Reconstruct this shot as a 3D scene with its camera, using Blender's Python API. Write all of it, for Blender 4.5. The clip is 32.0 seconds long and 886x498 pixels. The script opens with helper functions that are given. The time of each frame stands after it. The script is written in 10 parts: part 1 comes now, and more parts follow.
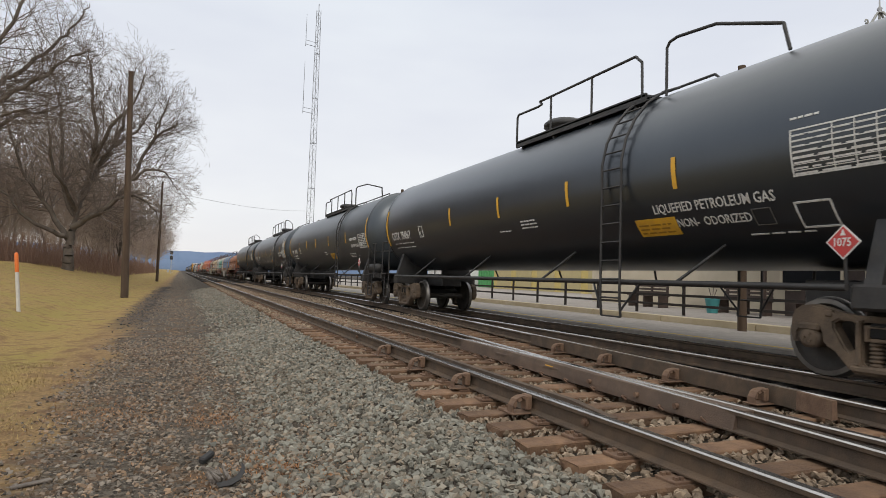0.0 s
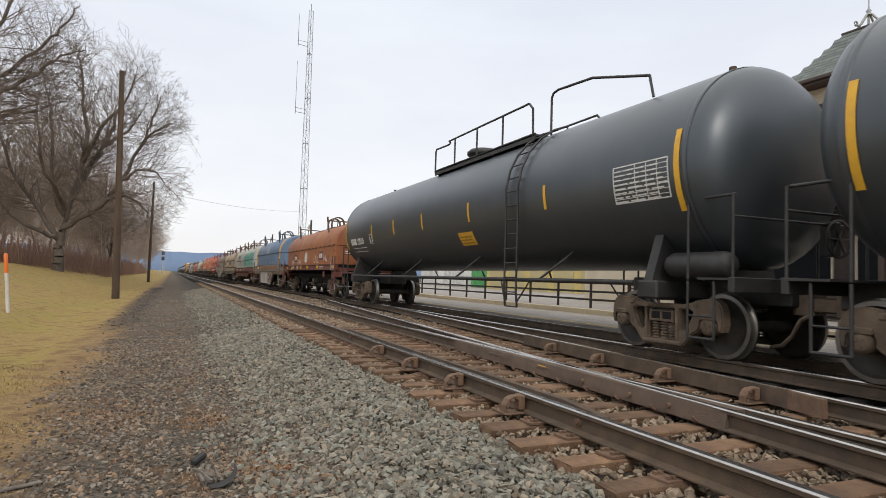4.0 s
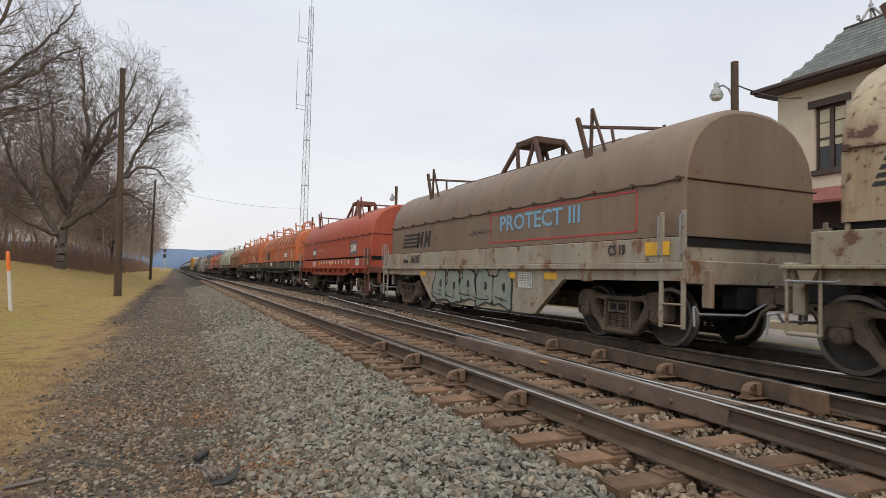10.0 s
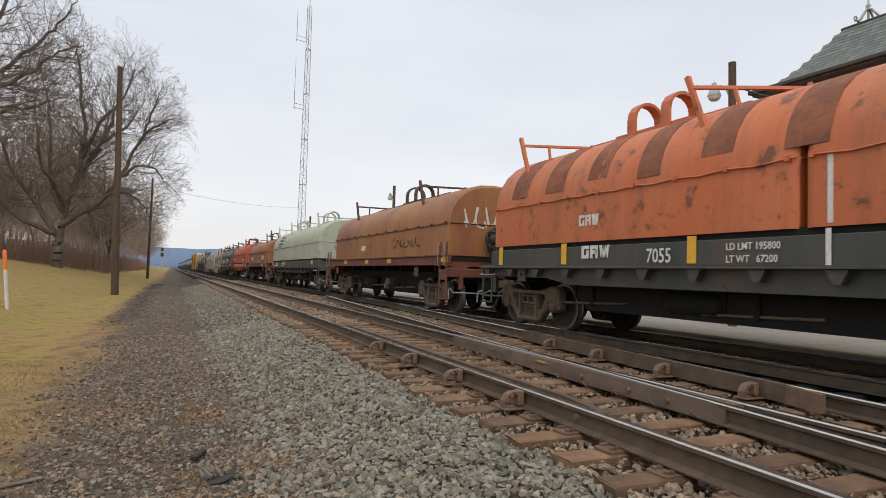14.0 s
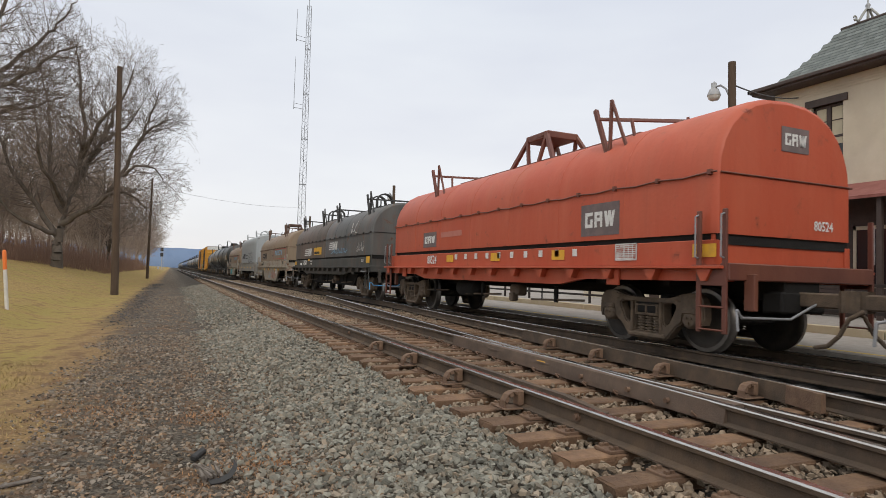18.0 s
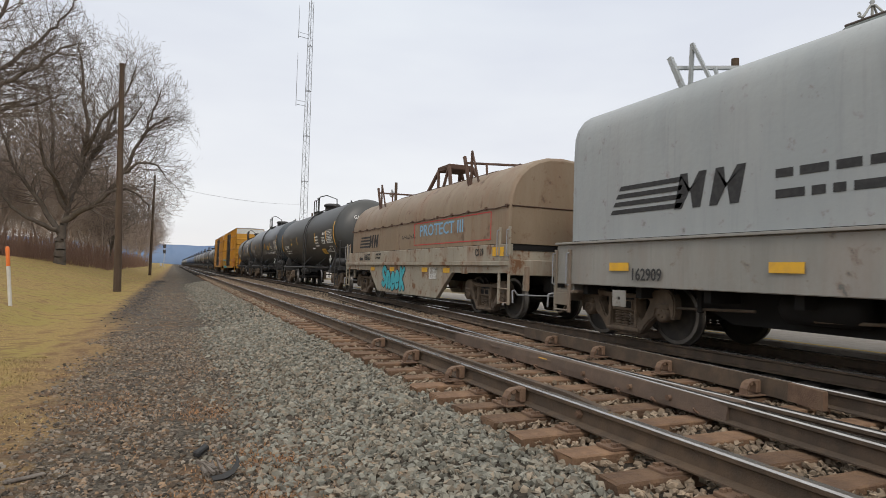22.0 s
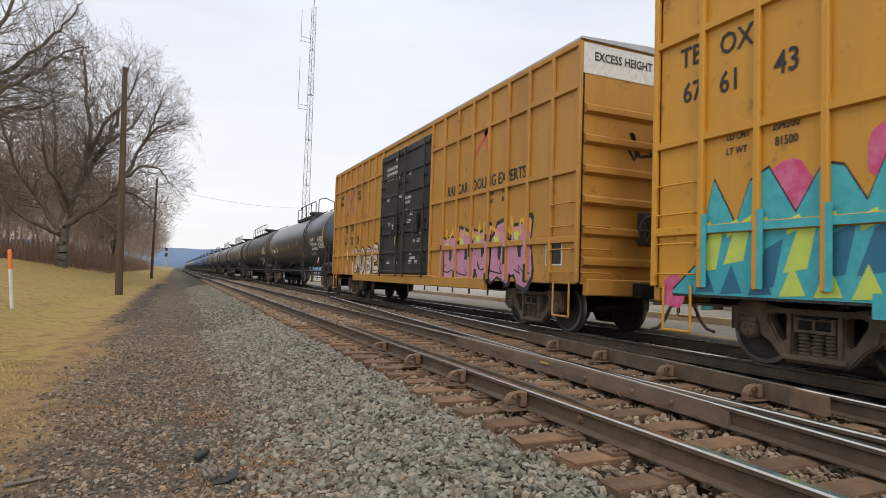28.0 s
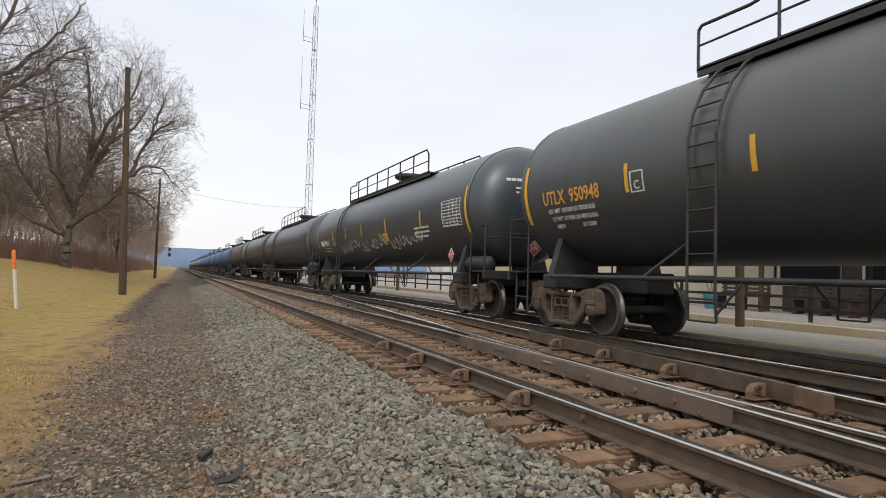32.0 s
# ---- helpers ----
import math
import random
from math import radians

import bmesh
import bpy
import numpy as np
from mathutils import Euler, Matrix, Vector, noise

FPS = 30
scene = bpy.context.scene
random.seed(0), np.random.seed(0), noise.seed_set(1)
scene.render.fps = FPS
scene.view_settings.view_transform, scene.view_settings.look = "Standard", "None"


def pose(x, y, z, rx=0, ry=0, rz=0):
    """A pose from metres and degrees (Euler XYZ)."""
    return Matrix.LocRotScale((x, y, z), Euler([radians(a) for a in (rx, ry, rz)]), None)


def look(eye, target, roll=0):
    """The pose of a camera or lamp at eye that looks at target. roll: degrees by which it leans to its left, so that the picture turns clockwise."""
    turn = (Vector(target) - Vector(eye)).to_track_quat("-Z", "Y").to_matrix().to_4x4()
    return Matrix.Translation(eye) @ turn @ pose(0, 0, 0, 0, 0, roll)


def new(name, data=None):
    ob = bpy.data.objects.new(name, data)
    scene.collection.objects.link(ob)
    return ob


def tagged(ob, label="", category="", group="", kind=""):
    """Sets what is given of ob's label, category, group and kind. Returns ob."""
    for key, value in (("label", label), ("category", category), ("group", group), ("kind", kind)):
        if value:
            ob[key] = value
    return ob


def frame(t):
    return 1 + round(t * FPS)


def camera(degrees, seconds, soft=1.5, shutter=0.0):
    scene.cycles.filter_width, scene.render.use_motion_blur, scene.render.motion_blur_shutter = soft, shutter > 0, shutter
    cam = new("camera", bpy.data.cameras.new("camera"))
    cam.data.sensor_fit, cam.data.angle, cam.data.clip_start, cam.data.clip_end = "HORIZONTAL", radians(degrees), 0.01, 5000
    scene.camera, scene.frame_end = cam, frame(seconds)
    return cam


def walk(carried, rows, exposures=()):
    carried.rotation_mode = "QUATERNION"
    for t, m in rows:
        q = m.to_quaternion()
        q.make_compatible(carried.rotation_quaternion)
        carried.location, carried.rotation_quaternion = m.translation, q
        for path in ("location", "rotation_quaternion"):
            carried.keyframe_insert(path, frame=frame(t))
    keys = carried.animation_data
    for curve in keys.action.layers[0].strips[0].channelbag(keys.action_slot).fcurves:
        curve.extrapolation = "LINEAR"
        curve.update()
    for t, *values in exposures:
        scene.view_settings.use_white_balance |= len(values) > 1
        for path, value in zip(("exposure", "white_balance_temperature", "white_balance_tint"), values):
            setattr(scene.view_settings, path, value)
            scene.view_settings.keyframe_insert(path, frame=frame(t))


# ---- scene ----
cam = camera(72.2, 32.0, soft=0.55, shutter=0.04)
EYE = (0.0, 0.0, 1.014)


def aim(yaw, pitch, roll):
    """The standing camera, turned yaw degrees right of the track and pitch degrees up."""
    a, b = radians(yaw), radians(pitch)
    way = Vector((math.sin(a) * math.cos(b), math.cos(a) * math.cos(b), math.sin(b)))
    return look(EYE, Vector(EYE) + way, roll)


walk(cam, [
    (0.0, aim(23.30, 2.81, 1.86)),
    (0.5, aim(23.38, 2.86, 1.72)),
    (1.0, aim(23.44, 2.91, 1.68)),
    (1.5, aim(23.52, 2.93, 1.59)),
    (2.0, aim(23.66, 2.97, 1.58)),
    (2.5, aim(23.75, 2.99, 1.64)),
    (3.0, aim(23.81, 2.98, 1.59)),
    (3.5, aim(23.85, 2.95, 1.71)),
    (5.5, aim(24.28, 2.58, 1.71)),
    (6.0, aim(24.32, 2.57, 1.71)),
    (6.5, aim(24.38, 2.59, 1.66)),
    (7.0, aim(24.40, 2.47, 1.60)),
    (7.5, aim(24.33, 2.40, 1.70)),
    (8.0, aim(24.23, 2.24, 1.83)),
    (8.5, aim(24.27, 2.29, 1.74)),
    (9.0, aim(24.18, 2.37, 1.72)),
    (9.5, aim(23.91, 2.50, 1.68)),
    (10.0, aim(23.84, 2.52, 1.58)),
    (10.5, aim(23.82, 2.55, 1.51)),
    (11.0, aim(23.83, 2.53, 1.49)),
    (11.5, aim(23.81, 2.55, 1.56)),
    (12.0, aim(23.85, 2.46, 1.44)),
    (12.5, aim(23.89, 2.49, 1.63)),
    (13.0, aim(23.97, 2.48, 1.72)),
    (13.5, aim(24.05, 2.49, 1.71)),
    (14.0, aim(24.05, 2.48, 1.70)),
    (14.5, aim(24.04, 2.49, 1.71)),
    (16.5, aim(24.11, 2.56, 1.67)),
    (17.0, aim(24.08, 2.57, 1.73)),
    (17.5, aim(24.07, 2.50, 1.68)),
    (18.0, aim(24.07, 2.46, 1.67)),
    (18.5, aim(24.14, 2.37, 1.72)),
    (19.0, aim(24.18, 2.33, 1.72)),
    (19.5, aim(24.11, 2.28, 1.84)),
    (20.0, aim(24.13, 2.22, 1.94)),
    (20.5, aim(24.22, 2.18, 1.97)),
    (21.0, aim(24.18, 2.18, 1.82)),
    (21.5, aim(24.04, 2.18, 1.78)),
    (22.0, aim(23.88, 2.18, 1.73)),
    (22.5, aim(23.85, 2.26, 1.69)),
    (23.0, aim(23.86, 2.23, 1.74)),
    (23.5, aim(23.82, 2.25, 1.73)),
    (24.0, aim(23.73, 2.32, 1.80)),
    (24.5, aim(23.79, 2.30, 1.70)),
    (25.0, aim(23.73, 2.38, 1.83)),
    (25.5, aim(23.76, 2.31, 1.81)),
    (27.5, aim(23.70, 2.54, 1.94)),
    (28.0, aim(23.73, 2.55, 1.87)),
    (28.5, aim(23.64, 2.56, 1.89)),
    (29.0, aim(23.51, 2.54, 1.72)),
    (29.5, aim(23.49, 2.49, 1.68)),
    (30.0, aim(23.37, 2.46, 1.69)),
    (30.5, aim(23.36, 2.45, 1.62)),
    (31.0, aim(23.38, 2.45, 1.61)),
    (31.5, aim(23.40, 2.45, 1.62)),
    (32.0, aim(23.48, 2.46, 1.73)),
], [(0.0, 0.0, 6720, 10), (0.9, 0.14, 6720, 10), (2.0, 0.15, 6720, 10), (3.3, 0.15, 6720, 10), (5.6, 0.0, 6720, 10), (17.0, 0.0, 6720, 10), (23.6, 0.0, 6720, 10), (24.6, 0.16, 6720, 10), (29.2, 0.13, 6720, 10), (29.9, 0.0, 6720, 10), (30.2, 0.0, 6720, 10), (30.9, 0.15, 6720, 10), (32.0, 0.16, 6720, 10)])

# ---- sky and light: a bright overcast winter day ----
world = bpy.data.worlds.new("overcast_sky")
scene.world = world
world.use_nodes = True
wn, wl = world.node_tree.nodes, world.node_tree.links
wn.clear()
w_out, w_bg, w_sky = wn.new("ShaderNodeOutputWorld"), wn.new("ShaderNodeBackground"), wn.new("ShaderNodeTexSky")
w_sky.sky_type, w_sky.sun_disc = "NISHITA", False
w_sky.sun_elevation, w_sky.sun_rotation = radians(38), radians(205)
w_tc, w_sep, w_ramp, w_mix = wn.new("ShaderNodeTexCoord"), wn.new("ShaderNodeSeparateXYZ"), wn.new("ShaderNodeValToRGB"), wn.new("ShaderNodeMix")
w_noise, w_map, w_cl = wn.new("ShaderNodeTexNoise"), wn.new("ShaderNodeMapping"), wn.new("ShaderNodeMix")
w_ramp.color_ramp.elements[0].position, w_ramp.color_ramp.elements[0].color = 0.0, (0.91, 0.91, 0.945, 1)
w_ramp.color_ramp.elements[1].position, w_ramp.color_ramp.elements[1].color = 0.45, (0.83, 0.89, 0.985, 1)
for w_at, w_col in ((0.75, (1.22, 1.25, 1.28, 1)), (1.0, (1.50, 1.50, 1.48, 1))):
    w_ramp.color_ramp.elements.new(w_at).color = w_col
w_map.inputs["Scale"].default_value = (1.2, 1.2, 4.0)
w_noise.inputs["Scale"].default_value, w_noise.inputs["Detail"].default_value = 1.6, 4.0
w_cl.data_type = w_mix.data_type = "RGBA"
w_cl.blend_type = "MULTIPLY"
w_cr = wn.new("ShaderNodeValToRGB")
w_cr.color_ramp.elements[0].position, w_cr.color_ramp.elements[0].color = 0.35, (0.93, 0.93, 0.95, 1)
w_cr.color_ramp.elements[1].position, w_cr.color_ramp.elements[1].color = 0.65, (1.05, 1.05, 1.03, 1)
wl.new(w_tc.outputs["Generated"], w_sep.inputs[0])
wl.new(w_sep.outputs["Z"], w_ramp.inputs["Fac"])
wl.new(w_tc.outputs["Generated"], w_map.inputs["Vector"])
wl.new(w_map.outputs[0], w_noise.inputs["Vector"])
wl.new(w_noise.outputs["Fac"], w_cr.inputs["Fac"])
w_cl.inputs["Factor"].default_value = 1.0
wl.new(w_ramp.outputs["Color"], w_cl.inputs["A"])
wl.new(w_cr.outputs["Color"], w_cl.inputs["B"])
w_scale = wn.new("ShaderNodeMix")
w_scale.data_type, w_scale.blend_type = "RGBA", "MULTIPLY"
w_scale.inputs["Factor"].default_value, w_scale.inputs["B"].default_value = 1.0, (0.12, 0.12, 0.12, 1)
wl.new(w_sky.outputs[0], w_scale.inputs["A"])
w_mix.inputs["Factor"].default_value = 0.88
wl.new(w_scale.outputs["Result"], w_mix.inputs["A"])
wl.new(w_cl.outputs["Result"], w_mix.inputs["B"])
wl.new(w_mix.outputs["Result"], w_bg.inputs["Color"])
w_bg.inputs["Strength"].default_value = 1.0
wl.new(w_bg.outputs[0], w_out.inputs[0])

sun_data = bpy.data.lights.new("sun", "SUN")
sun_data.energy, sun_data.angle, sun_data.color = 1.0, radians(14), (1.0, 0.93, 0.84)
sun = new("sun", sun_data)
sun.matrix_basis = look((-20, -40, 40), (0, 10, 0))
scene.view_settings.exposure = 0.0


# ---- materials ----
def mat(name, base, second=None, amount=0.5, scale=3.0, rough=0.7, metal=0.0, bump=0.0, bump_scale=60.0, third=None, third_amount=0.4, third_scale=0.8, detail=6.0, streak=False, piece=0.0, coords="Object", spec=0.5, lo=0.42, hi=0.62, chips=None):
    """A worn surface: base colour, patches of a second one, stains of a third one, and a fine relief."""
    m = bpy.data.materials.new(name)
    m.use_nodes = True
    n, l = m.node_tree.nodes, m.node_tree.links
    b = n["Principled BSDF"]
    b.inputs["Roughness"].default_value, b.inputs["Metallic"].default_value = rough, metal
    b.inputs["Specular IOR Level"].default_value = spec
    tc = n.new("ShaderNodeTexCoord")
    vec = tc.outputs[coords]
    if streak:
        mp = n.new("ShaderNodeMapping")
        mp.inputs["Scale"].default_value = (1.0, 1.0, 0.22)
        l.new(vec, mp.inputs["Vector"])
        vec = mp.outputs[0]
    col = n.new("ShaderNodeRGB")
    col.outputs[0].default_value = (*base, 1)
    out = col.outputs[0]
    for c, a, s, d, p0, p1 in ((second, amount, scale, detail, lo, hi), (third, third_amount, third_scale, 9.0, 0.5, 0.7)):
        if c is None:
            continue
        t = n.new("ShaderNodeTexNoise")
        t.inputs["Scale"].default_value, t.inputs["Detail"].default_value, t.inputs["Roughness"].default_value = s, d, 0.62
        l.new(vec, t.inputs["Vector"])
        r = n.new("ShaderNodeMapRange")
        r.inputs["From Min"].default_value, r.inputs["From Max"].default_value, r.inputs["To Max"].default_value = p0, p1, a
        l.new(t.outputs["Fac"], r.inputs["Value"])
        x = n.new("ShaderNodeMix")
        x.data_type = "RGBA"
        l.new(r.outputs[0], x.inputs["Factor"])
        l.new(out, x.inputs["A"])
        x.inputs["B"].default_value = (*c, 1)
        out = x.outputs["Result"]
    if chips:
        # flaked paint: rust runs, then sharp-edged bare patches at two sizes, each with a stained rim
        c, cover, s = chips
        runs, t, r, x = n.new("ShaderNodeMapping"), n.new("ShaderNodeTexNoise"), n.new("ShaderNodeMapRange"), n.new("ShaderNodeMix")
        runs.inputs["Scale"].default_value = (2.6, 2.6, 0.16)
        l.new(tc.outputs[coords], runs.inputs["Vector"])
        t.inputs["Scale"].default_value, t.inputs["Detail"].default_value, t.inputs["Roughness"].default_value = s * 2.0, 10.0, 0.7
        l.new(runs.outputs[0], t.inputs["Vector"])
        r.inputs["From Min"].default_value, r.inputs["From Max"].default_value, r.inputs["To Max"].default_value = 0.54, 0.70, min(0.75, 0.25 + cover)
        l.new(t.outputs["Fac"], r.inputs["Value"])
        x.data_type = "RGBA"
        l.new(r.outputs[0], x.inputs["Factor"])
        l.new(out, x.inputs["A"])
        x.inputs["B"].default_value = (*(0.45 * u + 0.55 * v for u, v in zip(base, c)), 1)
        out = x.outputs["Result"]
        for size, less in ((s * 2.2, 0.0), (s * 7.0, 0.05)):
            t = n.new("ShaderNodeTexNoise")
            t.inputs["Scale"].default_value, t.inputs["Detail"].default_value, t.inputs["Roughness"].default_value = size, 12.0, 0.62
            t.inputs["Distortion"].default_value = 0.3
            l.new(tc.outputs[coords], t.inputs["Vector"])
            edge = 0.72 - cover * 0.32 + less
            for k0, k1, most, tone in ((edge - 0.07, edge + 0.01, 0.55, tuple(0.5 * u + 0.5 * v for u, v in zip(c, RUST))), (edge, edge + 0.02, 1.0, c)):
                r, x = n.new("ShaderNodeMapRange"), n.new("ShaderNodeMix")
                r.inputs["From Min"].default_value, r.inputs["From Max"].default_value, r.inputs["To Max"].default_value = k0, k1, most
                l.new(t.outputs["Fac"], r.inputs["Value"])
                x.data_type = "RGBA"
                l.new(r.outputs[0], x.inputs["Factor"])
                l.new(out, x.inputs["A"])
                x.inputs["B"].default_value = (*tone, 1)
                out = x.outputs["Result"]
    if piece:
        oi = n.new("ShaderNodeObjectInfo")
        hs = n.new("ShaderNodeHueSaturation")
        r = n.new("ShaderNodeMapRange")
        r.inputs["To Min"].default_value, r.inputs["To Max"].default_value = 1 - piece, 1 + piece
        l.new(oi.outputs["Random"], r.inputs["Value"])
        l.new(r.outputs[0], hs.inputs["Value"])
        l.new(out, hs.inputs["Color"])
        out = hs.outputs[0]
    l.new(out, b.inputs["Base Color"])
    if bump:
        t = n.new("ShaderNodeTexNoise")
        t.inputs["Scale"].default_value, t.inputs["Detail"].default_value = bump_scale, 8.0
        l.new(tc.outputs[coords], t.inputs["Vector"])
        bp = n.new("ShaderNodeBump")
        bp.inputs["Strength"].default_value, bp.inputs["Distance"].default_value = bump, 0.02
        l.new(t.outputs["Fac"], bp.inputs["Height"])
        l.new(bp.outputs[0], b.inputs["Normal"])
    return m


def island(m, spread, tint=None, share=0.45):
    """Vary the brightness of each loose piece of a joined mesh, and turn a share of the pieces to a second colour."""
    n, l = m.node_tree.nodes, m.node_tree.links
    b = n["Principled BSDF"]
    src = b.inputs["Base Color"].links[0].from_socket
    g, r, hs = n.new("ShaderNodeNewGeometry"), n.new("ShaderNodeMapRange"), n.new("ShaderNodeHueSaturation")
    r.inputs["To Min"].default_value, r.inputs["To Max"].default_value = 1 - spread, 1 + spread
    l.new(g.outputs["Random Per Island"], r.inputs["Value"])
    l.new(r.outputs[0], hs.inputs["Value"])
    if tint:
        w, k, x = n.new("ShaderNodeTexWhiteNoise"), n.new("ShaderNodeMapRange"), n.new("ShaderNodeMix")
        w.noise_dimensions, x.data_type = "1D", "RGBA"
        k.inputs["From Min"].default_value, k.inputs["From Max"].default_value = 1 - share - 0.25, 1 - share + 0.25
        l.new(g.outputs["Random Per Island"], w.inputs["W"])
        l.new(w.outputs["Value"], k.inputs["Value"])
        l.new(k.outputs[0], x.inputs["Factor"])
        l.new(src, x.inputs["A"])
        x.inputs["B"].default_value = (*tint, 1)
        src = x.outputs["Result"]
    l.new(src, hs.inputs["Color"])
    l.new(hs.outputs[0], b.inputs["Base Color"])
    return m


RUST, DARK_RUST, DUST = (0.19, 0.075, 0.035), (0.07, 0.035, 0.022), (0.30, 0.25, 0.19)
M = {
    "stone": island(mat("ballast_stone", (0.170, 0.166, 0.138), (0.245, 0.238, 0.200), 0.7, 9, 0.9, third=(0.165, 0.125, 0.082), third_amount=0.45, third_scale=2.5, bump=0.4, bump_scale=90), 0.42, (0.235, 0.19, 0.14), 0.28),
    "road_stone": island(mat("dusty_road_stone", (0.150, 0.128, 0.104), (0.235, 0.205, 0.165), 0.7, 9, 0.95, third=(0.085, 0.064, 0.05), third_amount=0.6, third_scale=1.5, bump=0.4, bump_scale=90), 0.7, (0.20, 0.135, 0.085), 0.35),
    "cinder": island(mat("black_cinder", (0.055, 0.054, 0.055), (0.10, 0.097, 0.094), 0.7, 9, 0.9, bump=0.4, bump_scale=90), 0.6),
    "blade": island(mat("dead_grass_blade", (0.40, 0.285, 0.115), (0.29, 0.235, 0.085), 0.7, 0.7, 0.9, third=(0.46, 0.34, 0.17), third_amount=0.6, third_scale=2.2), 0.35, (0.27, 0.17, 0.085), 0.3),
    "weed": island(mat("dry_brown_weed", (0.26, 0.125, 0.055), (0.34, 0.19, 0.09), 0.7, 3, 0.9), 0.4),
    "stone_brown": island(mat("stained_ballast", (0.22, 0.165, 0.115), (0.31, 0.245, 0.175), 0.7, 9, 0.95, third=(0.12, 0.08, 0.055), bump=0.4, bump_scale=90), 0.35),
    "tie": mat("weathered_tie", (0.135, 0.078, 0.046), (0.225, 0.132, 0.074), 0.8, 5, 0.9, third=(0.075, 0.045, 0.03), third_amount=0.7, third_scale=1.4, bump=0.7, bump_scale=45, piece=0.25),
    # near-black tie colour carries the shade below the passing train
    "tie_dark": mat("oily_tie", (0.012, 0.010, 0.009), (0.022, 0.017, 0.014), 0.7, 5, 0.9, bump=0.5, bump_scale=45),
    "rail_side": mat("rusty_rail", (0.074, 0.052, 0.036), (0.125, 0.083, 0.052), 0.8, 4, 0.82, third=(0.038, 0.029, 0.022), third_amount=0.5, bump=0.35, bump_scale=70),
    "rail_head": mat("worn_railhead", (0.48, 0.46, 0.44), (0.34, 0.31, 0.29), 0.5, 5, 0.2, 0.9),
    "frog": mat("manganese_casting", (0.095, 0.066, 0.048), (0.15, 0.10, 0.07), 0.8, 3, 0.75, third=(0.08, 0.05, 0.036), bump=0.3),
    "brace": mat("rusty_brace", (0.125, 0.074, 0.048), (0.19, 0.118, 0.074), 0.8, 6, 0.85, bump=0.4),
    "truck": mat("grimy_cast_steel", (0.105, 0.078, 0.056), (0.175, 0.125, 0.085), 0.8, 4, 0.85, third=(0.05, 0.04, 0.032), third_amount=0.6, bump=0.4, bump_scale=40),
    "wheel": mat("brown_wheel_plate", (0.028, 0.024, 0.020), (0.055, 0.045, 0.036), 0.7, 5, 0.7, third=(0.03, 0.026, 0.024), bump=0.2),
    "tread": mat("polished_tread", (0.20, 0.19, 0.18), (0.13, 0.12, 0.11), 0.5, 8, 0.42, 0.8),
    # underframe colour set near-black to hold the deep shade beneath the cars
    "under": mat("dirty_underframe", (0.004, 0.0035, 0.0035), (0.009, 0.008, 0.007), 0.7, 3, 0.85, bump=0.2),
    "black_gear": mat("black_steel", (0.022, 0.022, 0.023), (0.045, 0.042, 0.04), 0.6, 4, 0.55, bump=0.1),
    "yellow_mark": mat("yellow_reflector", (0.72, 0.40, 0.03), (0.55, 0.30, 0.05), 0.6, 6, 0.5),
    "white_mark": mat("white_stencil", (0.66, 0.66, 0.64), (0.45, 0.44, 0.42), 0.5, 12, 0.7),
    "orange_mark": mat("orange_stencil", (0.72, 0.34, 0.05), (0.55, 0.27, 0.06), 0.5, 12, 0.6),
    "black_mark": mat("black_stencil", (0.02, 0.02, 0.022), (0.05, 0.05, 0.05), 0.5, 12, 0.7),
    "blue_mark": mat("blue_stencil", (0.16, 0.36, 0.55), (0.30, 0.42, 0.50), 0.5, 12, 0.7),
    "red_mark": mat("red_stencil", (0.50, 0.04, 0.04), (0.38, 0.07, 0.06), 0.5, 12, 0.6),
    "teal_paint": mat("teal_spray", (0.04, 0.34, 0.40), (0.07, 0.45, 0.50), 0.6, 5, 0.6),
    "green_paint": mat("green_spray", (0.06, 0.36, 0.24), (0.10, 0.45, 0.32), 0.6, 5, 0.6),
    "lime_paint": mat("lime_spray", (0.50, 0.62, 0.10), (0.40, 0.55, 0.15), 0.6, 5, 0.6),
    "pink_paint": mat("pink_spray", (0.55, 0.06, 0.17), (0.60, 0.20, 0.36), 0.6, 5, 0.6),
    "rose_paint": mat("rose_spray", (0.52, 0.25, 0.36), (0.45, 0.18, 0.30), 0.6, 5, 0.6),
    "white_paint": mat("white_spray", (0.62, 0.60, 0.56), (0.48, 0.46, 0.42), 0.5, 7, 0.7),
}


def paint(name, base, second, rust=0.3, rough=0.55, rust_scale=1.2, chips=None):
    return mat(name, base, second, 0.75, 1.3, rough, third=RUST, third_amount=rust, third_scale=rust_scale, bump=0.17, bump_scale=12, streak=True, chips=chips or (tuple(0.5 * c + 0.01 for c in base), 0.13, 1.7))


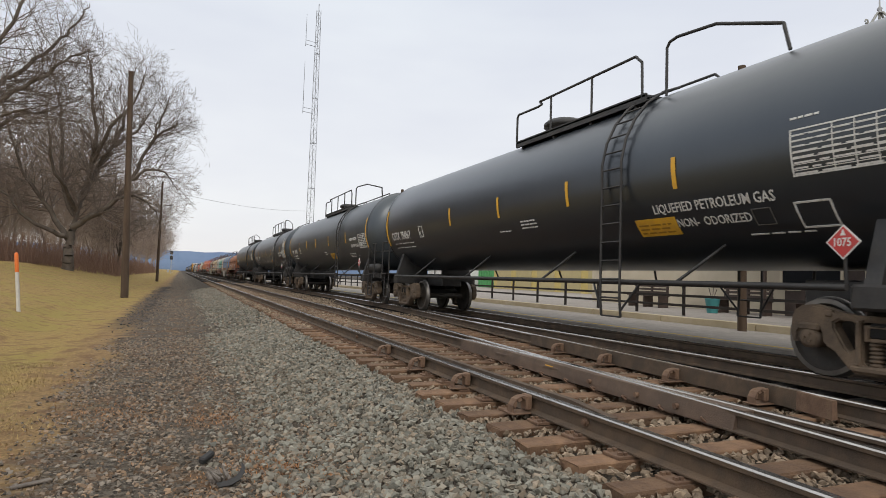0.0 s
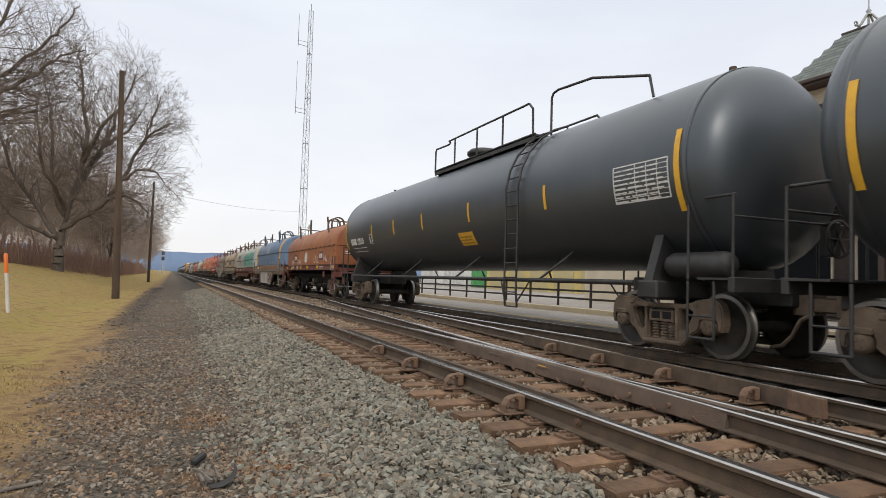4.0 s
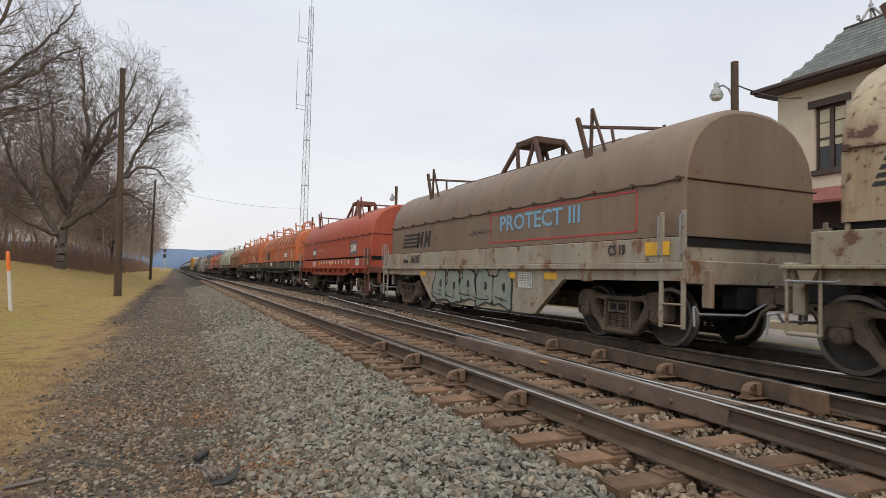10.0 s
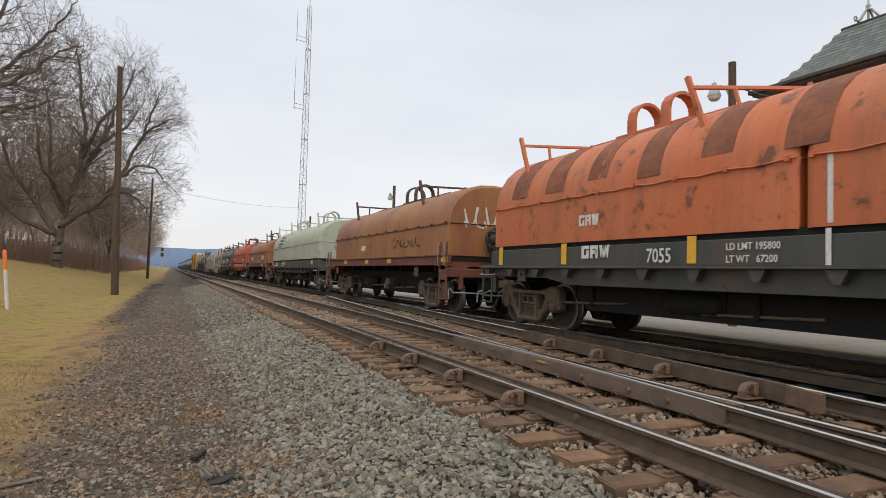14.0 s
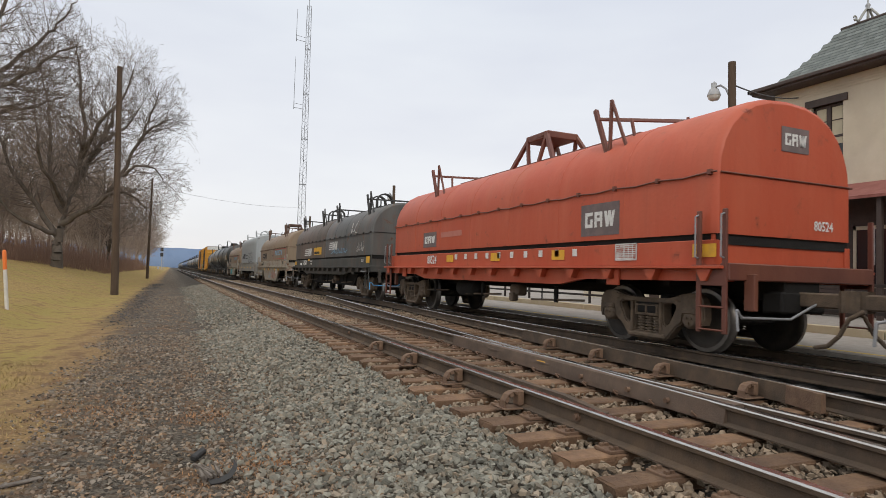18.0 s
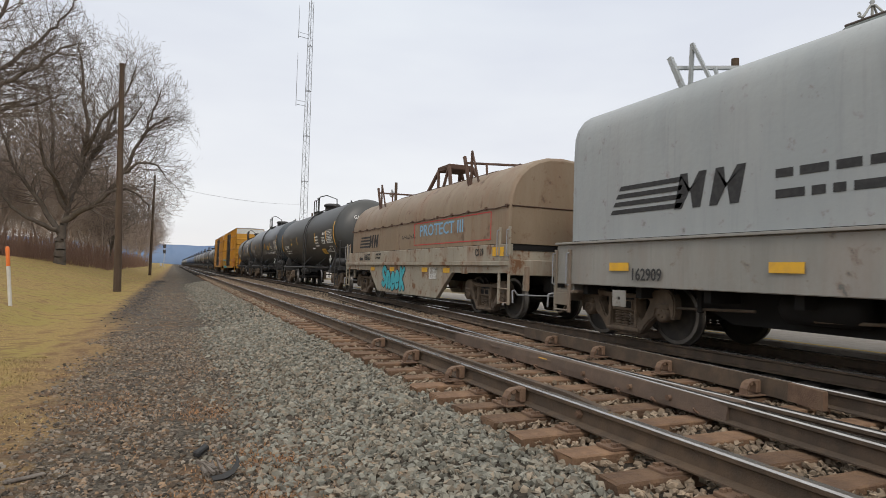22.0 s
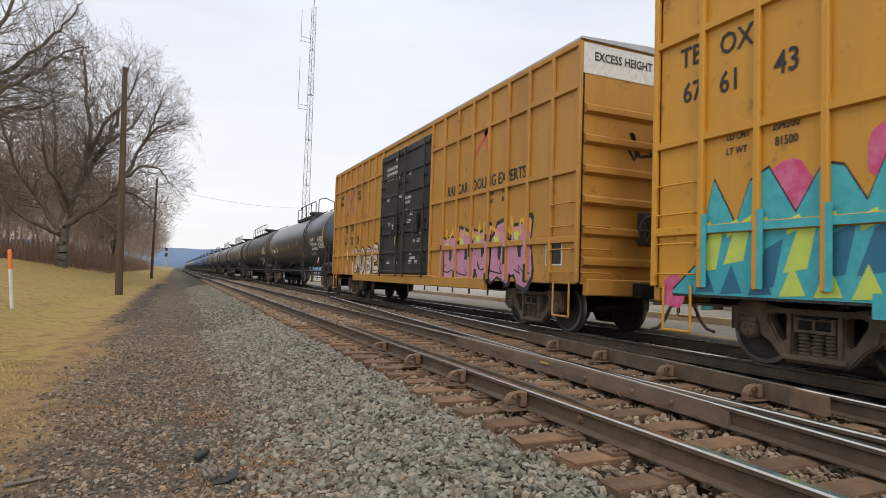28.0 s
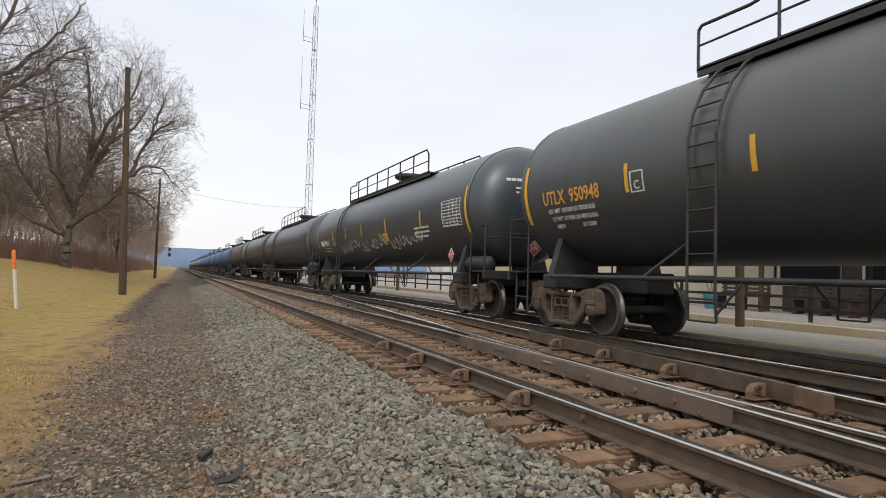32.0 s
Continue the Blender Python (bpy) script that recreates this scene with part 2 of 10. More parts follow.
# ---- mesh building ----
class Build:
    """Collects plain pieces of one mesh."""

    def __init__(self):
        self.v, self.f, self.smooth, self.slot = [], [], [], []

    def add(self, verts, faces, smooth=False, slot=0):
        o = len(self.v)
        self.v += [tuple(p) for p in verts]
        self.f += [tuple(i + o for i in q) for q in faces]
        self.smooth += [smooth] * len(faces)
        self.slot += [slot] * len(faces)
        return self

    def box(self, x0, x1, y0, y1, z0, z1, c=0.0, slot=0):
        if c <= 0:
            v = [(x, y, z) for x in (x0, x1) for y in (y0, y1) for z in (z0, z1)]
            return self.add(v, [(0, 1, 3, 2), (4, 6, 7, 5), (0, 4, 5, 1), (2, 3, 7, 6), (0, 2, 6, 4), (1, 5, 7, 3)], slot=slot)
        bm = bmesh.new()
        bmesh.ops.create_cube(bm, size=1, matrix=Matrix.Translation(((x0 + x1) / 2, (y0 + y1) / 2, (z0 + z1) / 2)) @ Matrix.Diagonal((x1 - x0, y1 - y0, z1 - z0, 1)))
        bmesh.ops.bevel(bm, geom=bm.edges[:], offset=c, segments=1, affect="EDGES")
        bm.verts.index_update()
        self.add([v.co[:] for v in bm.verts], [[v.index for v in f.verts] for f in bm.faces], slot=slot)
        bm.free()
        return self

    def rod(self, a, b, r, n=6, r2=None, slot=0, cap=True):
        a, b = Vector(a), Vector(b)
        d = (b - a)
        if d.length < 1e-6:
            return self
        d.normalize()
        u = d.orthogonal().normalized()
        w = d.cross(u)
        r2 = r if r2 is None else r2
        v = []
        for p, q in ((a, r), (b, r2)):
            for i in range(n):
                t = 2 * math.pi * i / n
                v.append(p + (u * math.cos(t) + w * math.sin(t)) * q)
        f = [(i, (i + 1) % n, n + (i + 1) % n, n + i) for i in range(n)]
        self.add(v, f, n > 4, slot)
        if cap:
            self.add(v, [tuple(range(n - 1, -1, -1)), tuple(range(n, 2 * n))], False, slot)
        return self

    def path(self, pts, r, n=6, slot=0):
        for a, b in zip(pts, pts[1:]):
            self.rod(a, b, r, n, slot=slot)
        return self

    def lathe(self, profile, axis, centre=(0, 0, 0), n=24, slot=0, smooth=True):
        """Turns (along, radius) points round the x or y axis."""
        v, f = [], []
        for a, r in profile:
            for i in range(n):
                t = 2 * math.pi * i / n
                c, s = r * math.cos(t), r * math.sin(t)
                p = (a, c, s) if axis == "x" else (c, a, s) if axis == "y" else (c, s, a)
                v.append((p[0] + centre[0], p[1] + centre[1], p[2] + centre[2]))
        for k in range(len(profile) - 1):
            for i in range(n):
                j = (i + 1) % n
                f.append((k * n + i, k * n + j, (k + 1) * n + j, (k + 1) * n + i))
        return self.add(v, f, smooth, slot)

    def prism(self, outline, x0, x1, plane="yz", slot=0, smooth=False):
        """Extrudes an outline given in the plane along the third axis."""
        n = len(outline)
        put = {"yz": lambda a, b, c: (c, a, b), "xz": lambda a, b, c: (a, c, b), "xy": lambda a, b, c: (a, b, c)}[plane]
        v = [put(a, b, c) for c in (x0, x1) for a, b in outline]
        self.add(v, [(i, (i + 1) % n, n + (i + 1) % n, n + i) for i in range(n)], smooth, slot)
        return self.add(v, [tuple(range(n - 1, -1, -1)), tuple(range(n, 2 * n))], False, slot)

    def strip(self, pts, w, x0, x1, slot=0):
        """A bent flat bar in the yz plane."""
        for (a, b), (c, d) in zip(pts, pts[1:]):
            k = math.hypot(c - a, d - b)
            e, g = (c - a) / k, (d - b) / k
            h = w / 2
            a2, b2, c2, d2 = a - e * h * 0.7, b - g * h * 0.7, c + e * h * 0.7, d + g * h * 0.7
            self.prism([(a2 - g * h, b2 + e * h), (a2 + g * h, b2 - e * h), (c2 + g * h, d2 - e * h), (c2 - g * h, d2 + e * h)], x0, x1, "yz", slot)
        return self

    def mesh(self, name, *materials):
        me = bpy.data.meshes.new(name)
        me.from_pydata(self.v, [], self.f)
        me.polygons.foreach_set("use_smooth", self.smooth)
        me.polygons.foreach_set("material_index", self.slot)
        for m in materials:
            me.materials.append(m)
        bm = bmesh.new()
        bm.from_mesh(me)
        bmesh.ops.recalc_face_normals(bm, faces=bm.faces[:])
        bm.to_mesh(me)
        bm.free()
        me.update()
        return me


def part(name, data, material, parent, label="", at=None, turn=None):
    """Links a built mesh as ONE object under a thing or a part."""
    mats = material if isinstance(material, (list, tuple)) else (material,)
    me = data.mesh(name, *mats) if isinstance(data, Build) else data
    ob = new(name, me)
    ob.parent = parent
    m = Matrix.Identity(4)
    if turn is not None:
        m = turn
    if at is not None:
        m = Matrix.Translation(at) @ m
    ob.matrix_basis = m
    if label:
        tagged(ob, label)
    return ob


def thing(name, data, material, label, category, at=(0, 0, 0), group="", kind=""):
    mats = material if isinstance(material, (list, tuple)) else (material,)
    me = data.mesh(name, *mats) if isinstance(data, Build) else data
    ob = new(name, me)
    ob.location = at
    return tagged(ob, label, category, group, kind)


def joined(name, chunks, material, facets=False):
    """One mesh from many (verts, faces) arrays whose faces all have one number of corners."""
    vs, fs, o = [], [], 0
    for v, f in chunks:
        vs.append(v)
        fs.append(f + o)
        o += len(v)
    v, f = np.concatenate(vs), np.concatenate(fs)
    me = bpy.data.meshes.new(name)
    k = f.shape[1]
    me.vertices.add(len(v))
    me.vertices.foreach_set("co", v.astype(np.float32).ravel())
    me.loops.add(f.size)
    me.loops.foreach_set("vertex_index", f.astype(np.int32).ravel())
    me.polygons.add(len(f))
    me.polygons.foreach_set("loop_start", np.arange(0, f.size, k, dtype=np.int32))
    me.polygons.foreach_set("loop_total", np.full(len(f), k, dtype=np.int32))
    me.update(calc_edges=True)
    me.validate()
    if facets:
        me.shade_flat()
    me.materials.append(material)
    return me


# ---- ground ----
R1, R2, T1, T2 = 3.03, 4.53, 7.25, 8.75
LEAD = 0.085


def lead(y):
    """Where the crossover's near rail lies; its far rail lies 1.5 m further."""
    return 4.28 + LEAD * (y - 3.33)


def soft(a, b, x):
    t = min(1.0, max(0.0, (x - a) / (b - a)))
    return t * t * (3 - 2 * t)


def ground_z(x, y):
    z = -0.55 + 0.27 * soft(0.75, 2.55, x)
    if x < -2.6:
        z += 0.2 * (min(-2.6 - x, 9.0)) * soft(0, 1.5, -2.6 - x) + 0.03 * max(0.0, min(-11.6 - x, 40.0))
    return z + 0.025 * noise.noise((x * 0.9, y * 0.9, 0)) * (1 if x < 0.5 else 0.3)


def ground_material():
    m = bpy.data.materials.new("grass_and_gravel")
    m.use_nodes = True
    n, l = m.node_tree.nodes, m.node_tree.links
    b = n["Principled BSDF"]
    b.inputs["Roughness"].default_value, b.inputs["Specular IOR Level"].default_value = 0.95, 0.2
    tc = n.new("ShaderNodeTexCoord")
    sep = n.new("ShaderNodeSeparateXYZ")
    l.new(tc.outputs["Object"], sep.inputs[0])

    def nz(scale, detail=6.0, rough=0.6):
        t = n.new("ShaderNodeTexNoise")
        t.inputs["Scale"].default_value, t.inputs["Detail"].default_value, t.inputs["Roughness"].default_value = scale, detail, rough
        l.new(tc.outputs["Object"], t.inputs["Vector"])
        return t.outputs["Fac"]

    def calc(op, a, c):
        t = n.new("ShaderNodeMath")
        t.operation = op
        for i, k in enumerate((a, c)):
            if isinstance(k, (int, float)):
                t.inputs[i].default_value = k
            else:
                l.new(k, t.inputs[i])
        return t.outputs[0]

    def rng(v, a, c, lo=0.0, hi=1.0):
        t = n.new("ShaderNodeMapRange")
        t.interpolation_type = "SMOOTHSTEP"
        for k, q in zip(("From Min", "From Max", "To Min", "To Max"), (a, c, lo, hi)):
            t.inputs[k].default_value = q
        l.new(v, t.inputs["Value"])
        return t.outputs[0]

    def mix(f, a, c):
        t = n.new("ShaderNodeMix")
        t.data_type = "RGBA"
        for k, q in (("Factor", f), ("A", a), ("B", c)):
            if isinstance(q, tuple):
                t.inputs[k].default_value = (*q, 1)
            elif isinstance(q, float):
                t.inputs[k].default_value = q
            else:
                l.new(q, t.inputs[k])
        return t.outputs["Result"]

    fine, mid, big, grit = nz(28.0, 9.0, 0.7), nz(3.0), nz(0.45), nz(95.0, 4.0, 0.7)
    gravel = mix(rng(fine, 0.38, 0.62), (0.028, 0.023, 0.019), (0.15, 0.128, 0.10))
    gravel = mix(rng(grit, 0.55, 0.72, 0.0, 0.7), gravel, (0.33, 0.30, 0.26))
    gravel = mix(rng(mid, 0.45, 0.7, 0.0, 0.6), gravel, (0.115, 0.085, 0.06))
    gravel = mix(rng(big, 0.5, 0.68, 0.0, 0.45), gravel, (0.066, 0.06, 0.053))
    straw = mix(rng(fine, 0.3, 0.7), (0.14, 0.088, 0.042), (0.36, 0.238, 0.112))
    grass = mix(rng(mid, 0.35, 0.65), (0.315, 0.222, 0.080), (0.41, 0.275, 0.108))
    grass = mix(rng(fine, 0.30, 0.62), (0.17, 0.120, 0.045), grass)
    grass = mix(rng(grit, 0.5, 0.7, 0.0, 0.45), grass, (0.47, 0.335, 0.15))
    grass = mix(rng(mid, 0.50, 0.66, 0.0, 0.55), grass, (0.27, 0.175, 0.07))
    grass = mix(rng(big, 0.44, 0.58, 0.0, 0.65), grass, (0.28, 0.225, 0.066))
    wob = calc("ADD", calc("MULTIPLY", calc("SUBTRACT", mid, 0.5), 2.0), calc("MULTIPLY", calc("SUBTRACT", fine, 0.5), 1.2))
    wob = calc("ADD", wob, calc("MULTIPLY", calc("SUBTRACT", big, 0.5), 1.4))
    edge = calc("ADD", sep.outputs["X"], wob)
    col = mix(rng(edge, -2.2, -1.5), grass, straw)
    col = mix(rng(edge, -1.35, -0.75), col, gravel)
    ditch = calc("MULTIPLY", rng(calc("ABSOLUTE", calc("ADD", calc("ADD", sep.outputs["X"], calc("MULTIPLY", wob, 0.45)), 1.30), 0.0), 0.60, 0.20), calc("MULTIPLY", rng(sep.outputs["Y"], 16.0, 20.0), rng(sep.outputs["Y"], 75.0, 45.0)))
    ditch = calc("MULTIPLY", ditch, rng(fine, 0.36, 0.52))
    col = mix(calc("MULTIPLY", ditch, 0.7), col, (0.040, 0.040, 0.042))
    # worn brown patches of dead weeds in the gravel
    brown = calc("MULTIPLY", rng(mid, 0.5, 0.62), rng(edge, 1.3, 0.2))
    col = mix(calc("MULTIPLY", brown, 0.6), col, (0.16, 0.09, 0.048))
    col = mix(rng(edge, 0.9, 1.8, 0.0, 0.75), col, (0.05, 0.042, 0.034))
    # bed under the far track: the train's shade painted in as near-black
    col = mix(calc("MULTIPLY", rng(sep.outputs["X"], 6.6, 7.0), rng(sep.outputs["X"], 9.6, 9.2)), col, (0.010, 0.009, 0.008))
    l.new(col, b.inputs["Base Color"])
    bp = n.new("ShaderNodeBump")
    bp.inputs["Strength"].default_value, bp.inputs["Distance"].default_value = 0.9, 0.03
    l.new(fine, bp.inputs["Height"])
    l.new(bp.outputs[0], b.inputs["Normal"])
    return m


def ground():
    xs = [-3000, -800, -300, -120, -60, -40, -30, -22, -16] + list(np.arange(-13, -4, 0.75)) + list(np.arange(-4, 3.2, 0.16)) + [3.5, 4, 5, 6, 7, 8, 9, 9.8, 12, 30, 100, 500, 3000]
    ys = [-200, -60, -20, -6, 0] + list(np.arange(1, 14, 0.2)) + list(np.arange(14, 40, 0.8)) + list(np.arange(40, 120, 5)) + [140, 180, 250, 400, 700, 1500, 3500]
    v = [(x, y, ground_z(x, y) if -60 < x else ground_z(-60, y)) for y in ys for x in xs]
    n = len(xs)
    f = [(j * n + i, j * n + i + 1, (j + 1) * n + i + 1, (j + 1) * n + i) for j in range(len(ys) - 1) for i in range(n - 1)]
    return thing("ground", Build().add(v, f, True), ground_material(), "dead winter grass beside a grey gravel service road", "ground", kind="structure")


ground()


def shard(seed):
    """A broken angular stone, as arrays of triangles."""
    rnd = random.Random(seed)
    bm = bmesh.new()
    for _ in range(8):
        p = Vector((rnd.gauss(0, 1), rnd.gauss(0, 1), rnd.gauss(0, 1))).normalized()
        bm.verts.new((p.x * rnd.uniform(0.9, 1.3), p.y * rnd.uniform(0.7, 1.0), p.z * rnd.uniform(0.6, 0.95)))
    res = bmesh.ops.convex_hull(bm, input=bm.verts)
    bmesh.ops.delete(bm, geom=list({q for q in res["geom_interior"] if isinstance(q, bmesh.types.BMVert)}), context="VERTS")
    bmesh.ops.triangulate(bm, faces=bm.faces)
    bm.verts.index_update()
    v = np.array([p.co[:] for p in bm.verts])
    f = np.array([[p.index for p in q.verts] for q in bm.faces])
    bm.free()
    return v, f


def stones():
    """Coarse track ballast: loose angular stones beside and between the ties."""
    kinds = [shard(i) for i in range(18)]
    rnd = np.random.RandomState(4)

    def scatter(name, count, area, size, material, label, lift=0.0, keep=None):
        x, y = area(rnd, count)
        if keep:
            ok = np.array([keep(p, q) for p, q in zip(x, y)])
            x, y = x[ok], y[ok]
        m = len(x)
        z = np.array([ground_z(p, q) for p, q in zip(x, y)]) + lift + size * rnd.uniform(0.0, 0.55, m)
        which, a, t = rnd.randint(len(kinds), size=m), rnd.uniform(0, 6.283, m), rnd.uniform(-0.6, 0.6, m)
        s = size * rnd.uniform(0.55, 1.4, m)
        chunks = []
        for k, (v, f) in enumerate(kinds):
            i = which == k
            ca, sa, ct, st = (q[i][:, None] for q in (np.cos(a), np.sin(a), np.cos(t), np.sin(t)))
            p = v[None] * s[i][:, None, None]
            px, py, pz = p[:, :, 0], p[:, :, 1] * ct - p[:, :, 2] * st, p[:, :, 1] * st + p[:, :, 2] * ct
            p = np.stack([px * ca - py * sa + x[i][:, None], px * sa + py * ca + y[i][:, None], pz + z[i][:, None]], 2)
            n = len(p)
            chunks.append((p.reshape(-1, 3), (f[None] + len(v) * np.arange(n)[:, None, None]).reshape(-1, 3)))
        return tagged(new(name, joined(name, chunks, material, True)), label, "ballast", kind="stuff")

    def band(x0, x1, y0, y1, power=1.0):
        return lambda r, k: (r.uniform(x0, x1, k), y0 + (y1 - y0) * r.uniform(size=k) ** power)

    def loose(x, y):
        """The shoulder's stones thin out towards the road."""
        return (x * 7919 + y * 104729) % 1 < soft(0.3, 1.5, x + 0.5 * noise.noise((x * 2, y * 1.3, 3)))

    def rough(x, y):
        n = 0.8 * noise.noise((x * 1.4, y * 1.0, 8))
        return (x * 7919 + y * 104729) % 1 < soft(-1.6, -0.6, x + n) * (1.05 - 0.5 * soft(0.8, 1.5, x)) * (1.0 if noise.noise((x * 2.1, y * 1.7, 5)) > -0.22 else 0.35)

    def thin(x, y):
        return (x * 7919 + y * 104729) % 1 < soft(0.5, 1.5, x)

    scatter("ballast_shoulder", 27000, band(0.2, 2.62, 1.2, 16.2, 1.6), 0.032, M["stone"], "grey angular ballast stones on the track shoulder", keep=loose)
    scatter("ballast_shoulder", 9000, band(0.6, 2.7, 12, 52, 1.3), 0.043, M["stone"], "grey ballast shoulder further along the track", keep=thin)
    scatter("gravel", 32000, band(-1.5, 1.6, 1.4, 15.4, 1.5), 0.0225, M["road_stone"], "worn brown-grey stones pressed into the service road", lift=-0.006, keep=rough)
    scatter("gravel", 14000, band(-1.5, 1.6, 1.4, 11.0, 1.5), 0.009, M["road_stone"], "small gravel on the service road", keep=rough)
    scatter("gravel", 8000, band(-1.0, 1.4, 11, 36, 1.2), 0.026, M["road_stone"], "worn stones further along the service road", lift=-0.014, keep=rough)
    scatter("cinders", 3600, lambda r, k: (-1.12 + 0.27 * r.normal(size=k), 16.5 + 45 * r.uniform(size=k) ** 1.2), 0.026, M["cinder"], "black cinders along the edge of the road", lift=-0.008, keep=lambda x, y: (x * 7919 + y * 104729) % 1 < soft(16, 22, y))
    scatter("ballast_shoulder", 2500, band(0.6, 2.62, -9, 1.4), 0.036, M["stone"], "grey ballast stones beside the standing point", keep=loose)
    scatter("gravel", 3500, band(-1.5, 1.5, -9, 1.6), 0.024, M["road_stone"], "worn stones of the service road", lift=-0.008, keep=rough)
    scatter("ballast_bed", 4500, band(2.5, 6.95, -9, 1.2), 0.036, M["stone_brown"], "rust-stained ballast between the near ties", lift=0.03)
    scatter("ballast_bed", 21000, band(2.5, 6.95, 1.0, 20, 1.5), 0.029, M["stone_brown"], "rust-stained ballast between the ties", lift=0.035)
    scatter("ballast_bed", 13000, band(2.5, 6.95, 14, 70, 1.3), 0.044, M["stone_brown"], "rust-stained ballast further along the tracks", lift=0.055)


stones()


def blades(name, count, area, length, material, label, density, width=0.0032):
    """Short dead blades that lie and lean on the ground."""
    rnd = np.random.RandomState(12)
    x, y = area(rnd, count)
    d = np.array([density(p, q) for p, q in zip(x, y)])
    keep = rnd.uniform(size=count) < d
    x, y = x[keep], y[keep]
    k = len(x)
    z = np.array([ground_z(p, q) for p, q in zip(x, y)])
    a, tilt, L = rnd.uniform(0, 2 * math.pi, k), rnd.uniform(0.15, 1.0, k), length * rnd.uniform(0.5, 1.3, k)
    w = width * rnd.uniform(0.6, 1.5, k)
    dx, dy = np.cos(a), np.sin(a)
    foot = np.stack([x, y, z - 0.004], 1)
    side = np.stack([-dy * w, dx * w, 0 * w], 1)
    mid = foot + np.stack([dx * np.cos(tilt) * L * 0.5, dy * np.cos(tilt) * L * 0.5, np.sin(tilt) * L * 0.55], 1)
    tip = foot + np.stack([dx * np.cos(tilt) * L, dy * np.cos(tilt) * L, np.sin(tilt) * L * 0.75], 1)
    v = np.stack([foot - side, foot + side, mid + side * 0.7, mid - side * 0.7, tip + side * 0.15, tip - side * 0.15], 1).reshape(-1, 3)
    f = np.array([[0, 1, 2, 3], [3, 2, 4, 5]])[None] + 6 * np.arange(k)[:, None, None]
    return tagged(new(name, joined(name, [(v, f.reshape(-1, 4))], material)), label, "grass", kind="stuff")


def lawn(x, y):
    n = 0.5 * noise.noise((x * 1.6, y * 1.6, 2)) + 0.7 * noise.noise((x * 0.5, y * 0.5, 6))
    return (1 - soft(-1.9, -1.1, x + n)) * (0.55 + 0.6 * noise.noise((x * 2.6, y * 2.6, 4)))


def weeds(x, y):
    return max(0.0, 2.8 * noise.noise((x * 1.7 + 7, y * 1.4, 9)) - 0.62)


blades("dead_grass", 130000, lambda r, k: (-1.0 - 3.2 * r.uniform(size=k), 2.2 + 9.5 * r.uniform(size=k) ** 1.3), 0.055, M["blade"], "matted straw-coloured dead winter grass", lawn)
blades("dead_weeds", 34000, lambda r, k: (-1.4 + 2.9 * r.uniform(size=k), 1.6 + 9 * r.uniform(size=k) ** 1.4), 0.045, M["weed"], "dry reddish brown weeds in the gravel", weeds, 0.0035)

for wx, wy, wr, wn_ in ((0.78, 5.15, 0.17, 1500), (0.42, 7.1, 0.22, 900), (0.1, 4.3, 0.16, 700), (0.72, 4.2, 0.15, 700), (-0.7, 7.6, 0.3, 900)):
    blades("dead_weeds", wn_, lambda r, k: (wx + wr * r.normal(size=k), wy + 1.3 * wr * r.normal(size=k)), 0.05, M["weed"], "clump of dry reddish brown leaf litter and weeds", lambda x, y: 1.0, 0.004)

# ---- tracks ----
def rail_outline(x=0.0, lift=0.0):
    return [(x + a, lift + b) for a, b in ((-0.075, -0.172), (0.075, -0.172), (0.075, -0.16), (0.012, -0.142), (0.010, -0.05), (0.036, -0.036), (0.037, -0.012), (0.028, -0.001), (-0.028, -0.001), (-0.037, -0.012), (-0.036, -0.036), (-0.010, -0.05), (-0.012, -0.142), (-0.075, -0.16))]


def rail(parent, a, b, name="rail", label=""):
    """A rail from a to b, with its bright running strip."""
    a, b = Vector((*a, 0)), Vector((*b, 0))
    d = b - a
    prof = rail_outline()
    s = Vector((d.y, -d.x, 0)).normalized()
    v = []
    for p in (a, b):
        v += [p + s * x + Vector((0, 0, z)) for x, z in prof]
    n = len(prof)
    bd = Build().add(v, [(i, (i + 1) % n, n + (i + 1) % n, n + i) for i in range(n)] + [tuple(range(n)), tuple(range(2 * n - 1, n - 1, -1))])
    ob = part(name, bd, M["rail_side"], parent, label)
    top = Build()
    top.add([a - s * 0.029, a + s * 0.029, b + s * 0.029, b - s * 0.029], [(0, 1, 2, 3)])
    for q in (-1, 1):
        top.add([a + s * 0.029 * q, a + s * 0.0375 * q + Vector((0, 0, -0.012)), b + s * 0.0375 * q + Vector((0, 0, -0.012)), b + s * 0.029 * q], [(0, 1, 2, 3)])
    part("running_strip", top, M["rail_head"], ob, "bright worn running surface", at=(0, 0, 0.003))
    return ob


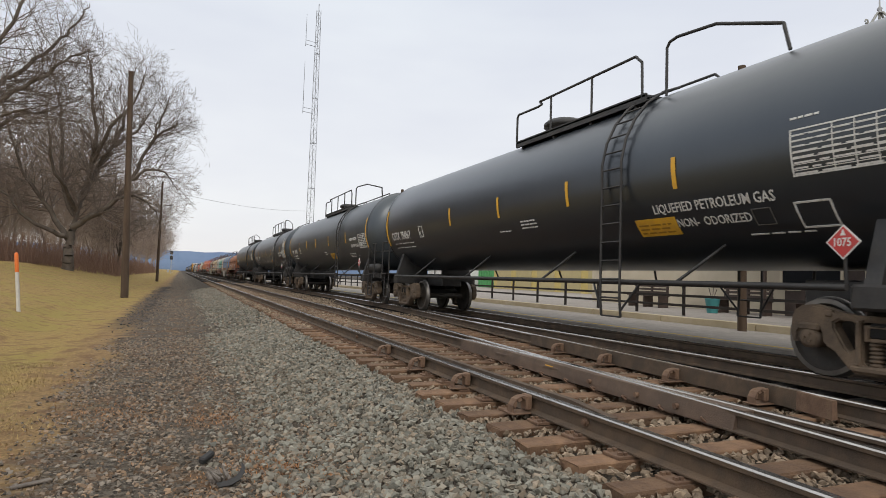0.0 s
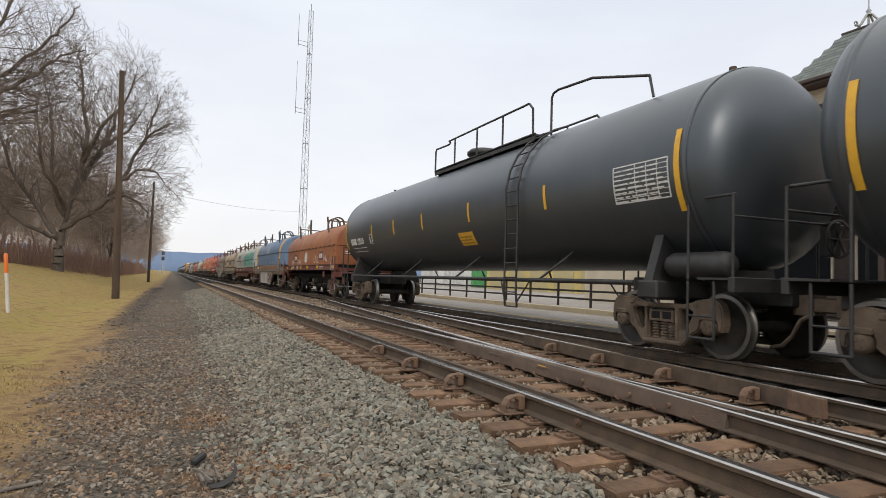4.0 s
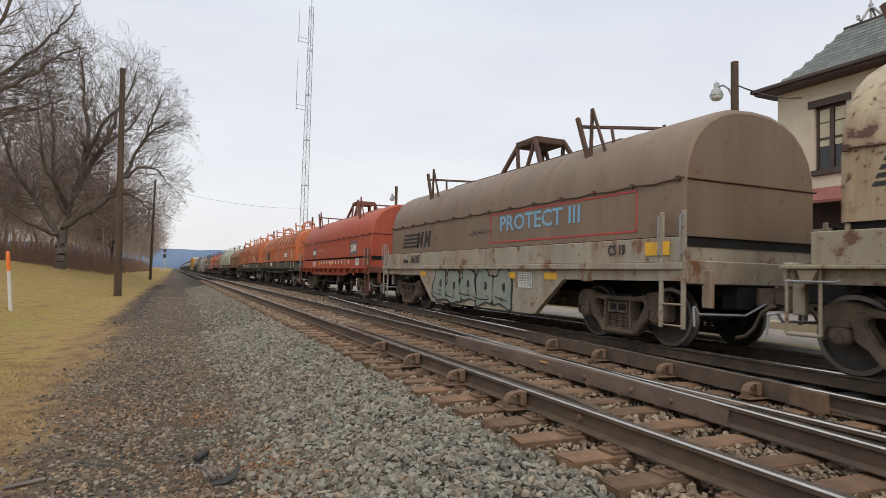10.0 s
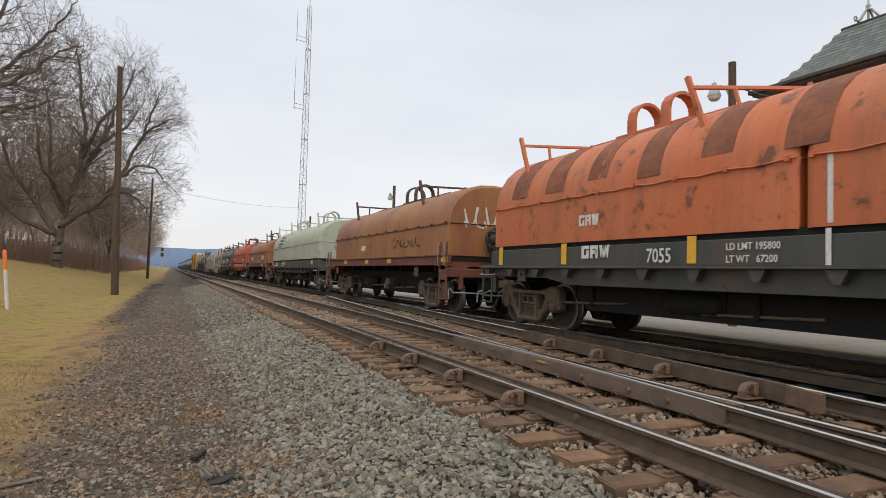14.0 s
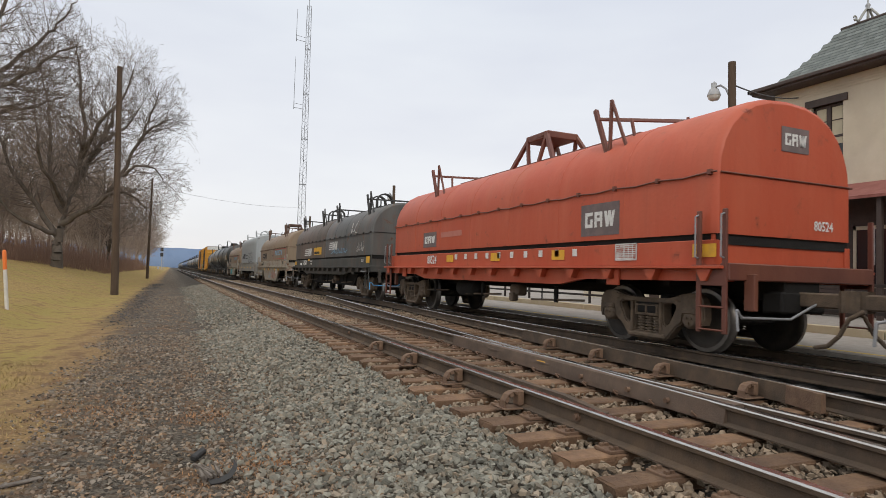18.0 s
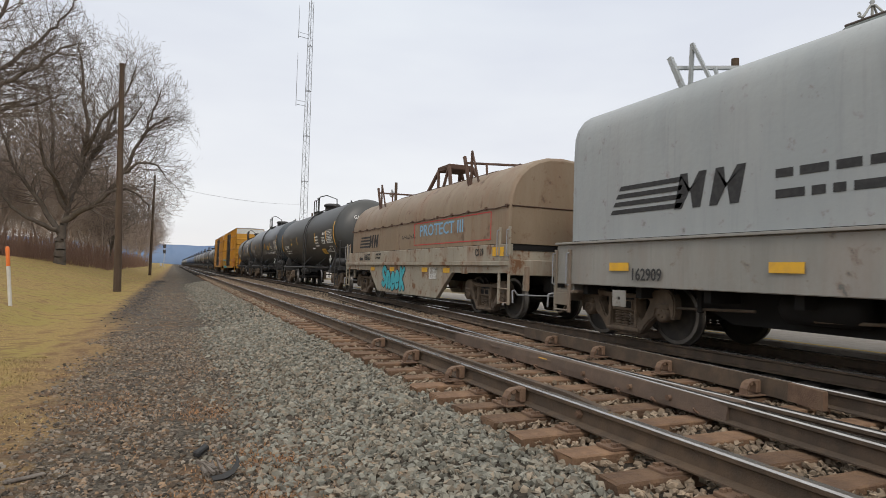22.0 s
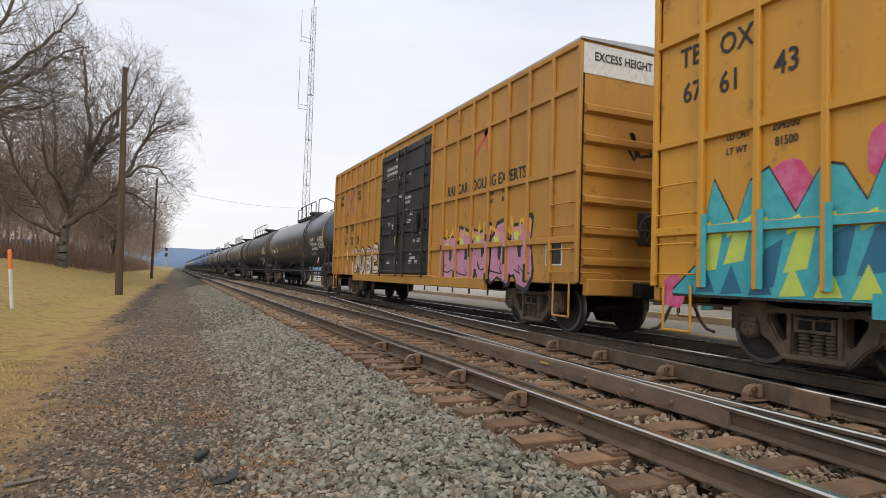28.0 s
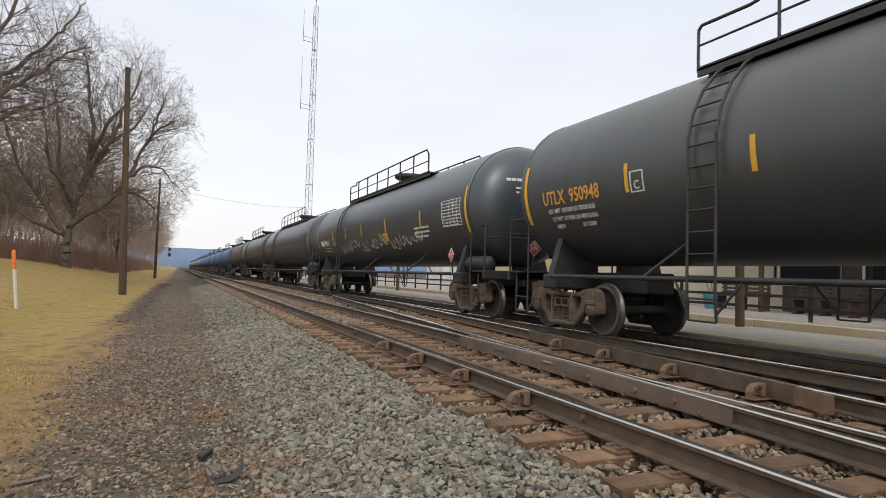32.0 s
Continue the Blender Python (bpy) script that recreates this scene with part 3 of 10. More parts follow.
def tracks():
    near = tagged(new("railway_track"), "rusty main track with weathered timber ties and braced guard rails", "railway track", kind="structure")
    far = tagged(new("railway_track"), "dark main track beside the low platform, carrying the train", "railway track", kind="structure")
    cross = tagged(new("railway_crossover"), "crossover rails running between the two main tracks", "railway track", kind="structure")
    for x in (R1, R2):
        rail(near, (x, -60), (x, 900), label="rusty rail with a bright head")
    for x in (T1, T2):
        rail(far, (x, -60), (x, 900), label="rail with a bright head")
    y1 = 3.33 + (T1 - 5.78) / LEAD
    rail(cross, (lead(-4), -4), (lead(26), 26))
    rail(cross, (lead(-6) + 1.5, -6), (lead(y1) + 1.5 - 0.04, y1))
    # guard rails: flared bars beside the running rails
    g = Build()
    for a, b, o in ((R1 + 0.125, R1 + 0.125, 0),):
        g.prism([(a - 0.03, -0.17), (a + 0.05, -0.17), (a + 0.04, 0.012), (a - 0.025, 0.012)], 4.4, 11.3, "xz")
    part("guard_rail", g, M["rail_side"], near, "guard rail on the gauge side")
    for y0, yy in ((4.4, 3.95), (11.3, 11.75)):
        a, e = R1 + 0.125, R1 + 0.20
        q = Build().add([(a - 0.03, y0, -0.17), (a + 0.05, y0, -0.17), (a + 0.04, y0, 0.012), (a - 0.025, y0, 0.012), (e - 0.03, yy, -0.17), (e + 0.05, yy, -0.17), (e + 0.04, yy, -0.05), (e - 0.025, yy, -0.05)], [(0, 1, 2, 3), (7, 6, 5, 4), (0, 4, 5, 1), (1, 5, 6, 2), (2, 6, 7, 3), (3, 7, 4, 0)])
        part("guard_flare", q, M["rail_side"], near)

    def slanted(y0, y1, off, w, z0, z1, bd=None, flare0=0.0, flare1=0.0):
        bd = bd or Build()
        v = []
        for y, fl in ((y0, flare0), (y1, flare1)):
            x = lead(y) + off + fl
            v += [(x - w / 2, y, z0), (x + w / 2, y, z0), (x + w / 2 * 0.8, y, z1), (x - w / 2 * 0.8, y, z1)]
        return bd.add(v, [(0, 1, 2, 3), (7, 6, 5, 4), (0, 4, 5, 1), (1, 5, 6, 2), (2, 6, 7, 3), (3, 7, 4, 0)])

    part("guard_rail", slanted(4.2, 10.0, 1.5 - 0.13, 0.075, -0.17, 0.012), M["rail_side"], cross, "guard rail on the gauge side")
    part("guard_flare", slanted(3.75, 4.2, 1.5 - 0.13, 0.08, -0.17, 0.008, flare0=-0.09), M["brace"], cross, "flared end of the guard rail")
    # the frog casting with its wing rails where the crossover meets the main rail
    fr = Build()
    fr.add([(R2 - 0.10, 9.4, -0.165), (R2 + 0.14, 9.4, -0.165), (R2 + 0.14, 9.4, -0.004), (R2 - 0.085, 9.4, -0.004), (R2 - 0.28, 3.7, -0.165), (R2 + 0.05, 3.7, -0.165), (R2 + 0.05, 3.7, -0.006), (R2 - 0.245, 3.7, -0.006)], [(0, 1, 2, 3), (7, 6, 5, 4), (0, 4, 5, 1), (1, 5, 6, 2), (2, 6, 7, 3), (3, 7, 4, 0)])
    frog = part("frog", fr, M["frog"], cross, "brown manganese steel frog casting")
    for k, (y, w) in enumerate(((7.9, 0.10), (6.55, 0.09), (5.7, 0.05), (4.9, 0.05), (4.35, 0.05))):
        x = R2 - 0.085 - (9.4 - y) / 5.7 * 0.165
        if w > 0.06:
            part("casting_tab", Build().box(x - 0.02, x + 0.01, y - 0.16, y + 0.16, -0.08, -0.05, 0.004), M["frog"], frog)
        else:
            part("bolt", Build().rod((x - 0.05, y, -0.09), (x + 0.03, y, -0.09), 0.028, 6), M["brace"], frog)
    px_ = R2 - 0.085 - (9.4 - 6.62) / 5.7 * 0.165
    part("rating_plate", Build().box(px_ - 0.012, px_ + 0.01, 6.5, 6.68, -0.10, -0.04), M["yellow_mark"], frog, "small faded yellow plate")
    # braces: curled steel feet that hold the guarded rails
    br = Build()
    pts = [(-0.24, -0.165), (-0.235, -0.10), (-0.20, -0.045), (-0.15, -0.022), (-0.10, -0.02)]
    for (a, b), (c, d) in zip(pts, pts[1:]):
        br.add([(a, -0.045, b), (a, 0.045, b), (c, 0.045, d), (c, -0.045, d), (a + 0.03, -0.045, b - 0.025), (a + 0.03, 0.045, b - 0.025), (c + 0.012, 0.045, d - 0.035), (c + 0.012, -0.045, d - 0.035)], [(0, 1, 2, 3), (4, 5, 6, 7), (0, 4, 5, 1), (1, 5, 6, 2), (2, 6, 7, 3), (3, 7, 4, 0)])
    br.box(-0.10, -0.035, -0.055, 0.055, -0.15, -0.012, 0.012)
    br.box(-0.26, 0.05, -0.09, 0.09, -0.176, -0.162, 0.004)
    brace = br.mesh("rail_brace", M["brace"])
    for y in (4.83, 6.1, 7.45, 8.85):
        part("rail_brace", brace, M["brace"], near, at=(R1 - 0.005, y, 0))
    for y in (4.55, 5.9, 7.35, 8.75):
        part("rail_brace", brace, M["brace"], cross, at=(lead(y) + 1.5 - 0.165, y, 0))
    # joint bolts on the near rail
    for y in (4.02, 10.8):
        part("joint_bolt", Build().rod((R1 - 0.05, y, -0.085), (R1, y, -0.085), 0.022, 8).rod((R1 - 0.03, y, -0.085), (R1, y, -0.085), 0.038, 6), M["brace"], near)
    # ties
    rnd = random.Random(11)
    shapes = []
    for k in range(6):
        r = random.Random(k)
        t = Build().box(0, 2.62, -0.115, 0.115, -0.17, 0, 0.012)
        t.v = [(x + r.uniform(-0.02, 0.02), y + r.uniform(-0.01, 0.01), z + r.uniform(-0.008, 0.008)) for x, y, z in t.v]
        shapes.append(t.mesh("tie", M["tie"]))
    longs = []
    for k in range(5):
        r = random.Random(k + 50)
        t = Build().box(0, 4.45, -0.115, 0.115, -0.17, 0, 0.012)
        t.v = [(x + r.uniform(-0.02, 0.02), y + r.uniform(-0.01, 0.01), z + r.uniform(-0.008, 0.008)) for x, y, z in t.v]
        longs.append(t.mesh("tie", M["tie"]))
    plate = Build().box(-0.19, 0.19, -0.09, 0.09, -0.012, 0.012, 0.004)
    for sx in (-0.15, -0.11, 0.11, 0.15):
        for sy in (-0.055, 0.055):
            plate.box(sx - 0.014, sx + 0.014, sy - 0.014, sy + 0.014, 0.01, 0.032)
    plate = plate.mesh("tie_plate", M["brace"])
    clip = Build().path([(-0.10, -0.03, 0.02), (-0.13, 0.0, 0.05), (-0.10, 0.03, 0.055), (-0.07, 0.0, 0.04)], 0.011, 6).mesh("rail_clip", M["brace"])
    far_chunks = []
    base = Build().box(0, 2.62, -0.115, 0.115, -0.17, 0)
    bv, bf = np.array(base.v), np.array(base.f)
    y = -7.94
    while y < 300:
        big = 1.0 < y < 20
        z = -0.205 + rnd.uniform(-0.006, 0.006)
        x = 2.46 + rnd.uniform(-0.05, 0.04)
        if y < 75:
            t = part("tie", rnd.choice(longs if big else shapes), M["tie"], near, at=(x, y, z), turn=Matrix.Rotation(rnd.uniform(-0.012, 0.012), 4, "Z"))
        else:
            far_chunks.append((bv + np.array([x, y, z]), bf))
        if 0.5 < y < 28:
            for rx in (R1, R2):
                part("tie_plate", plate, M["brace"], near, at=(rx, y, z + 0.012))
            if y < 14:
                part("rail_clip", clip, M["brace"], near, at=(R2 - (0.05 if y > 9.4 or y < 3.7 else 0.16), y, z + 0.02))
        y += 0.52
    y = -8.0
    while y < 300:
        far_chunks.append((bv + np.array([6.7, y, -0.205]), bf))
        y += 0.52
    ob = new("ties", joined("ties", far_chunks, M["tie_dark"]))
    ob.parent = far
    tagged(ob, "dark oily timber ties", kind="stuff")


tracks()


# ---- beside the tracks: poles, mast, ridge, marker, litter ----
M["pole"] = mat("weathered_pole", (0.070, 0.045, 0.029), (0.105, 0.073, 0.049), 0.7, 4, 0.9, third=(0.05, 0.035, 0.025), streak=True, bump=0.5, bump_scale=40)
M["galv"] = mat("galvanised_steel", (0.30, 0.31, 0.33), (0.24, 0.25, 0.26), 0.5, 3, 0.6, 0.4)
M["grey_metal"] = mat("painted_grey_metal", (0.36, 0.37, 0.38), (0.28, 0.29, 0.30), 0.5, 5, 0.5)
M["lamp_glass"] = mat("milky_lamp_glass", (0.62, 0.62, 0.58), (0.5, 0.5, 0.46), 0.4, 5, 0.25)
M["mast_steel"] = mat("weathered_mast_steel", (0.17, 0.175, 0.185), (0.13, 0.135, 0.14), 0.5, 3, 0.7, 0.2)
M["cable"] = mat("black_cable", (0.05, 0.05, 0.055), (0.08, 0.08, 0.08), 0.5, 5, 0.7)


def utility_poles():
    for x, y, top, tx, r in ((-2.67, 36.8, 11.75, -2.98, 0.16), (-2.74, 88.0, 12.6, -2.69, 0.15)):
        p = tagged(new("utility_pole"), "weathered brown wooden utility pole in the grass", "utility pole", "utility poles along the track")
        p.location = (x, y, 0)
        part("shaft", Build().rod((0, 0, -0.9), (tx - x, 0, top), r * 1.25, 14, r * 0.8), M["pole"], p)
        part("insulator", Build().rod((tx - x - 0.2, -0.05, top - 0.35), (tx - x - 0.2, -0.05, top - 0.15), 0.05, 8).rod((tx - x - 0.2, -0.05, top - 0.38), (tx - x, 0, top - 0.38), 0.02, 6), M["galv"], p, "insulator on a bracket")
    arm = Build().path([(0, 0, 9.0), (0.6, 0, 9.45), (1.2, 0, 9.5)], 0.035, 6)
    part("lamp_arm", arm, M["galv"], p, "steel lamp arm")
    part("lamp_head", Build().lathe([(9.15, 0.16), (9.35, 0.18), (9.45, 0.1), (9.6, 0.06)], "z", (1.25, 0, 0), 10), M["grey_metal"], p, "small area light")


def wire(a, b, sag, label):
    b_ = Build()
    a, b = Vector(a), Vector(b)
    pts = [a.lerp(b, i / 14) - Vector((0, 0, sag * 4 * (i / 14) * (1 - i / 14))) for i in range(15)]
    thing("overhead_cable", b_.path(pts, 0.018, 5), M["cable"], label, "cable")


def mast():
    t = tagged(new("radio_mast"), "tall grey lattice radio mast with whip aerials", "radio mast")
    t.location = (24.85, 130.0, 0)
    H, r0, r1 = 58.4, 0.98, 0.52
    for i in range(3):
        a = i * 2.094 + 0.3
        part("leg", Build().rod((r0 * math.cos(a), r0 * math.sin(a), -2), (r1 * math.cos(a), r1 * math.sin(a), H), 0.05, 5), M["mast_steel"], t)
    n = 72
    b = Build()
    for j in range(n):
        z0, z1 = H * j / n, H * (j + 1) / n
        k0, k1 = r0 + (r1 - r0) * j / n, r0 + (r1 - r0) * (j + 1) / n
        for i in range(3):
            a, c = i * 2.094 + 0.3, (i + 1) * 2.094 + 0.3
            if j % 2:
                a, c = c, a
            b.rod((k0 * math.cos(a), k0 * math.sin(a), z0), (k1 * math.cos(c), k1 * math.sin(c), z1), 0.022, 4, cap=False)
            if j % 12 == 0:
                b.rod((k0 * math.cos(a), k0 * math.sin(a), z0), (k0 * math.cos(c), k0 * math.sin(c), z0), 0.05, 4)
    tagged(part("lattice", b, M["mast_steel"], t, "steel lacing bars"), kind="stuff")
    for z, h in ((50.2, 6.6), (35.6, 11.0)):
        part("aerial_arm", Build().rod((-0.3, 0, z), (-2.6, -0.6, z), 0.05, 5).rod((-0.3, 0, z + 0.9), (-2.6, -0.6, z + 0.9), 0.04, 5), M["mast_steel"], t, "bracket of the aerial")
        part("whip_aerial", Build().rod((-2.6, -0.6, z - 0.4), (-2.6, -0.6, z + h), 0.06, 6, 0.03), M["mast_steel"], t, "thin whip aerial")
    part("beacon", Build().rod((0, 0, H), (0, 0, H + 1.0), 0.05, 6).rod((0, 0, H + 1.0), (0, 0, H + 1.25), 0.1, 6), M["mast_steel"], t, "beacon on top")


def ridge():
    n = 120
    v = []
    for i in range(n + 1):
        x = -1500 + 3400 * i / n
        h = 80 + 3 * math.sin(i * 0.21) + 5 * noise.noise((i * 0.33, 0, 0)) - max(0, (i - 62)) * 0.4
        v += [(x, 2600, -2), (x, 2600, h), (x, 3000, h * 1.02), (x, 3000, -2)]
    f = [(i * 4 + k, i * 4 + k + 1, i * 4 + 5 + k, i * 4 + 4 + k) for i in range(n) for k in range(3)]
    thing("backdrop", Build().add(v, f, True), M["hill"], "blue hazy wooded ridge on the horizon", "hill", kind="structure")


# distance haze is put into the ridge's pale blue colours
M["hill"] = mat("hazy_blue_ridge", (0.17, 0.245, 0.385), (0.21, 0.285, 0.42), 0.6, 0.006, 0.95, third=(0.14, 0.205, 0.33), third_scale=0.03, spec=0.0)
utility_poles()
mast()
ridge()
wire((-2.7, 88, 11.6), (24.4, 129.6, 14.5), 0.8, "thin overhead cable towards the mast")


def signal():
    s = tagged(new("railway_signal"), "grey railway signal mast with two black heads", "railway signal")
    s.location = (-3.9, 300, -0.5)
    part("mast", Build().rod((0, 0, 0), (0, 0, 10.2), 0.16, 8), M["grey_metal"], s)
    part("ladder", Build().rod((0.5, 0.3, 0), (0.2, 0.2, 9), 0.05, 4).rod((0.9, 0.3, 0), (0.6, 0.2, 9), 0.05, 4), M["grey_metal"], s)
    for z in (9.4, 7.0):
        part("signal_head", Build().box(-0.62, 0.62, -0.25, 0, z - 0.85, z + 0.85, 0.15), M["black_gear"], s, "black signal head")
    part("cabinet", Build().box(-1.6, -0.8, -0.4, 0.4, 0, 1.9, 0.03), M["grey_metal"], s, "grey relay cabinet")


signal()


def marker_post():
    p = tagged(new("marker_post"), "white plastic marker post with an orange top, leaning in the grass", "marker post")
    p.matrix_basis = Matrix.Translation((-4.06, 20.2, -0.3)) @ Matrix.Rotation(radians(-5), 4, "Y")
    part("shaft", Build().rod((0, 0, -0.1), (0, 0, 1.12), 0.048, 14), mat("white_plastic", (0.62, 0.60, 0.56), (0.45, 0.43, 0.39), 0.5, 4, 0.5), p)
    part("cap", Build().lathe([(1.12, 0.05), (1.62, 0.05), (1.66, 0.035), (1.67, 0.0)], "z", (0, 0, 0), 14), mat("orange_plastic", (0.75, 0.17, 0.02), (0.6, 0.14, 0.03), 0.5, 4, 0.45), p, "orange cap")


marker_post()


def litter():
    wood = mat("splintered_grey_wood", (0.12, 0.10, 0.085), (0.22, 0.19, 0.16), 0.7, 14, 0.9, bump=0.6, bump_scale=60)
    dark = mat("black_rubber_strip", (0.02, 0.02, 0.021), (0.04, 0.038, 0.036), 0.5, 8, 0.7)
    d = tagged(new("debris"), "splintered grey wood and a torn black rubber strip on the gravel", "debris")
    d.matrix_basis = pose(0.30, 4.75, -0.535, 0, 0, 18)
    rnd = random.Random(3)
    for i in range(9):
        x, y, l_, t = rnd.uniform(-0.02, 0.11), rnd.uniform(-0.03, 0.05), rnd.uniform(0.10, 0.27), rnd.uniform(-0.3, 0.35)
        w_, z_ = rnd.uniform(0.012, 0.03), rnd.uniform(0.0, 0.035)
        q = Build().add([(0, 0, z_), (w_, 0.01, z_), (w_ * 0.7, l_, z_ + 0.03), (w_ * 0.3, l_ * 1.1, z_ + 0.02), (0, 0, z_ + 0.022), (w_, 0.015, z_ + 0.018), (w_ * 0.6, l_ * 0.93, z_ + 0.045), (w_ * 0.3, l_, z_ + 0.04)], [(0, 1, 2, 3), (7, 6, 5, 4), (0, 4, 5, 1), (1, 5, 6, 2), (2, 6, 7, 3), (3, 7, 4, 0)])
        part("splinter", q, wood, d, at=(x, y, 0), turn=Matrix.Rotation(t, 4, "Z"))
    r = Build()
    pts = [(0.02, -0.05, 0.0), (0.09, -0.09, 0.012), (0.16, -0.075, 0.03), (0.22, -0.02, 0.06), (0.25, 0.05, 0.085)]
    for (a, c) in zip(pts, pts[1:]):
        r.add([a, c, (c[0] - 0.01, c[1] + 0.04, c[2] + 0.022), (a[0] - 0.01, a[1] + 0.04, a[2] + 0.022), (a[0], a[1] + 0.01, a[2] - 0.012), (c[0], c[1] + 0.01, c[2] - 0.012)], [(0, 1, 2, 3), (0, 4, 5, 1), (4, 3, 2, 5)])
    part("rubber_strip", r, dark, d, "curled black rubber strip")
    e = tagged(new("debris"), "broken dark plank piece on the gravel", "debris")
    e.matrix_basis = pose(0.27, 5.35, -0.52, 8, -6, 60)
    part("plank", Build().box(-0.085, 0.085, -0.03, 0.03, 0, 0.05, 0.012), dark, e)
    for x, y, a in ((-0.9, 5.2, 30), (0.75, 12.5, 10), (0.9, 13.2, 70), (-0.35, 19.0, 0)):
        s = thing("wood_scrap", Build().box(-0.13, 0.13, -0.025, 0.025, 0, 0.02, 0.006), wood, "dark scrap of wood on the gravel", "debris")
        s.matrix_basis = pose(x, y, ground_z(x, y) + 0.005, 0, 0, a)


litter()


# ---- bare winter trees ----
M["bark"] = mat("grey_brown_bark", (0.10, 0.082, 0.066), (0.155, 0.128, 0.104), 0.7, 3, 0.95, third=(0.045, 0.036, 0.03), bump=0.6, bump_scale=25)
M["twig"] = mat("brown_twigs", (0.145, 0.115, 0.096), (0.20, 0.162, 0.135), 0.6, 1.5, 0.95)
M["wood_twig"] = mat("grey_brown_wood_twigs", (0.29, 0.225, 0.18), (0.37, 0.295, 0.24), 0.6, 1.5, 0.95)
M["brush"] = mat("reddish_brush", (0.21, 0.125, 0.09), (0.27, 0.17, 0.12), 0.7, 1.0, 0.95)


def limbs(seed, p, d, r, L, level, last, spread=0.75, lift=0.10, kids=(2, 2)):
    """Grows a branching limb; gives straight pieces (start, end, radii, level)."""
    rnd = random.Random(seed)
    out = []

    def grow(p, d, r, L, level):
        n = 5 if level == 0 else 4 if level < last - 1 else 3
        for i in range(n):
            j = 0.09 + 0.035 * level
            d = (d + Vector((rnd.gauss(0, j), rnd.gauss(0, j), rnd.gauss(0, j * 0.6) + lift * (0.6 if level else 0.2)))).normalized()
            q = p + d * (L / n)
            r2 = r * (0.86 if level == 0 else 0.80)
            out.append((p, q, r, r2, level))
            if level < last and (i >= 1 or level > 0):
                for _ in range(rnd.randint(*kids) if level < 2 else 1):
                    side = d.orthogonal().normalized()
                    side.rotate(Matrix.Rotation(rnd.uniform(0, 6.283), 3, d))
                    e = (d * rnd.uniform(0.55, 0.9) + side * spread * rnd.uniform(0.6, 1.2)).normalized()
                    grow(q, e, max(0.006, r2 * rnd.uniform(0.45, 0.66)), L * rnd.uniform(0.5, 0.72), level + 1)
            p, r = q, r2

    grow(Vector(p), Vector(d).normalized(), r, L, level)
    return out


def tubes(pieces, thick):
    """Round or three-sided tubes for branch pieces, as arrays of quads."""
    chunks = []
    for a, b, r, r2, lev in pieces:
        n = 7 if r > thick else 4 if r > thick * 0.3 else 3
        d = b - a
        if d.length < 1e-5:
            continue
        u = d.orthogonal().normalized()
        w = d.normalized().cross(u)
        t = np.arange(n) * 2 * math.pi / n
        ring = np.outer(np.cos(t), u) + np.outer(np.sin(t), w)
        v = np.concatenate([np.array(a) + ring * r, np.array(b) + ring * r2])
        i = np.arange(n)
        chunks.append((v, np.stack([i, (i + 1) % n, n + (i + 1) % n, n + i], 1)))
    return chunks


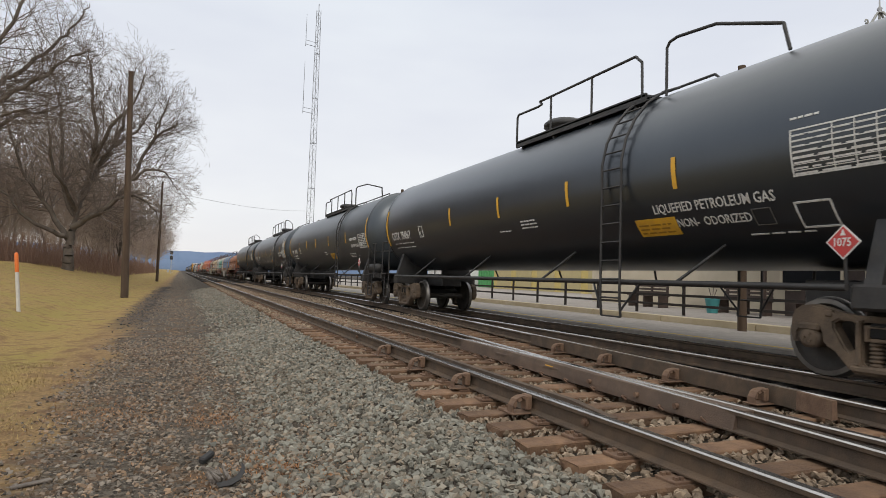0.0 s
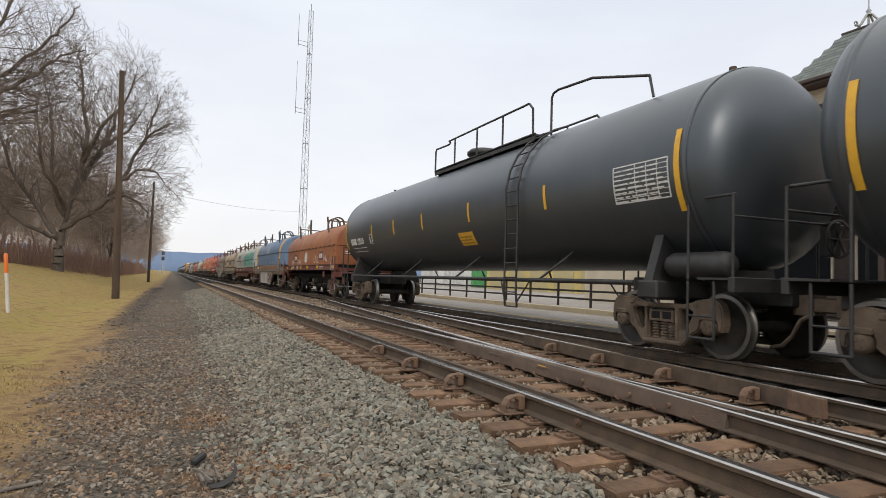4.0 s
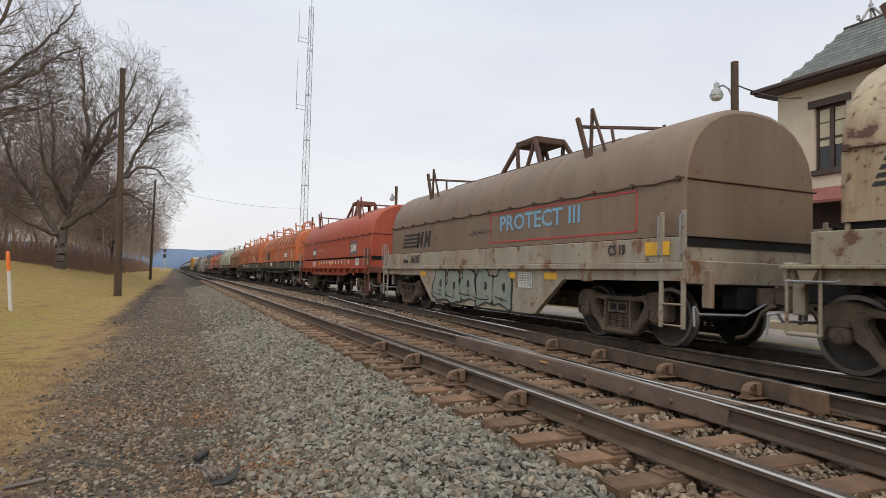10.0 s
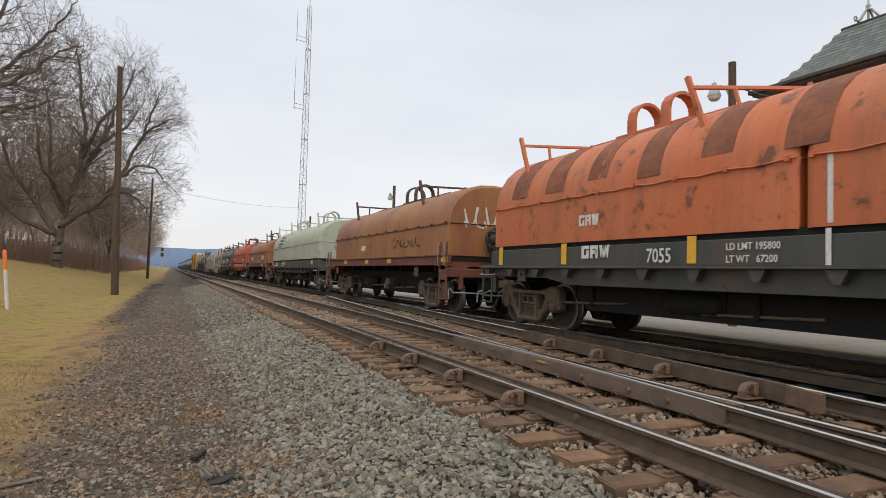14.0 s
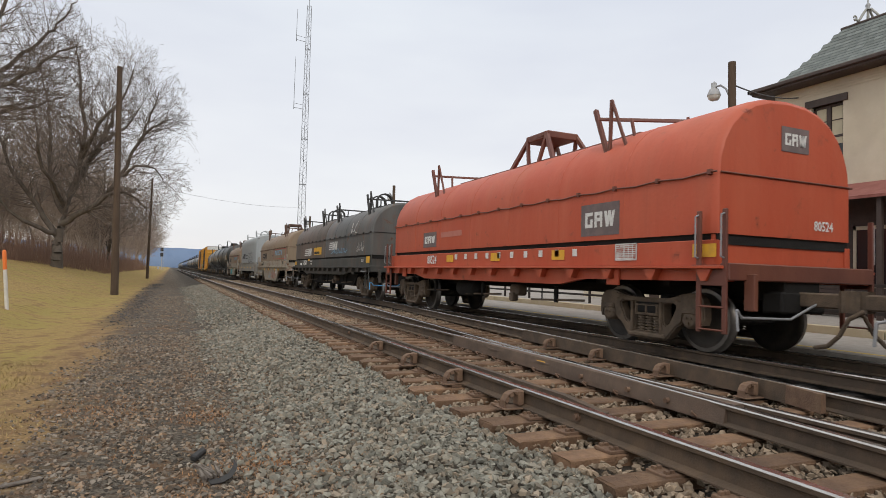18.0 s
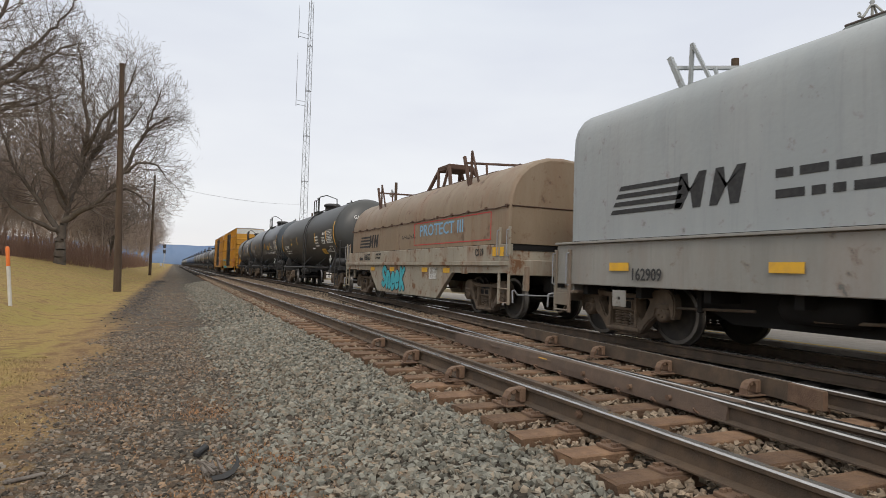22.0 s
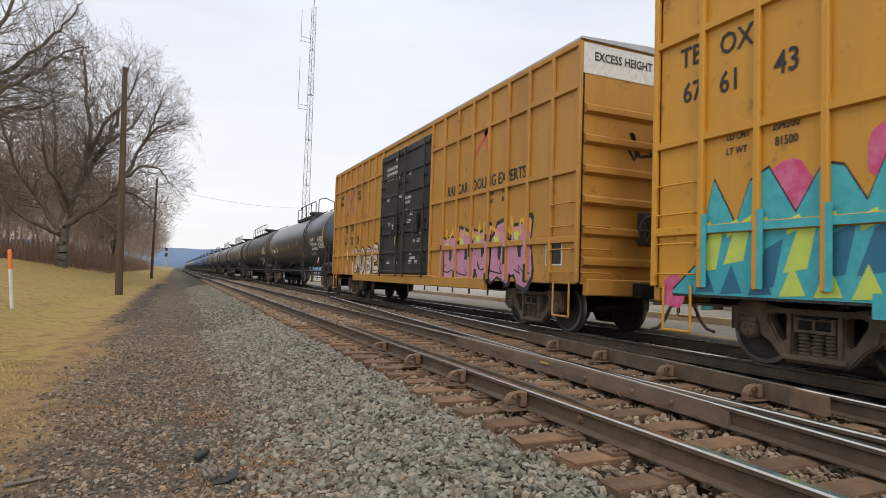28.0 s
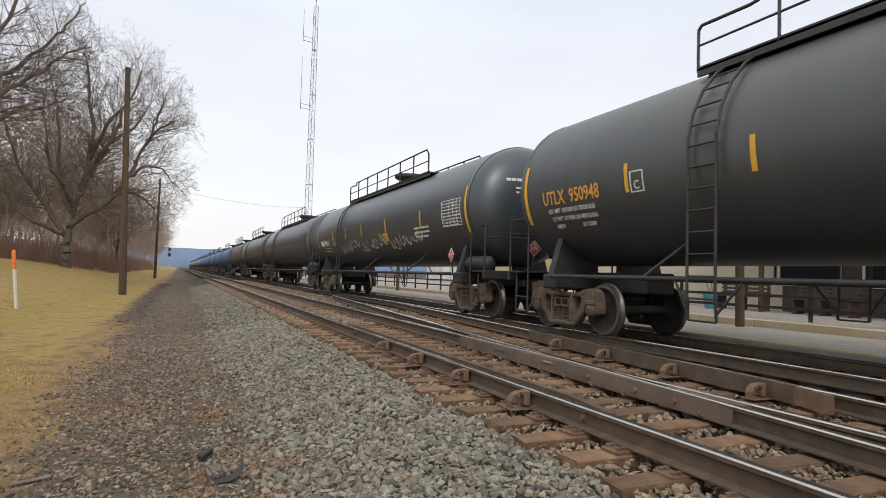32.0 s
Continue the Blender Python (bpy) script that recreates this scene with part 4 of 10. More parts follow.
def tree(seed, x, y, z, height, r, label, last=5, spread=0.75, L=None, kids=(2, 2), twig=0.011, lean=(0, 0), boughs=(), shrink=(1.0, 1.0, 1.0), within=None, thick=0.75):
    """A bare tree, grown at random or round given boughs. within: centre x and z, half width and half height of its crown."""
    t = tagged(new("tree"), label, "tree")
    t.location = (x, y, z)
    rnd = random.Random(seed + 500)
    ps = []
    if not boughs:
        ps = limbs(seed, (0, 0, -0.3), (lean[0], lean[1], 1), r, L or height * 0.5, 0, last, spread, kids=kids)
    for r0, pts in boughs:
        pts = [Vector((p[0] * shrink[0] - (0.4 if p[0] < 0 else 0.0), p[1], p[2] * shrink[1])) for p in pts]
        r0 *= shrink[2]
        way = [p for p in pts[:1]]
        for i in range(len(pts) - 1):
            before, after = pts[max(0, i - 1)], pts[min(len(pts) - 1, i + 2)]
            for k in range(1, 5):
                u = k / 4
                h = pts[i] * (1 - u) + pts[i + 1] * u + ((pts[i + 1] - before) * u * (1 - u) ** 2 - (after - pts[i]) * u * u * (1 - u)) * 0.4 + Vector((rnd.gauss(0, 0.07), rnd.gauss(0, 0.07), rnd.gauss(0, 0.05)))
                way.append(h)
        n = len(way) - 1
        for i in range(n):
            u0, u1 = i / n, (i + 1) / n
            ra, rb = r0 * (1 - 0.85 * u0), r0 * (1 - 0.85 * u1)
            ps.append((way[i], way[i + 1], ra, rb, 0 if ra > 0.09 else 1))
            if way[i + 1].z < 4.5 or u1 < 0.18:
                continue
            d = (way[i + 1] - way[i]).normalized()
            for _ in range(4 if rnd.random() < thick else 3):
                side = d.orthogonal().normalized()
                side.rotate(Matrix.Rotation(rnd.uniform(0, 6.283), 3, d))
                e = (d * rnd.uniform(0.45, 0.9) + side * rnd.uniform(0.6, 1.1)).normalized()
                ps += limbs(rnd.randrange(10 ** 6), way[i + 1], e, max(0.012, rb * 0.34), rnd.uniform(2.1, 3.6) * (1.1 - 0.35 * u1), 2, 4, 0.72, 0.04)
    ps = [(a, b, max(p, twig), max(q, twig * 0.8), l) for a, b, p, q, l in ps]
    if within:
        cx, cz, a, b = within
        ps = [q for q in ps if q[4] <= 1 or q[1].x < cx and q[1].z < cz + b or ((q[1].x - cx) / a) ** 2 + ((q[1].z - cz) / b) ** 2 < 1 + 0.12 * math.sin(q[1].x * 5.1 + q[1].z * 3.3)]
    big = [q for q in ps if q[4] <= 1]
    fine = [q for q in ps if q[4] > 1]
    o = new("trunk", joined("trunk", tubes(big, 0.05), M["bark"]))
    o.parent = t
    o = new("crown", joined("crown", tubes(fine, 0.08), M["twig"]))
    o.parent = t
    tagged(o, "bare branches and fine twigs", kind="stuff")
    return len(ps)


tree(3, -9.0, 61.0, 0.6, 21, 0.62, "large bare spreading tree with a thick trunk at the wood's edge", twig=0.0095, shrink=(0.66, 0.90, 0.62), within=(2.5, 10.6, 8.0, 10.6), boughs=(
    (0.85, ((0, 0, -0.4), (0.15, 0, 1.5), (0.25, 0, 3.2), (0.5, 0.2, 5.0), (1.2, 0.4, 7.6))),
    (0.42, ((0.1, 0, 3.0), (-1.2, 0.6, 5.0), (-3.0, 1.0, 7.0), (-5.5, 1.2, 9.6), (-7.2, 1.0, 14.0), (-8.5, 0.5, 17.5))),
    (0.45, ((1.0, 0.3, 7.0), (2.2, 0.0, 10.5), (2.5, -0.4, 13.8), (1.6, -0.8, 18.6), (1.2, -1.0, 21.5))),
    (0.44, ((1.1, 0.4, 7.3), (2.6, 1.0, 10.3), (4.6, 1.4, 13.2), (5.8, 1.2, 17.0), (6.6, 0.8, 21.0))),
    (0.46, ((0.3, 0, 4.2), (2.4, -0.8, 5.4), (4.4, -1.4, 6.2), (7.0, -1.8, 9.0), (9.1, -2.0, 12.6), (10.4, -2.0, 15.4), (11.2, -1.8, 17.6))),
    (0.25, ((9.1, -2.0, 12.6), (10.8, -2.6, 14.0), (12.8, -2.6, 15.0))),
    (0.26, ((6.6, -1.7, 8.6), (8.8, -2.6, 10.0), (11.0, -3.0, 9.9), (12.8, -3.0, 8.4))),
    (0.24, ((4.0, -1.3, 6.1), (7.0, -2.8, 7.4), (9.4, -3.4, 6.8), (10.8, -3.6, 5.0))),
    (0.36, ((0.1, 0, 3.1), (-1.8, -0.8, 4.0), (-3.7, -1.2, 4.7), (-5.6, -1.6, 6.6), (-7.5, -1.8, 7.4))),
    (0.34, ((0.5, 0.2, 5.4), (-0.8, 0.6, 8.6), (-0.9, 1.0, 13.0), (-2.0, 1.2, 17.0), (-2.6, 1.2, 20.0))),
    (0.34, ((0.5, 0.3, 5.6), (1.2, 3.2, 8.6), (3.0, 5.4, 12.2), (4.4, 6.2, 16.6), (5.0, 6.4, 19.4))),
    (0.32, ((2.3, -0.1, 10.8), (4.4, -2.6, 13.6), (7.2, -3.4, 16.4), (8.4, -3.4, 19.6))),
    (0.30, ((0.6, 0.2, 6.0), (-0.6, -3.0, 9.0), (-1.4, -4.4, 13.0), (-1.2, -4.6, 16.4))),
    (0.30, ((4.4, 1.3, 12.8), (7.0, 2.6, 14.8), (9.0, 3.0, 17.8)))))
tree(8, -13.8, 40.0, 1.2, 22, 0.5, "large bare tree reaching over the lawn", twig=0.0085, thick=0.0, within=(3.2, 9.0, 6.3, 8.6), boughs=(
    (0.62, ((2.6, 0, -0.5), (2.7, 0, 2.0), (2.6, 0.2, 4.6), (2.9, 0.3, 7.0))),
    (0.16, ((2.6, 0.1, 4.8), (3.7, 0.2, 6.8), (5.0, 0.4, 8.1), (6.5, 0.5, 8.7), (7.9, 0.4, 9.5))),
    (0.18, ((2.8, 0.3, 6.4), (3.6, -0.4, 8.0), (5.0, -0.6, 9.2), (6.5, -0.8, 10.4), (7.7, -0.8, 11.6), (8.8, -0.8, 12.2))),
    (0.17, ((2.9, 0.3, 6.9), (3.7, 0.8, 9.4), (4.9, 1.2, 11.0), (6.3, 1.2, 12.6), (7.5, 1.2, 14.3), (8.0, 1.2, 15.6))),
    (0.16, ((2.9, 0.3, 7.0), (3.5, -0.8, 10.0), (4.9, -1.4, 12.8), (5.8, -1.6, 15.4), (6.2, -1.6, 17.0))),
    (0.14, ((2.8, 0.3, 6.8), (2.2, 0.6, 9.8), (2.6, 0.8, 13.0), (3.4, 0.8, 16.5))),
    (0.13, ((2.7, 0.2, 5.6), (4.0, -1.8, 7.2), (5.6, -2.8, 7.6), (7.0, -3.2, 8.2))),
    (0.14, ((2.6, 0.2, 6.0), (1.0, 0.4, 8.6), (-0.6, 0.6, 11.0), (-1.4, 0.6, 14.0)))))
tree(14, -19.0, 52.0, 1.6, 20, 0.45, "bare tree at the wood's edge", last=4, L=11.0, spread=0.8, twig=0.016, kids=(2, 3))
tree(21, -7.4, 88.0, 0.3, 11, 0.25, "slender bare tree behind the utility poles", last=4, L=6.5, spread=0.8, twig=0.018, kids=(2, 3))


def woods():
    """The bare wood behind the lawn, and the brush along its foot."""
    rnd = random.Random(9)
    kinds = []
    for k in range(6):
        ps = limbs(100 + k, (0, 0, -0.3), (rnd.uniform(-0.1, 0.1), rnd.uniform(-0.1, 0.1), 1), 0.16, 8.5, 0, 3, 0.6, 0.12, (2, 3))
        kinds.append(tubes([(a, b, max(p, 0.02), max(q, 0.017), l) for a, b, p, q, l in ps], 0.3))
    merged = []
    for c in kinds:
        by = {}
        for v, f in c:
            by.setdefault(f.shape[0], []).append((v, f))
        vs, fs, o = [], [], 0
        for v, f in c:
            vs.append(v)
            fs.append(f + o)
            o += len(v)
        merged.append((np.concatenate(vs), np.concatenate(fs)))
    chunks = []
    for i in range(150):
        y = 62 + 210 * rnd.random() ** 1.3
        x = -7.0 - 34 * rnd.random() - max(0, (80 - y)) * 0.25
        v, f = merged[rnd.randrange(6)]
        a, s = rnd.uniform(0, 6.28), rnd.uniform(0.65, 1.15)
        c_, s_ = math.cos(a), math.sin(a)
        p = np.stack([(v[:, 0] * c_ - v[:, 1] * s_) * s, (v[:, 0] * s_ + v[:, 1] * c_) * s, v[:, 2] * s], 1)
        chunks.append((p + np.array([x, y, ground_z(x, y) - 0.2]), f))
    tagged(new("woods", joined("woods", chunks, M["wood_twig"])), "dense bare brown winter woods behind the lawn", "woods", kind="stuff")
    ps = []
    for i in range(9000):
        y = 58 + 130 * rnd.random() ** 1.5
        x = -6.0 - 22 * rnd.random() ** 1.2 - max(0, 70 - y) * 0.45
        z = ground_z(x, y)
        a = Vector((x, y, z - 0.05))
        h = rnd.uniform(0.8, 2.6)
        b = a + Vector((rnd.gauss(0, 0.35), rnd.gauss(0, 0.35), h))
        ps.append((a, b, 0.022, 0.012, 0))
    tagged(new("brush", joined("brush", tubes(ps, 0.3), M["brush"])), "reddish brown brush at the foot of the woods", "brush", kind="stuff")


woods()


M["roof_metal"] = mat("galvanised_roof", (0.42, 0.43, 0.44), (0.30, 0.31, 0.32), 0.6, 2, 0.5, 0.3)

# ---- platform, fence and station on the far side ----
M["asphalt"] = mat("pale_worn_asphalt", (0.27, 0.245, 0.22), (0.34, 0.31, 0.28), 0.7, 6, 0.95, third=(0.15, 0.14, 0.13), bump=0.3)
M["yellow_line"] = mat("yellow_platform_line", (0.62, 0.42, 0.05), (0.50, 0.36, 0.09), 0.6, 4, 0.8)
M["kerb"] = mat("beige_concrete_kerb", (0.46, 0.385, 0.26), (0.52, 0.45, 0.33), 0.7, 2.5, 0.9, third=(0.30, 0.24, 0.16), bump=0.2, piece=0.08)
M["stucco"] = mat("cream_stucco", (0.56, 0.49, 0.37), (0.62, 0.55, 0.43), 0.7, 1.2, 0.9, third=(0.44, 0.38, 0.29), third_amount=0.4, bump=0.15)
M["brown_trim"] = mat("dark_brown_trim", (0.055, 0.038, 0.032), (0.085, 0.06, 0.05), 0.6, 4, 0.6)
M["slate"] = mat("green_grey_slate", (0.125, 0.145, 0.14), (0.17, 0.19, 0.18), 0.7, 6, 0.8, third=(0.09, 0.10, 0.10), bump=0.5, bump_scale=12, piece=0.2)
M["red_roof"] = mat("faded_red_roof", (0.23, 0.075, 0.06), (0.30, 0.12, 0.10), 0.6, 3, 0.8)
M["brick"] = mat("red_chimney_brick", (0.28, 0.085, 0.055), (0.22, 0.07, 0.05), 0.7, 12, 0.9, piece=0.2)
M["glass"] = mat("window_glass", (0.02, 0.022, 0.025), rough=0.06)
M["shade"] = mat("cream_roller_shade", (0.55, 0.50, 0.36), (0.48, 0.43, 0.30), 0.5, 3, 0.9)
M["fence"] = mat("black_brown_fence_paint", (0.020, 0.016, 0.014), (0.035, 0.026, 0.022), 0.6, 4, 0.7)


def platform():
    p = tagged(new("platform"), "low station platform with a yellow edge line and a raised concrete walk", "platform", kind="structure")
    part("edge_strip", Build().box(9.12, 12.15, -40, 130, -0.45, 0.05, 0.02), M["asphalt"], p)
    part("yellow_line", Build().box(9.24, 9.33, -40, 130, 0.05, 0.054), M["yellow_line"], p, "yellow safety line")
    n = 56
    mesh = Build().box(0, 0.22, 0, 2.98, -0.4, 0.215, 0.012).mesh("kerb_block", M["kerb"])
    for i in range(n):
        part("kerb_block", mesh, M["kerb"], p, at=(12.15, -38 + i * 3.0, 0))
    part("walk", Build().box(12.37, 17.4, -40, 130, -0.4, 0.205), M["asphalt"], p, "raised paved walk")
    part("forecourt", Build().box(17.4, 60, -40, 130, -0.4, 0.19), M["asphalt"], p, "paved yard behind the platform")


platform()


def fence():
    f = tagged(new("fence"), "dark brown pipe fence along the platform", "fence")
    post = Build().box(-0.035, 0.035, -0.035, 0.035, 0.2, 1.08, 0.006).mesh("post", M["fence"])
    for i in range(46):
        part("post", post, M["fence"], f, at=(13.0, -6 + i * 1.9, 0))
    for z in (0.49, 0.76, 1.05):
        part("rail", Build().box(12.94, 12.965, -6, 80, z - 0.035, z + 0.035, 0.004), M["fence"], f)


fence()


def lamp_post(y):
    p = tagged(new("lamp_post"), "wooden lamp post with a bell-shaped area light on a curved arm", "lamp post", "lamp posts on the platform")
    p.location = (11.75, y, 0.05)
    part("post", Build().rod((0, 0, -0.1), (-0.02, 0.05, 6.12), 0.10, 14, 0.085), M["pole"], p)
    part("arm", Build().path([(-0.05, 0.06, 5.25), (-0.1, 0.14, 5.5), (-0.12, 0.28, 5.62), (-0.12, 0.40, 5.62), (-0.12, 0.44, 5.58)], 0.022, 8), M["galv"], p, "curved steel arm")
    part("lamp_head", Build().lathe([(5.42, 0.155), (5.45, 0.15), (5.57, 0.105), (5.59, 0.065), (5.72, 0.065), (5.74, 0.03), (5.78, 0.0)], "z", (-0.12, 0.47, 0.0), 16), M["grey_metal"], p, "grey lamp head")
    part("lamp_bowl", Build().lathe([(5.43, 0.145), (5.36, 0.135), (5.31, 0.09), (5.30, 0.0)], "z", (-0.12, 0.47, 0.0), 16), M["lamp_glass"], p, "milky prismatic bowl")


for y_ in (10.0, 33.5, 57.0, 81.0):
    lamp_post(y_)
wire((11.73, 10.05, 5.65), (17.3, 12.4, 6.75), 0.12, "cable from the lamp post to the station")


def station():
    st = tagged(new("station_building"), "two-storey cream stucco station with a flared slate roof", "building")
    X, Y, ZB, ZT = 17.4, 13.26, 0.19, 7.05
    w0, w1, wz0, wz1 = 11.1, 12.05, 4.45, 6.35
    t = 0.35

    def wall(y0, y1, z0, z1, m=None):
        part("wall", Build().box(X, X + t, y0, y1, z0, z1), m or M["stucco"], st)

    ys = [13.26, w1, w0, 6.6, 5.65, 0.9, 0.0, -6.0]
    for a, b, opening in ((13.26, w1, 0), (w1, w0, 1), (w0, 6.6, 0), (6.6, 5.65, 1), (5.65, 0.9, 0), (0.9, 0.0, 1), (0.0, -6.0, 0)):
        if opening:
            wall(b, a, 3.9, wz0)
            wall(b, a, wz1, ZT)
            win = part("window", Build().box(X + 0.10, X + 0.16, b, b + 0.07, wz0, wz1).box(X + 0.10, X + 0.16, a - 0.07, a, wz0, wz1).box(X + 0.08, X + 0.16, (a + b) / 2 - 0.06, (a + b) / 2 + 0.06, wz0, wz1).box(X + 0.10, X + 0.16, b, a, wz1 - 0.07, wz1).box(X + 0.10, X + 0.16, b, a, wz0, wz0 + 0.08), M["brown_trim"], st, "brown double sash window")
            m_ = (a + b) / 2
            for u0, u1 in ((b + 0.07, m_ - 0.06), (m_ + 0.06, a - 0.07)):
                part("pane", Build().box(X + 0.135, X + 0.145, u0, u1, wz0 + 0.08, wz1 - 0.07), M["glass"], win)
                part("shade", Build().box(X + 0.122, X + 0.130, u0 + 0.02, u1 - 0.02, wz0 + 0.72, wz1 - 0.08), M["shade"], win, "drawn cream roller shade")
                part("sash_bar", Build().box(X + 0.105, X + 0.135, u0, u1, 5.36, 5.43), M["brown_trim"], win)
                part("sash_bar", Build().box(X + 0.11, X + 0.13, u0, u1, 5.86, 5.89), M["brown_trim"], win)
            part("lintel", Build().box(X - 0.05, X + 0.12, b - 0.14, a + 0.18, wz1, wz1 + 0.22, 0.01), M["brown_trim"], st, "dark brown lintel")
            part("sill", Build().box(X - 0.08, X + 0.12, b - 0.06, a + 0.06, wz0 - 0.16, wz0, 0.01), M["brown_trim"], st, "dark brown sill")
        else:
            wall(b, a, 3.9, ZT)
    for z in (6.72, 6.80, 6.88):
        part("band", Build().box(X - 0.02, X + 0.01, -6, 12.6, z, z + 0.03), M["stucco"], st)
    # ground floor: dark joinery with posts
    part("wall", Build().box(X + 0.02, X + t, -6, 13.26, ZB, 3.9), M["brown_trim"], st)
    for i in range(7):
        y = 12.4 - i * 2.6
        wn_ = part("window", Build().box(X - 0.03, X + 0.03, y - 1.0, y + 1.0, 1.0, 1.1).box(X - 0.03, X + 0.03, y - 1.0, y + 1.0, 2.6, 2.7).box(X - 0.03, X + 0.03, y - 1.0, y - 0.92, 1.0, 2.7).box(X - 0.03, X + 0.03, y + 0.92, y + 1.0, 1.0, 2.7), M["stucco"], st, "cream framed ground floor window")
        part("pane", Build().box(X - 0.005, X + 0.015, y - 0.92, y + 0.92, 1.1, 2.6), M["glass"], wn_)
    part("wall", Build().box(X + t, X + 8.65, 12.92, 13.26, ZB, ZT), M["stucco"], st)
    part("wall", Build().box(X + 8.65, X + 9, -5.99, 13.26, ZB, ZT), M["stucco"], st)
    part("wall", Build().box(X, X + 9, -6.3, -6.0, ZB, ZT), M["stucco"], st)
    part("pent_roof", Build().prism([(X, 3.92), (X - 1.5, 3.35), (X - 1.5, 3.27), (X, 3.6)], -6, 14.3, "xz"), M["red_roof"], st, "faded red pent roof over the porch")
    for i in range(6):
        part("porch_post", Build().box(X - 1.35, X - 1.23, 12.9 - i * 3.6, 13.02 - i * 3.6, 0.2, 3.32, 0.01), M["brown_trim"], st)
    # flared slate roof
    o = 0.45
    rings = [(-o, 7.22), (0.05, 7.46), (0.5, 7.92), (0.9, 8.42), (1.3, 8.98)]
    x0, x1, y0, y1 = X, X + 9.0, -6.2, Y
    v = []
    for d, z in rings:
        v += [(x0 + d, y0 + d, z), (x1 - d, y0 + d, z), (x1 - d, y1 - d, z), (x0 + d, y1 - d, z)]
    f = [(k * 4 + i, k * 4 + (i + 1) % 4, k * 4 + 4 + (i + 1) % 4, k * 4 + 4 + i) for k in range(len(rings) - 1) for i in range(4)]
    f.append((16, 17, 18, 19))
    roof = part("roof", Build().add(v, f), M["slate"], st, "flared green-grey slate roof")
    # rows of slates on the two slopes that face the track
    sl = Build().box(-0.012, 0.012, 0.0, 0.235, 0.0, 0.2).mesh("slate", M["slate"])
    for k in range(len(rings) - 1):
        (da, za), (db, zb) = rings[k], rings[k + 1]
        n = max(1, round(math.hypot(db - da, zb - za) / 0.17))
        ang = math.atan2(db - da, zb - za)
        for i in range(n):
            d, z = da + (db - da) * i / n, za + (zb - za) * i / n
            m = int((5.0) / 0.24)
            for j in range(m):
                y = y1 - d - 0.24 * (j + 1) + (0.12 if i % 2 else 0)
                if y + 0.24 > y1 - d:
                    continue
                part("slate", sl, M["slate"], roof, at=(x0 + d - 0.012, y, z), turn=Matrix.Rotation(ang + 0.05, 4, "Y"))
    part("eave", Build().box(x0 - o - 0.03, x1 + o, y0 - o, y1 + o + 0.03, 7.06, 7.20, 0.02), M["brown_trim"], st, "dark brown boxed eave")
    part("gutter", Build().box(x0 - o - 0.12, x0 - o - 0.02, y0 - o, y1 + o + 0.1, 7.14, 7.26, 0.02).box(x0 - o - 0.12, x1 + o, y1 + o + 0.02, y1 + o + 0.12, 7.14, 7.26, 0.02), M["brown_trim"], st)
    part("deck", Build().box(x0 + 1.26, x1 - 1.26, y0 + 1.26, y1 - 1.26, 8.96, 9.04, 0.02), M["brown_trim"], st)
    # scrolled cresting and finial
    cx, cy = x0 + 1.78, y1 - 1.78
    c = Build()
    pts = [(0.62, 0.06), (0.50, 0.05), (0.36, 0.14), (0.22, 0.32), (0.10, 0.48), (0.0, 0.52)]
    for sx, sy in ((1, 0), (-1, 0), (0, 1), (0, -1)):
        c.path([(cx + sx * a, cy + sy * a, 9.04 + b) for a, b in pts], 0.035, 6)
        c.path([(cx + sx * (0.62 + 0.07 * math.cos(q * 0.8)), cy + sy * (0.62 + 0.07 * math.cos(q * 0.8)), 9.14 + 0.07 * math.sin(q * 0.8)) for q in range(8)], 0.025, 6)
    c.rod((cx, cy, 9.0), (cx, cy, 9.62), 0.05, 8, 0.03)
    part("cresting", c, mat("verdigris_metal", (0.33, 0.33, 0.31), (0.25, 0.26, 0.25), 0.6, 6, 0.6), st, "scrolled metal cresting")
    part("finial", Build().lathe([(9.52, 0.10), (9.58, 0.04), (9.66, 0.08), (9.74, 0.025), (10.5, 0.012)], "z", (cx, cy, 0), 10), M["grey_metal"], st, "spiked finial")
    # lower wing beyond, with a brick chimney
    wing = tagged(new("station_wing"), "low station wing with a grey-green roof and brick chimney", "building")
    part("wall", Build().box(18.2, 25, 13.3, 24, 0.19, 3.9), M["stucco"], wing)
    part("roof", Build().prism([(17.4, 3.9), (17.4, 4.05), (20.6, 6.0), (24.8, 4.05), (24.8, 3.9)], 13.3, 16.6, "xz"), mat("grey_green_metal_roof", (0.16, 0.20, 0.19), (0.21, 0.25, 0.24), 0.6, 3, 0.6), wing, "grey-green metal roof")
    part("fascia", Build().box(17.3, 17.5, 13.3, 16.7, 3.6, 3.95, 0.02), M["red_roof"], wing)
    ch = part("chimney", Build().box(18.75, 19.35, 14.72, 15.28, 4.0, 5.75).box(18.68, 19.42, 14.65, 15.35, 5.75, 5.9), M["brick"], wing, "red brick chimney")
    bm_ = Build().box(0, 0.02, 0, 0.2, 0, 0.06).mesh("brick", M["brick"])
    for i in range(9):
        for j in range(3):
            part("brick", bm_, M["brick"], ch, at=(18.735, 14.73 + j * 0.19 - (0.05 if i % 2 and j else 0), 5.15 + i * 0.068))


station()


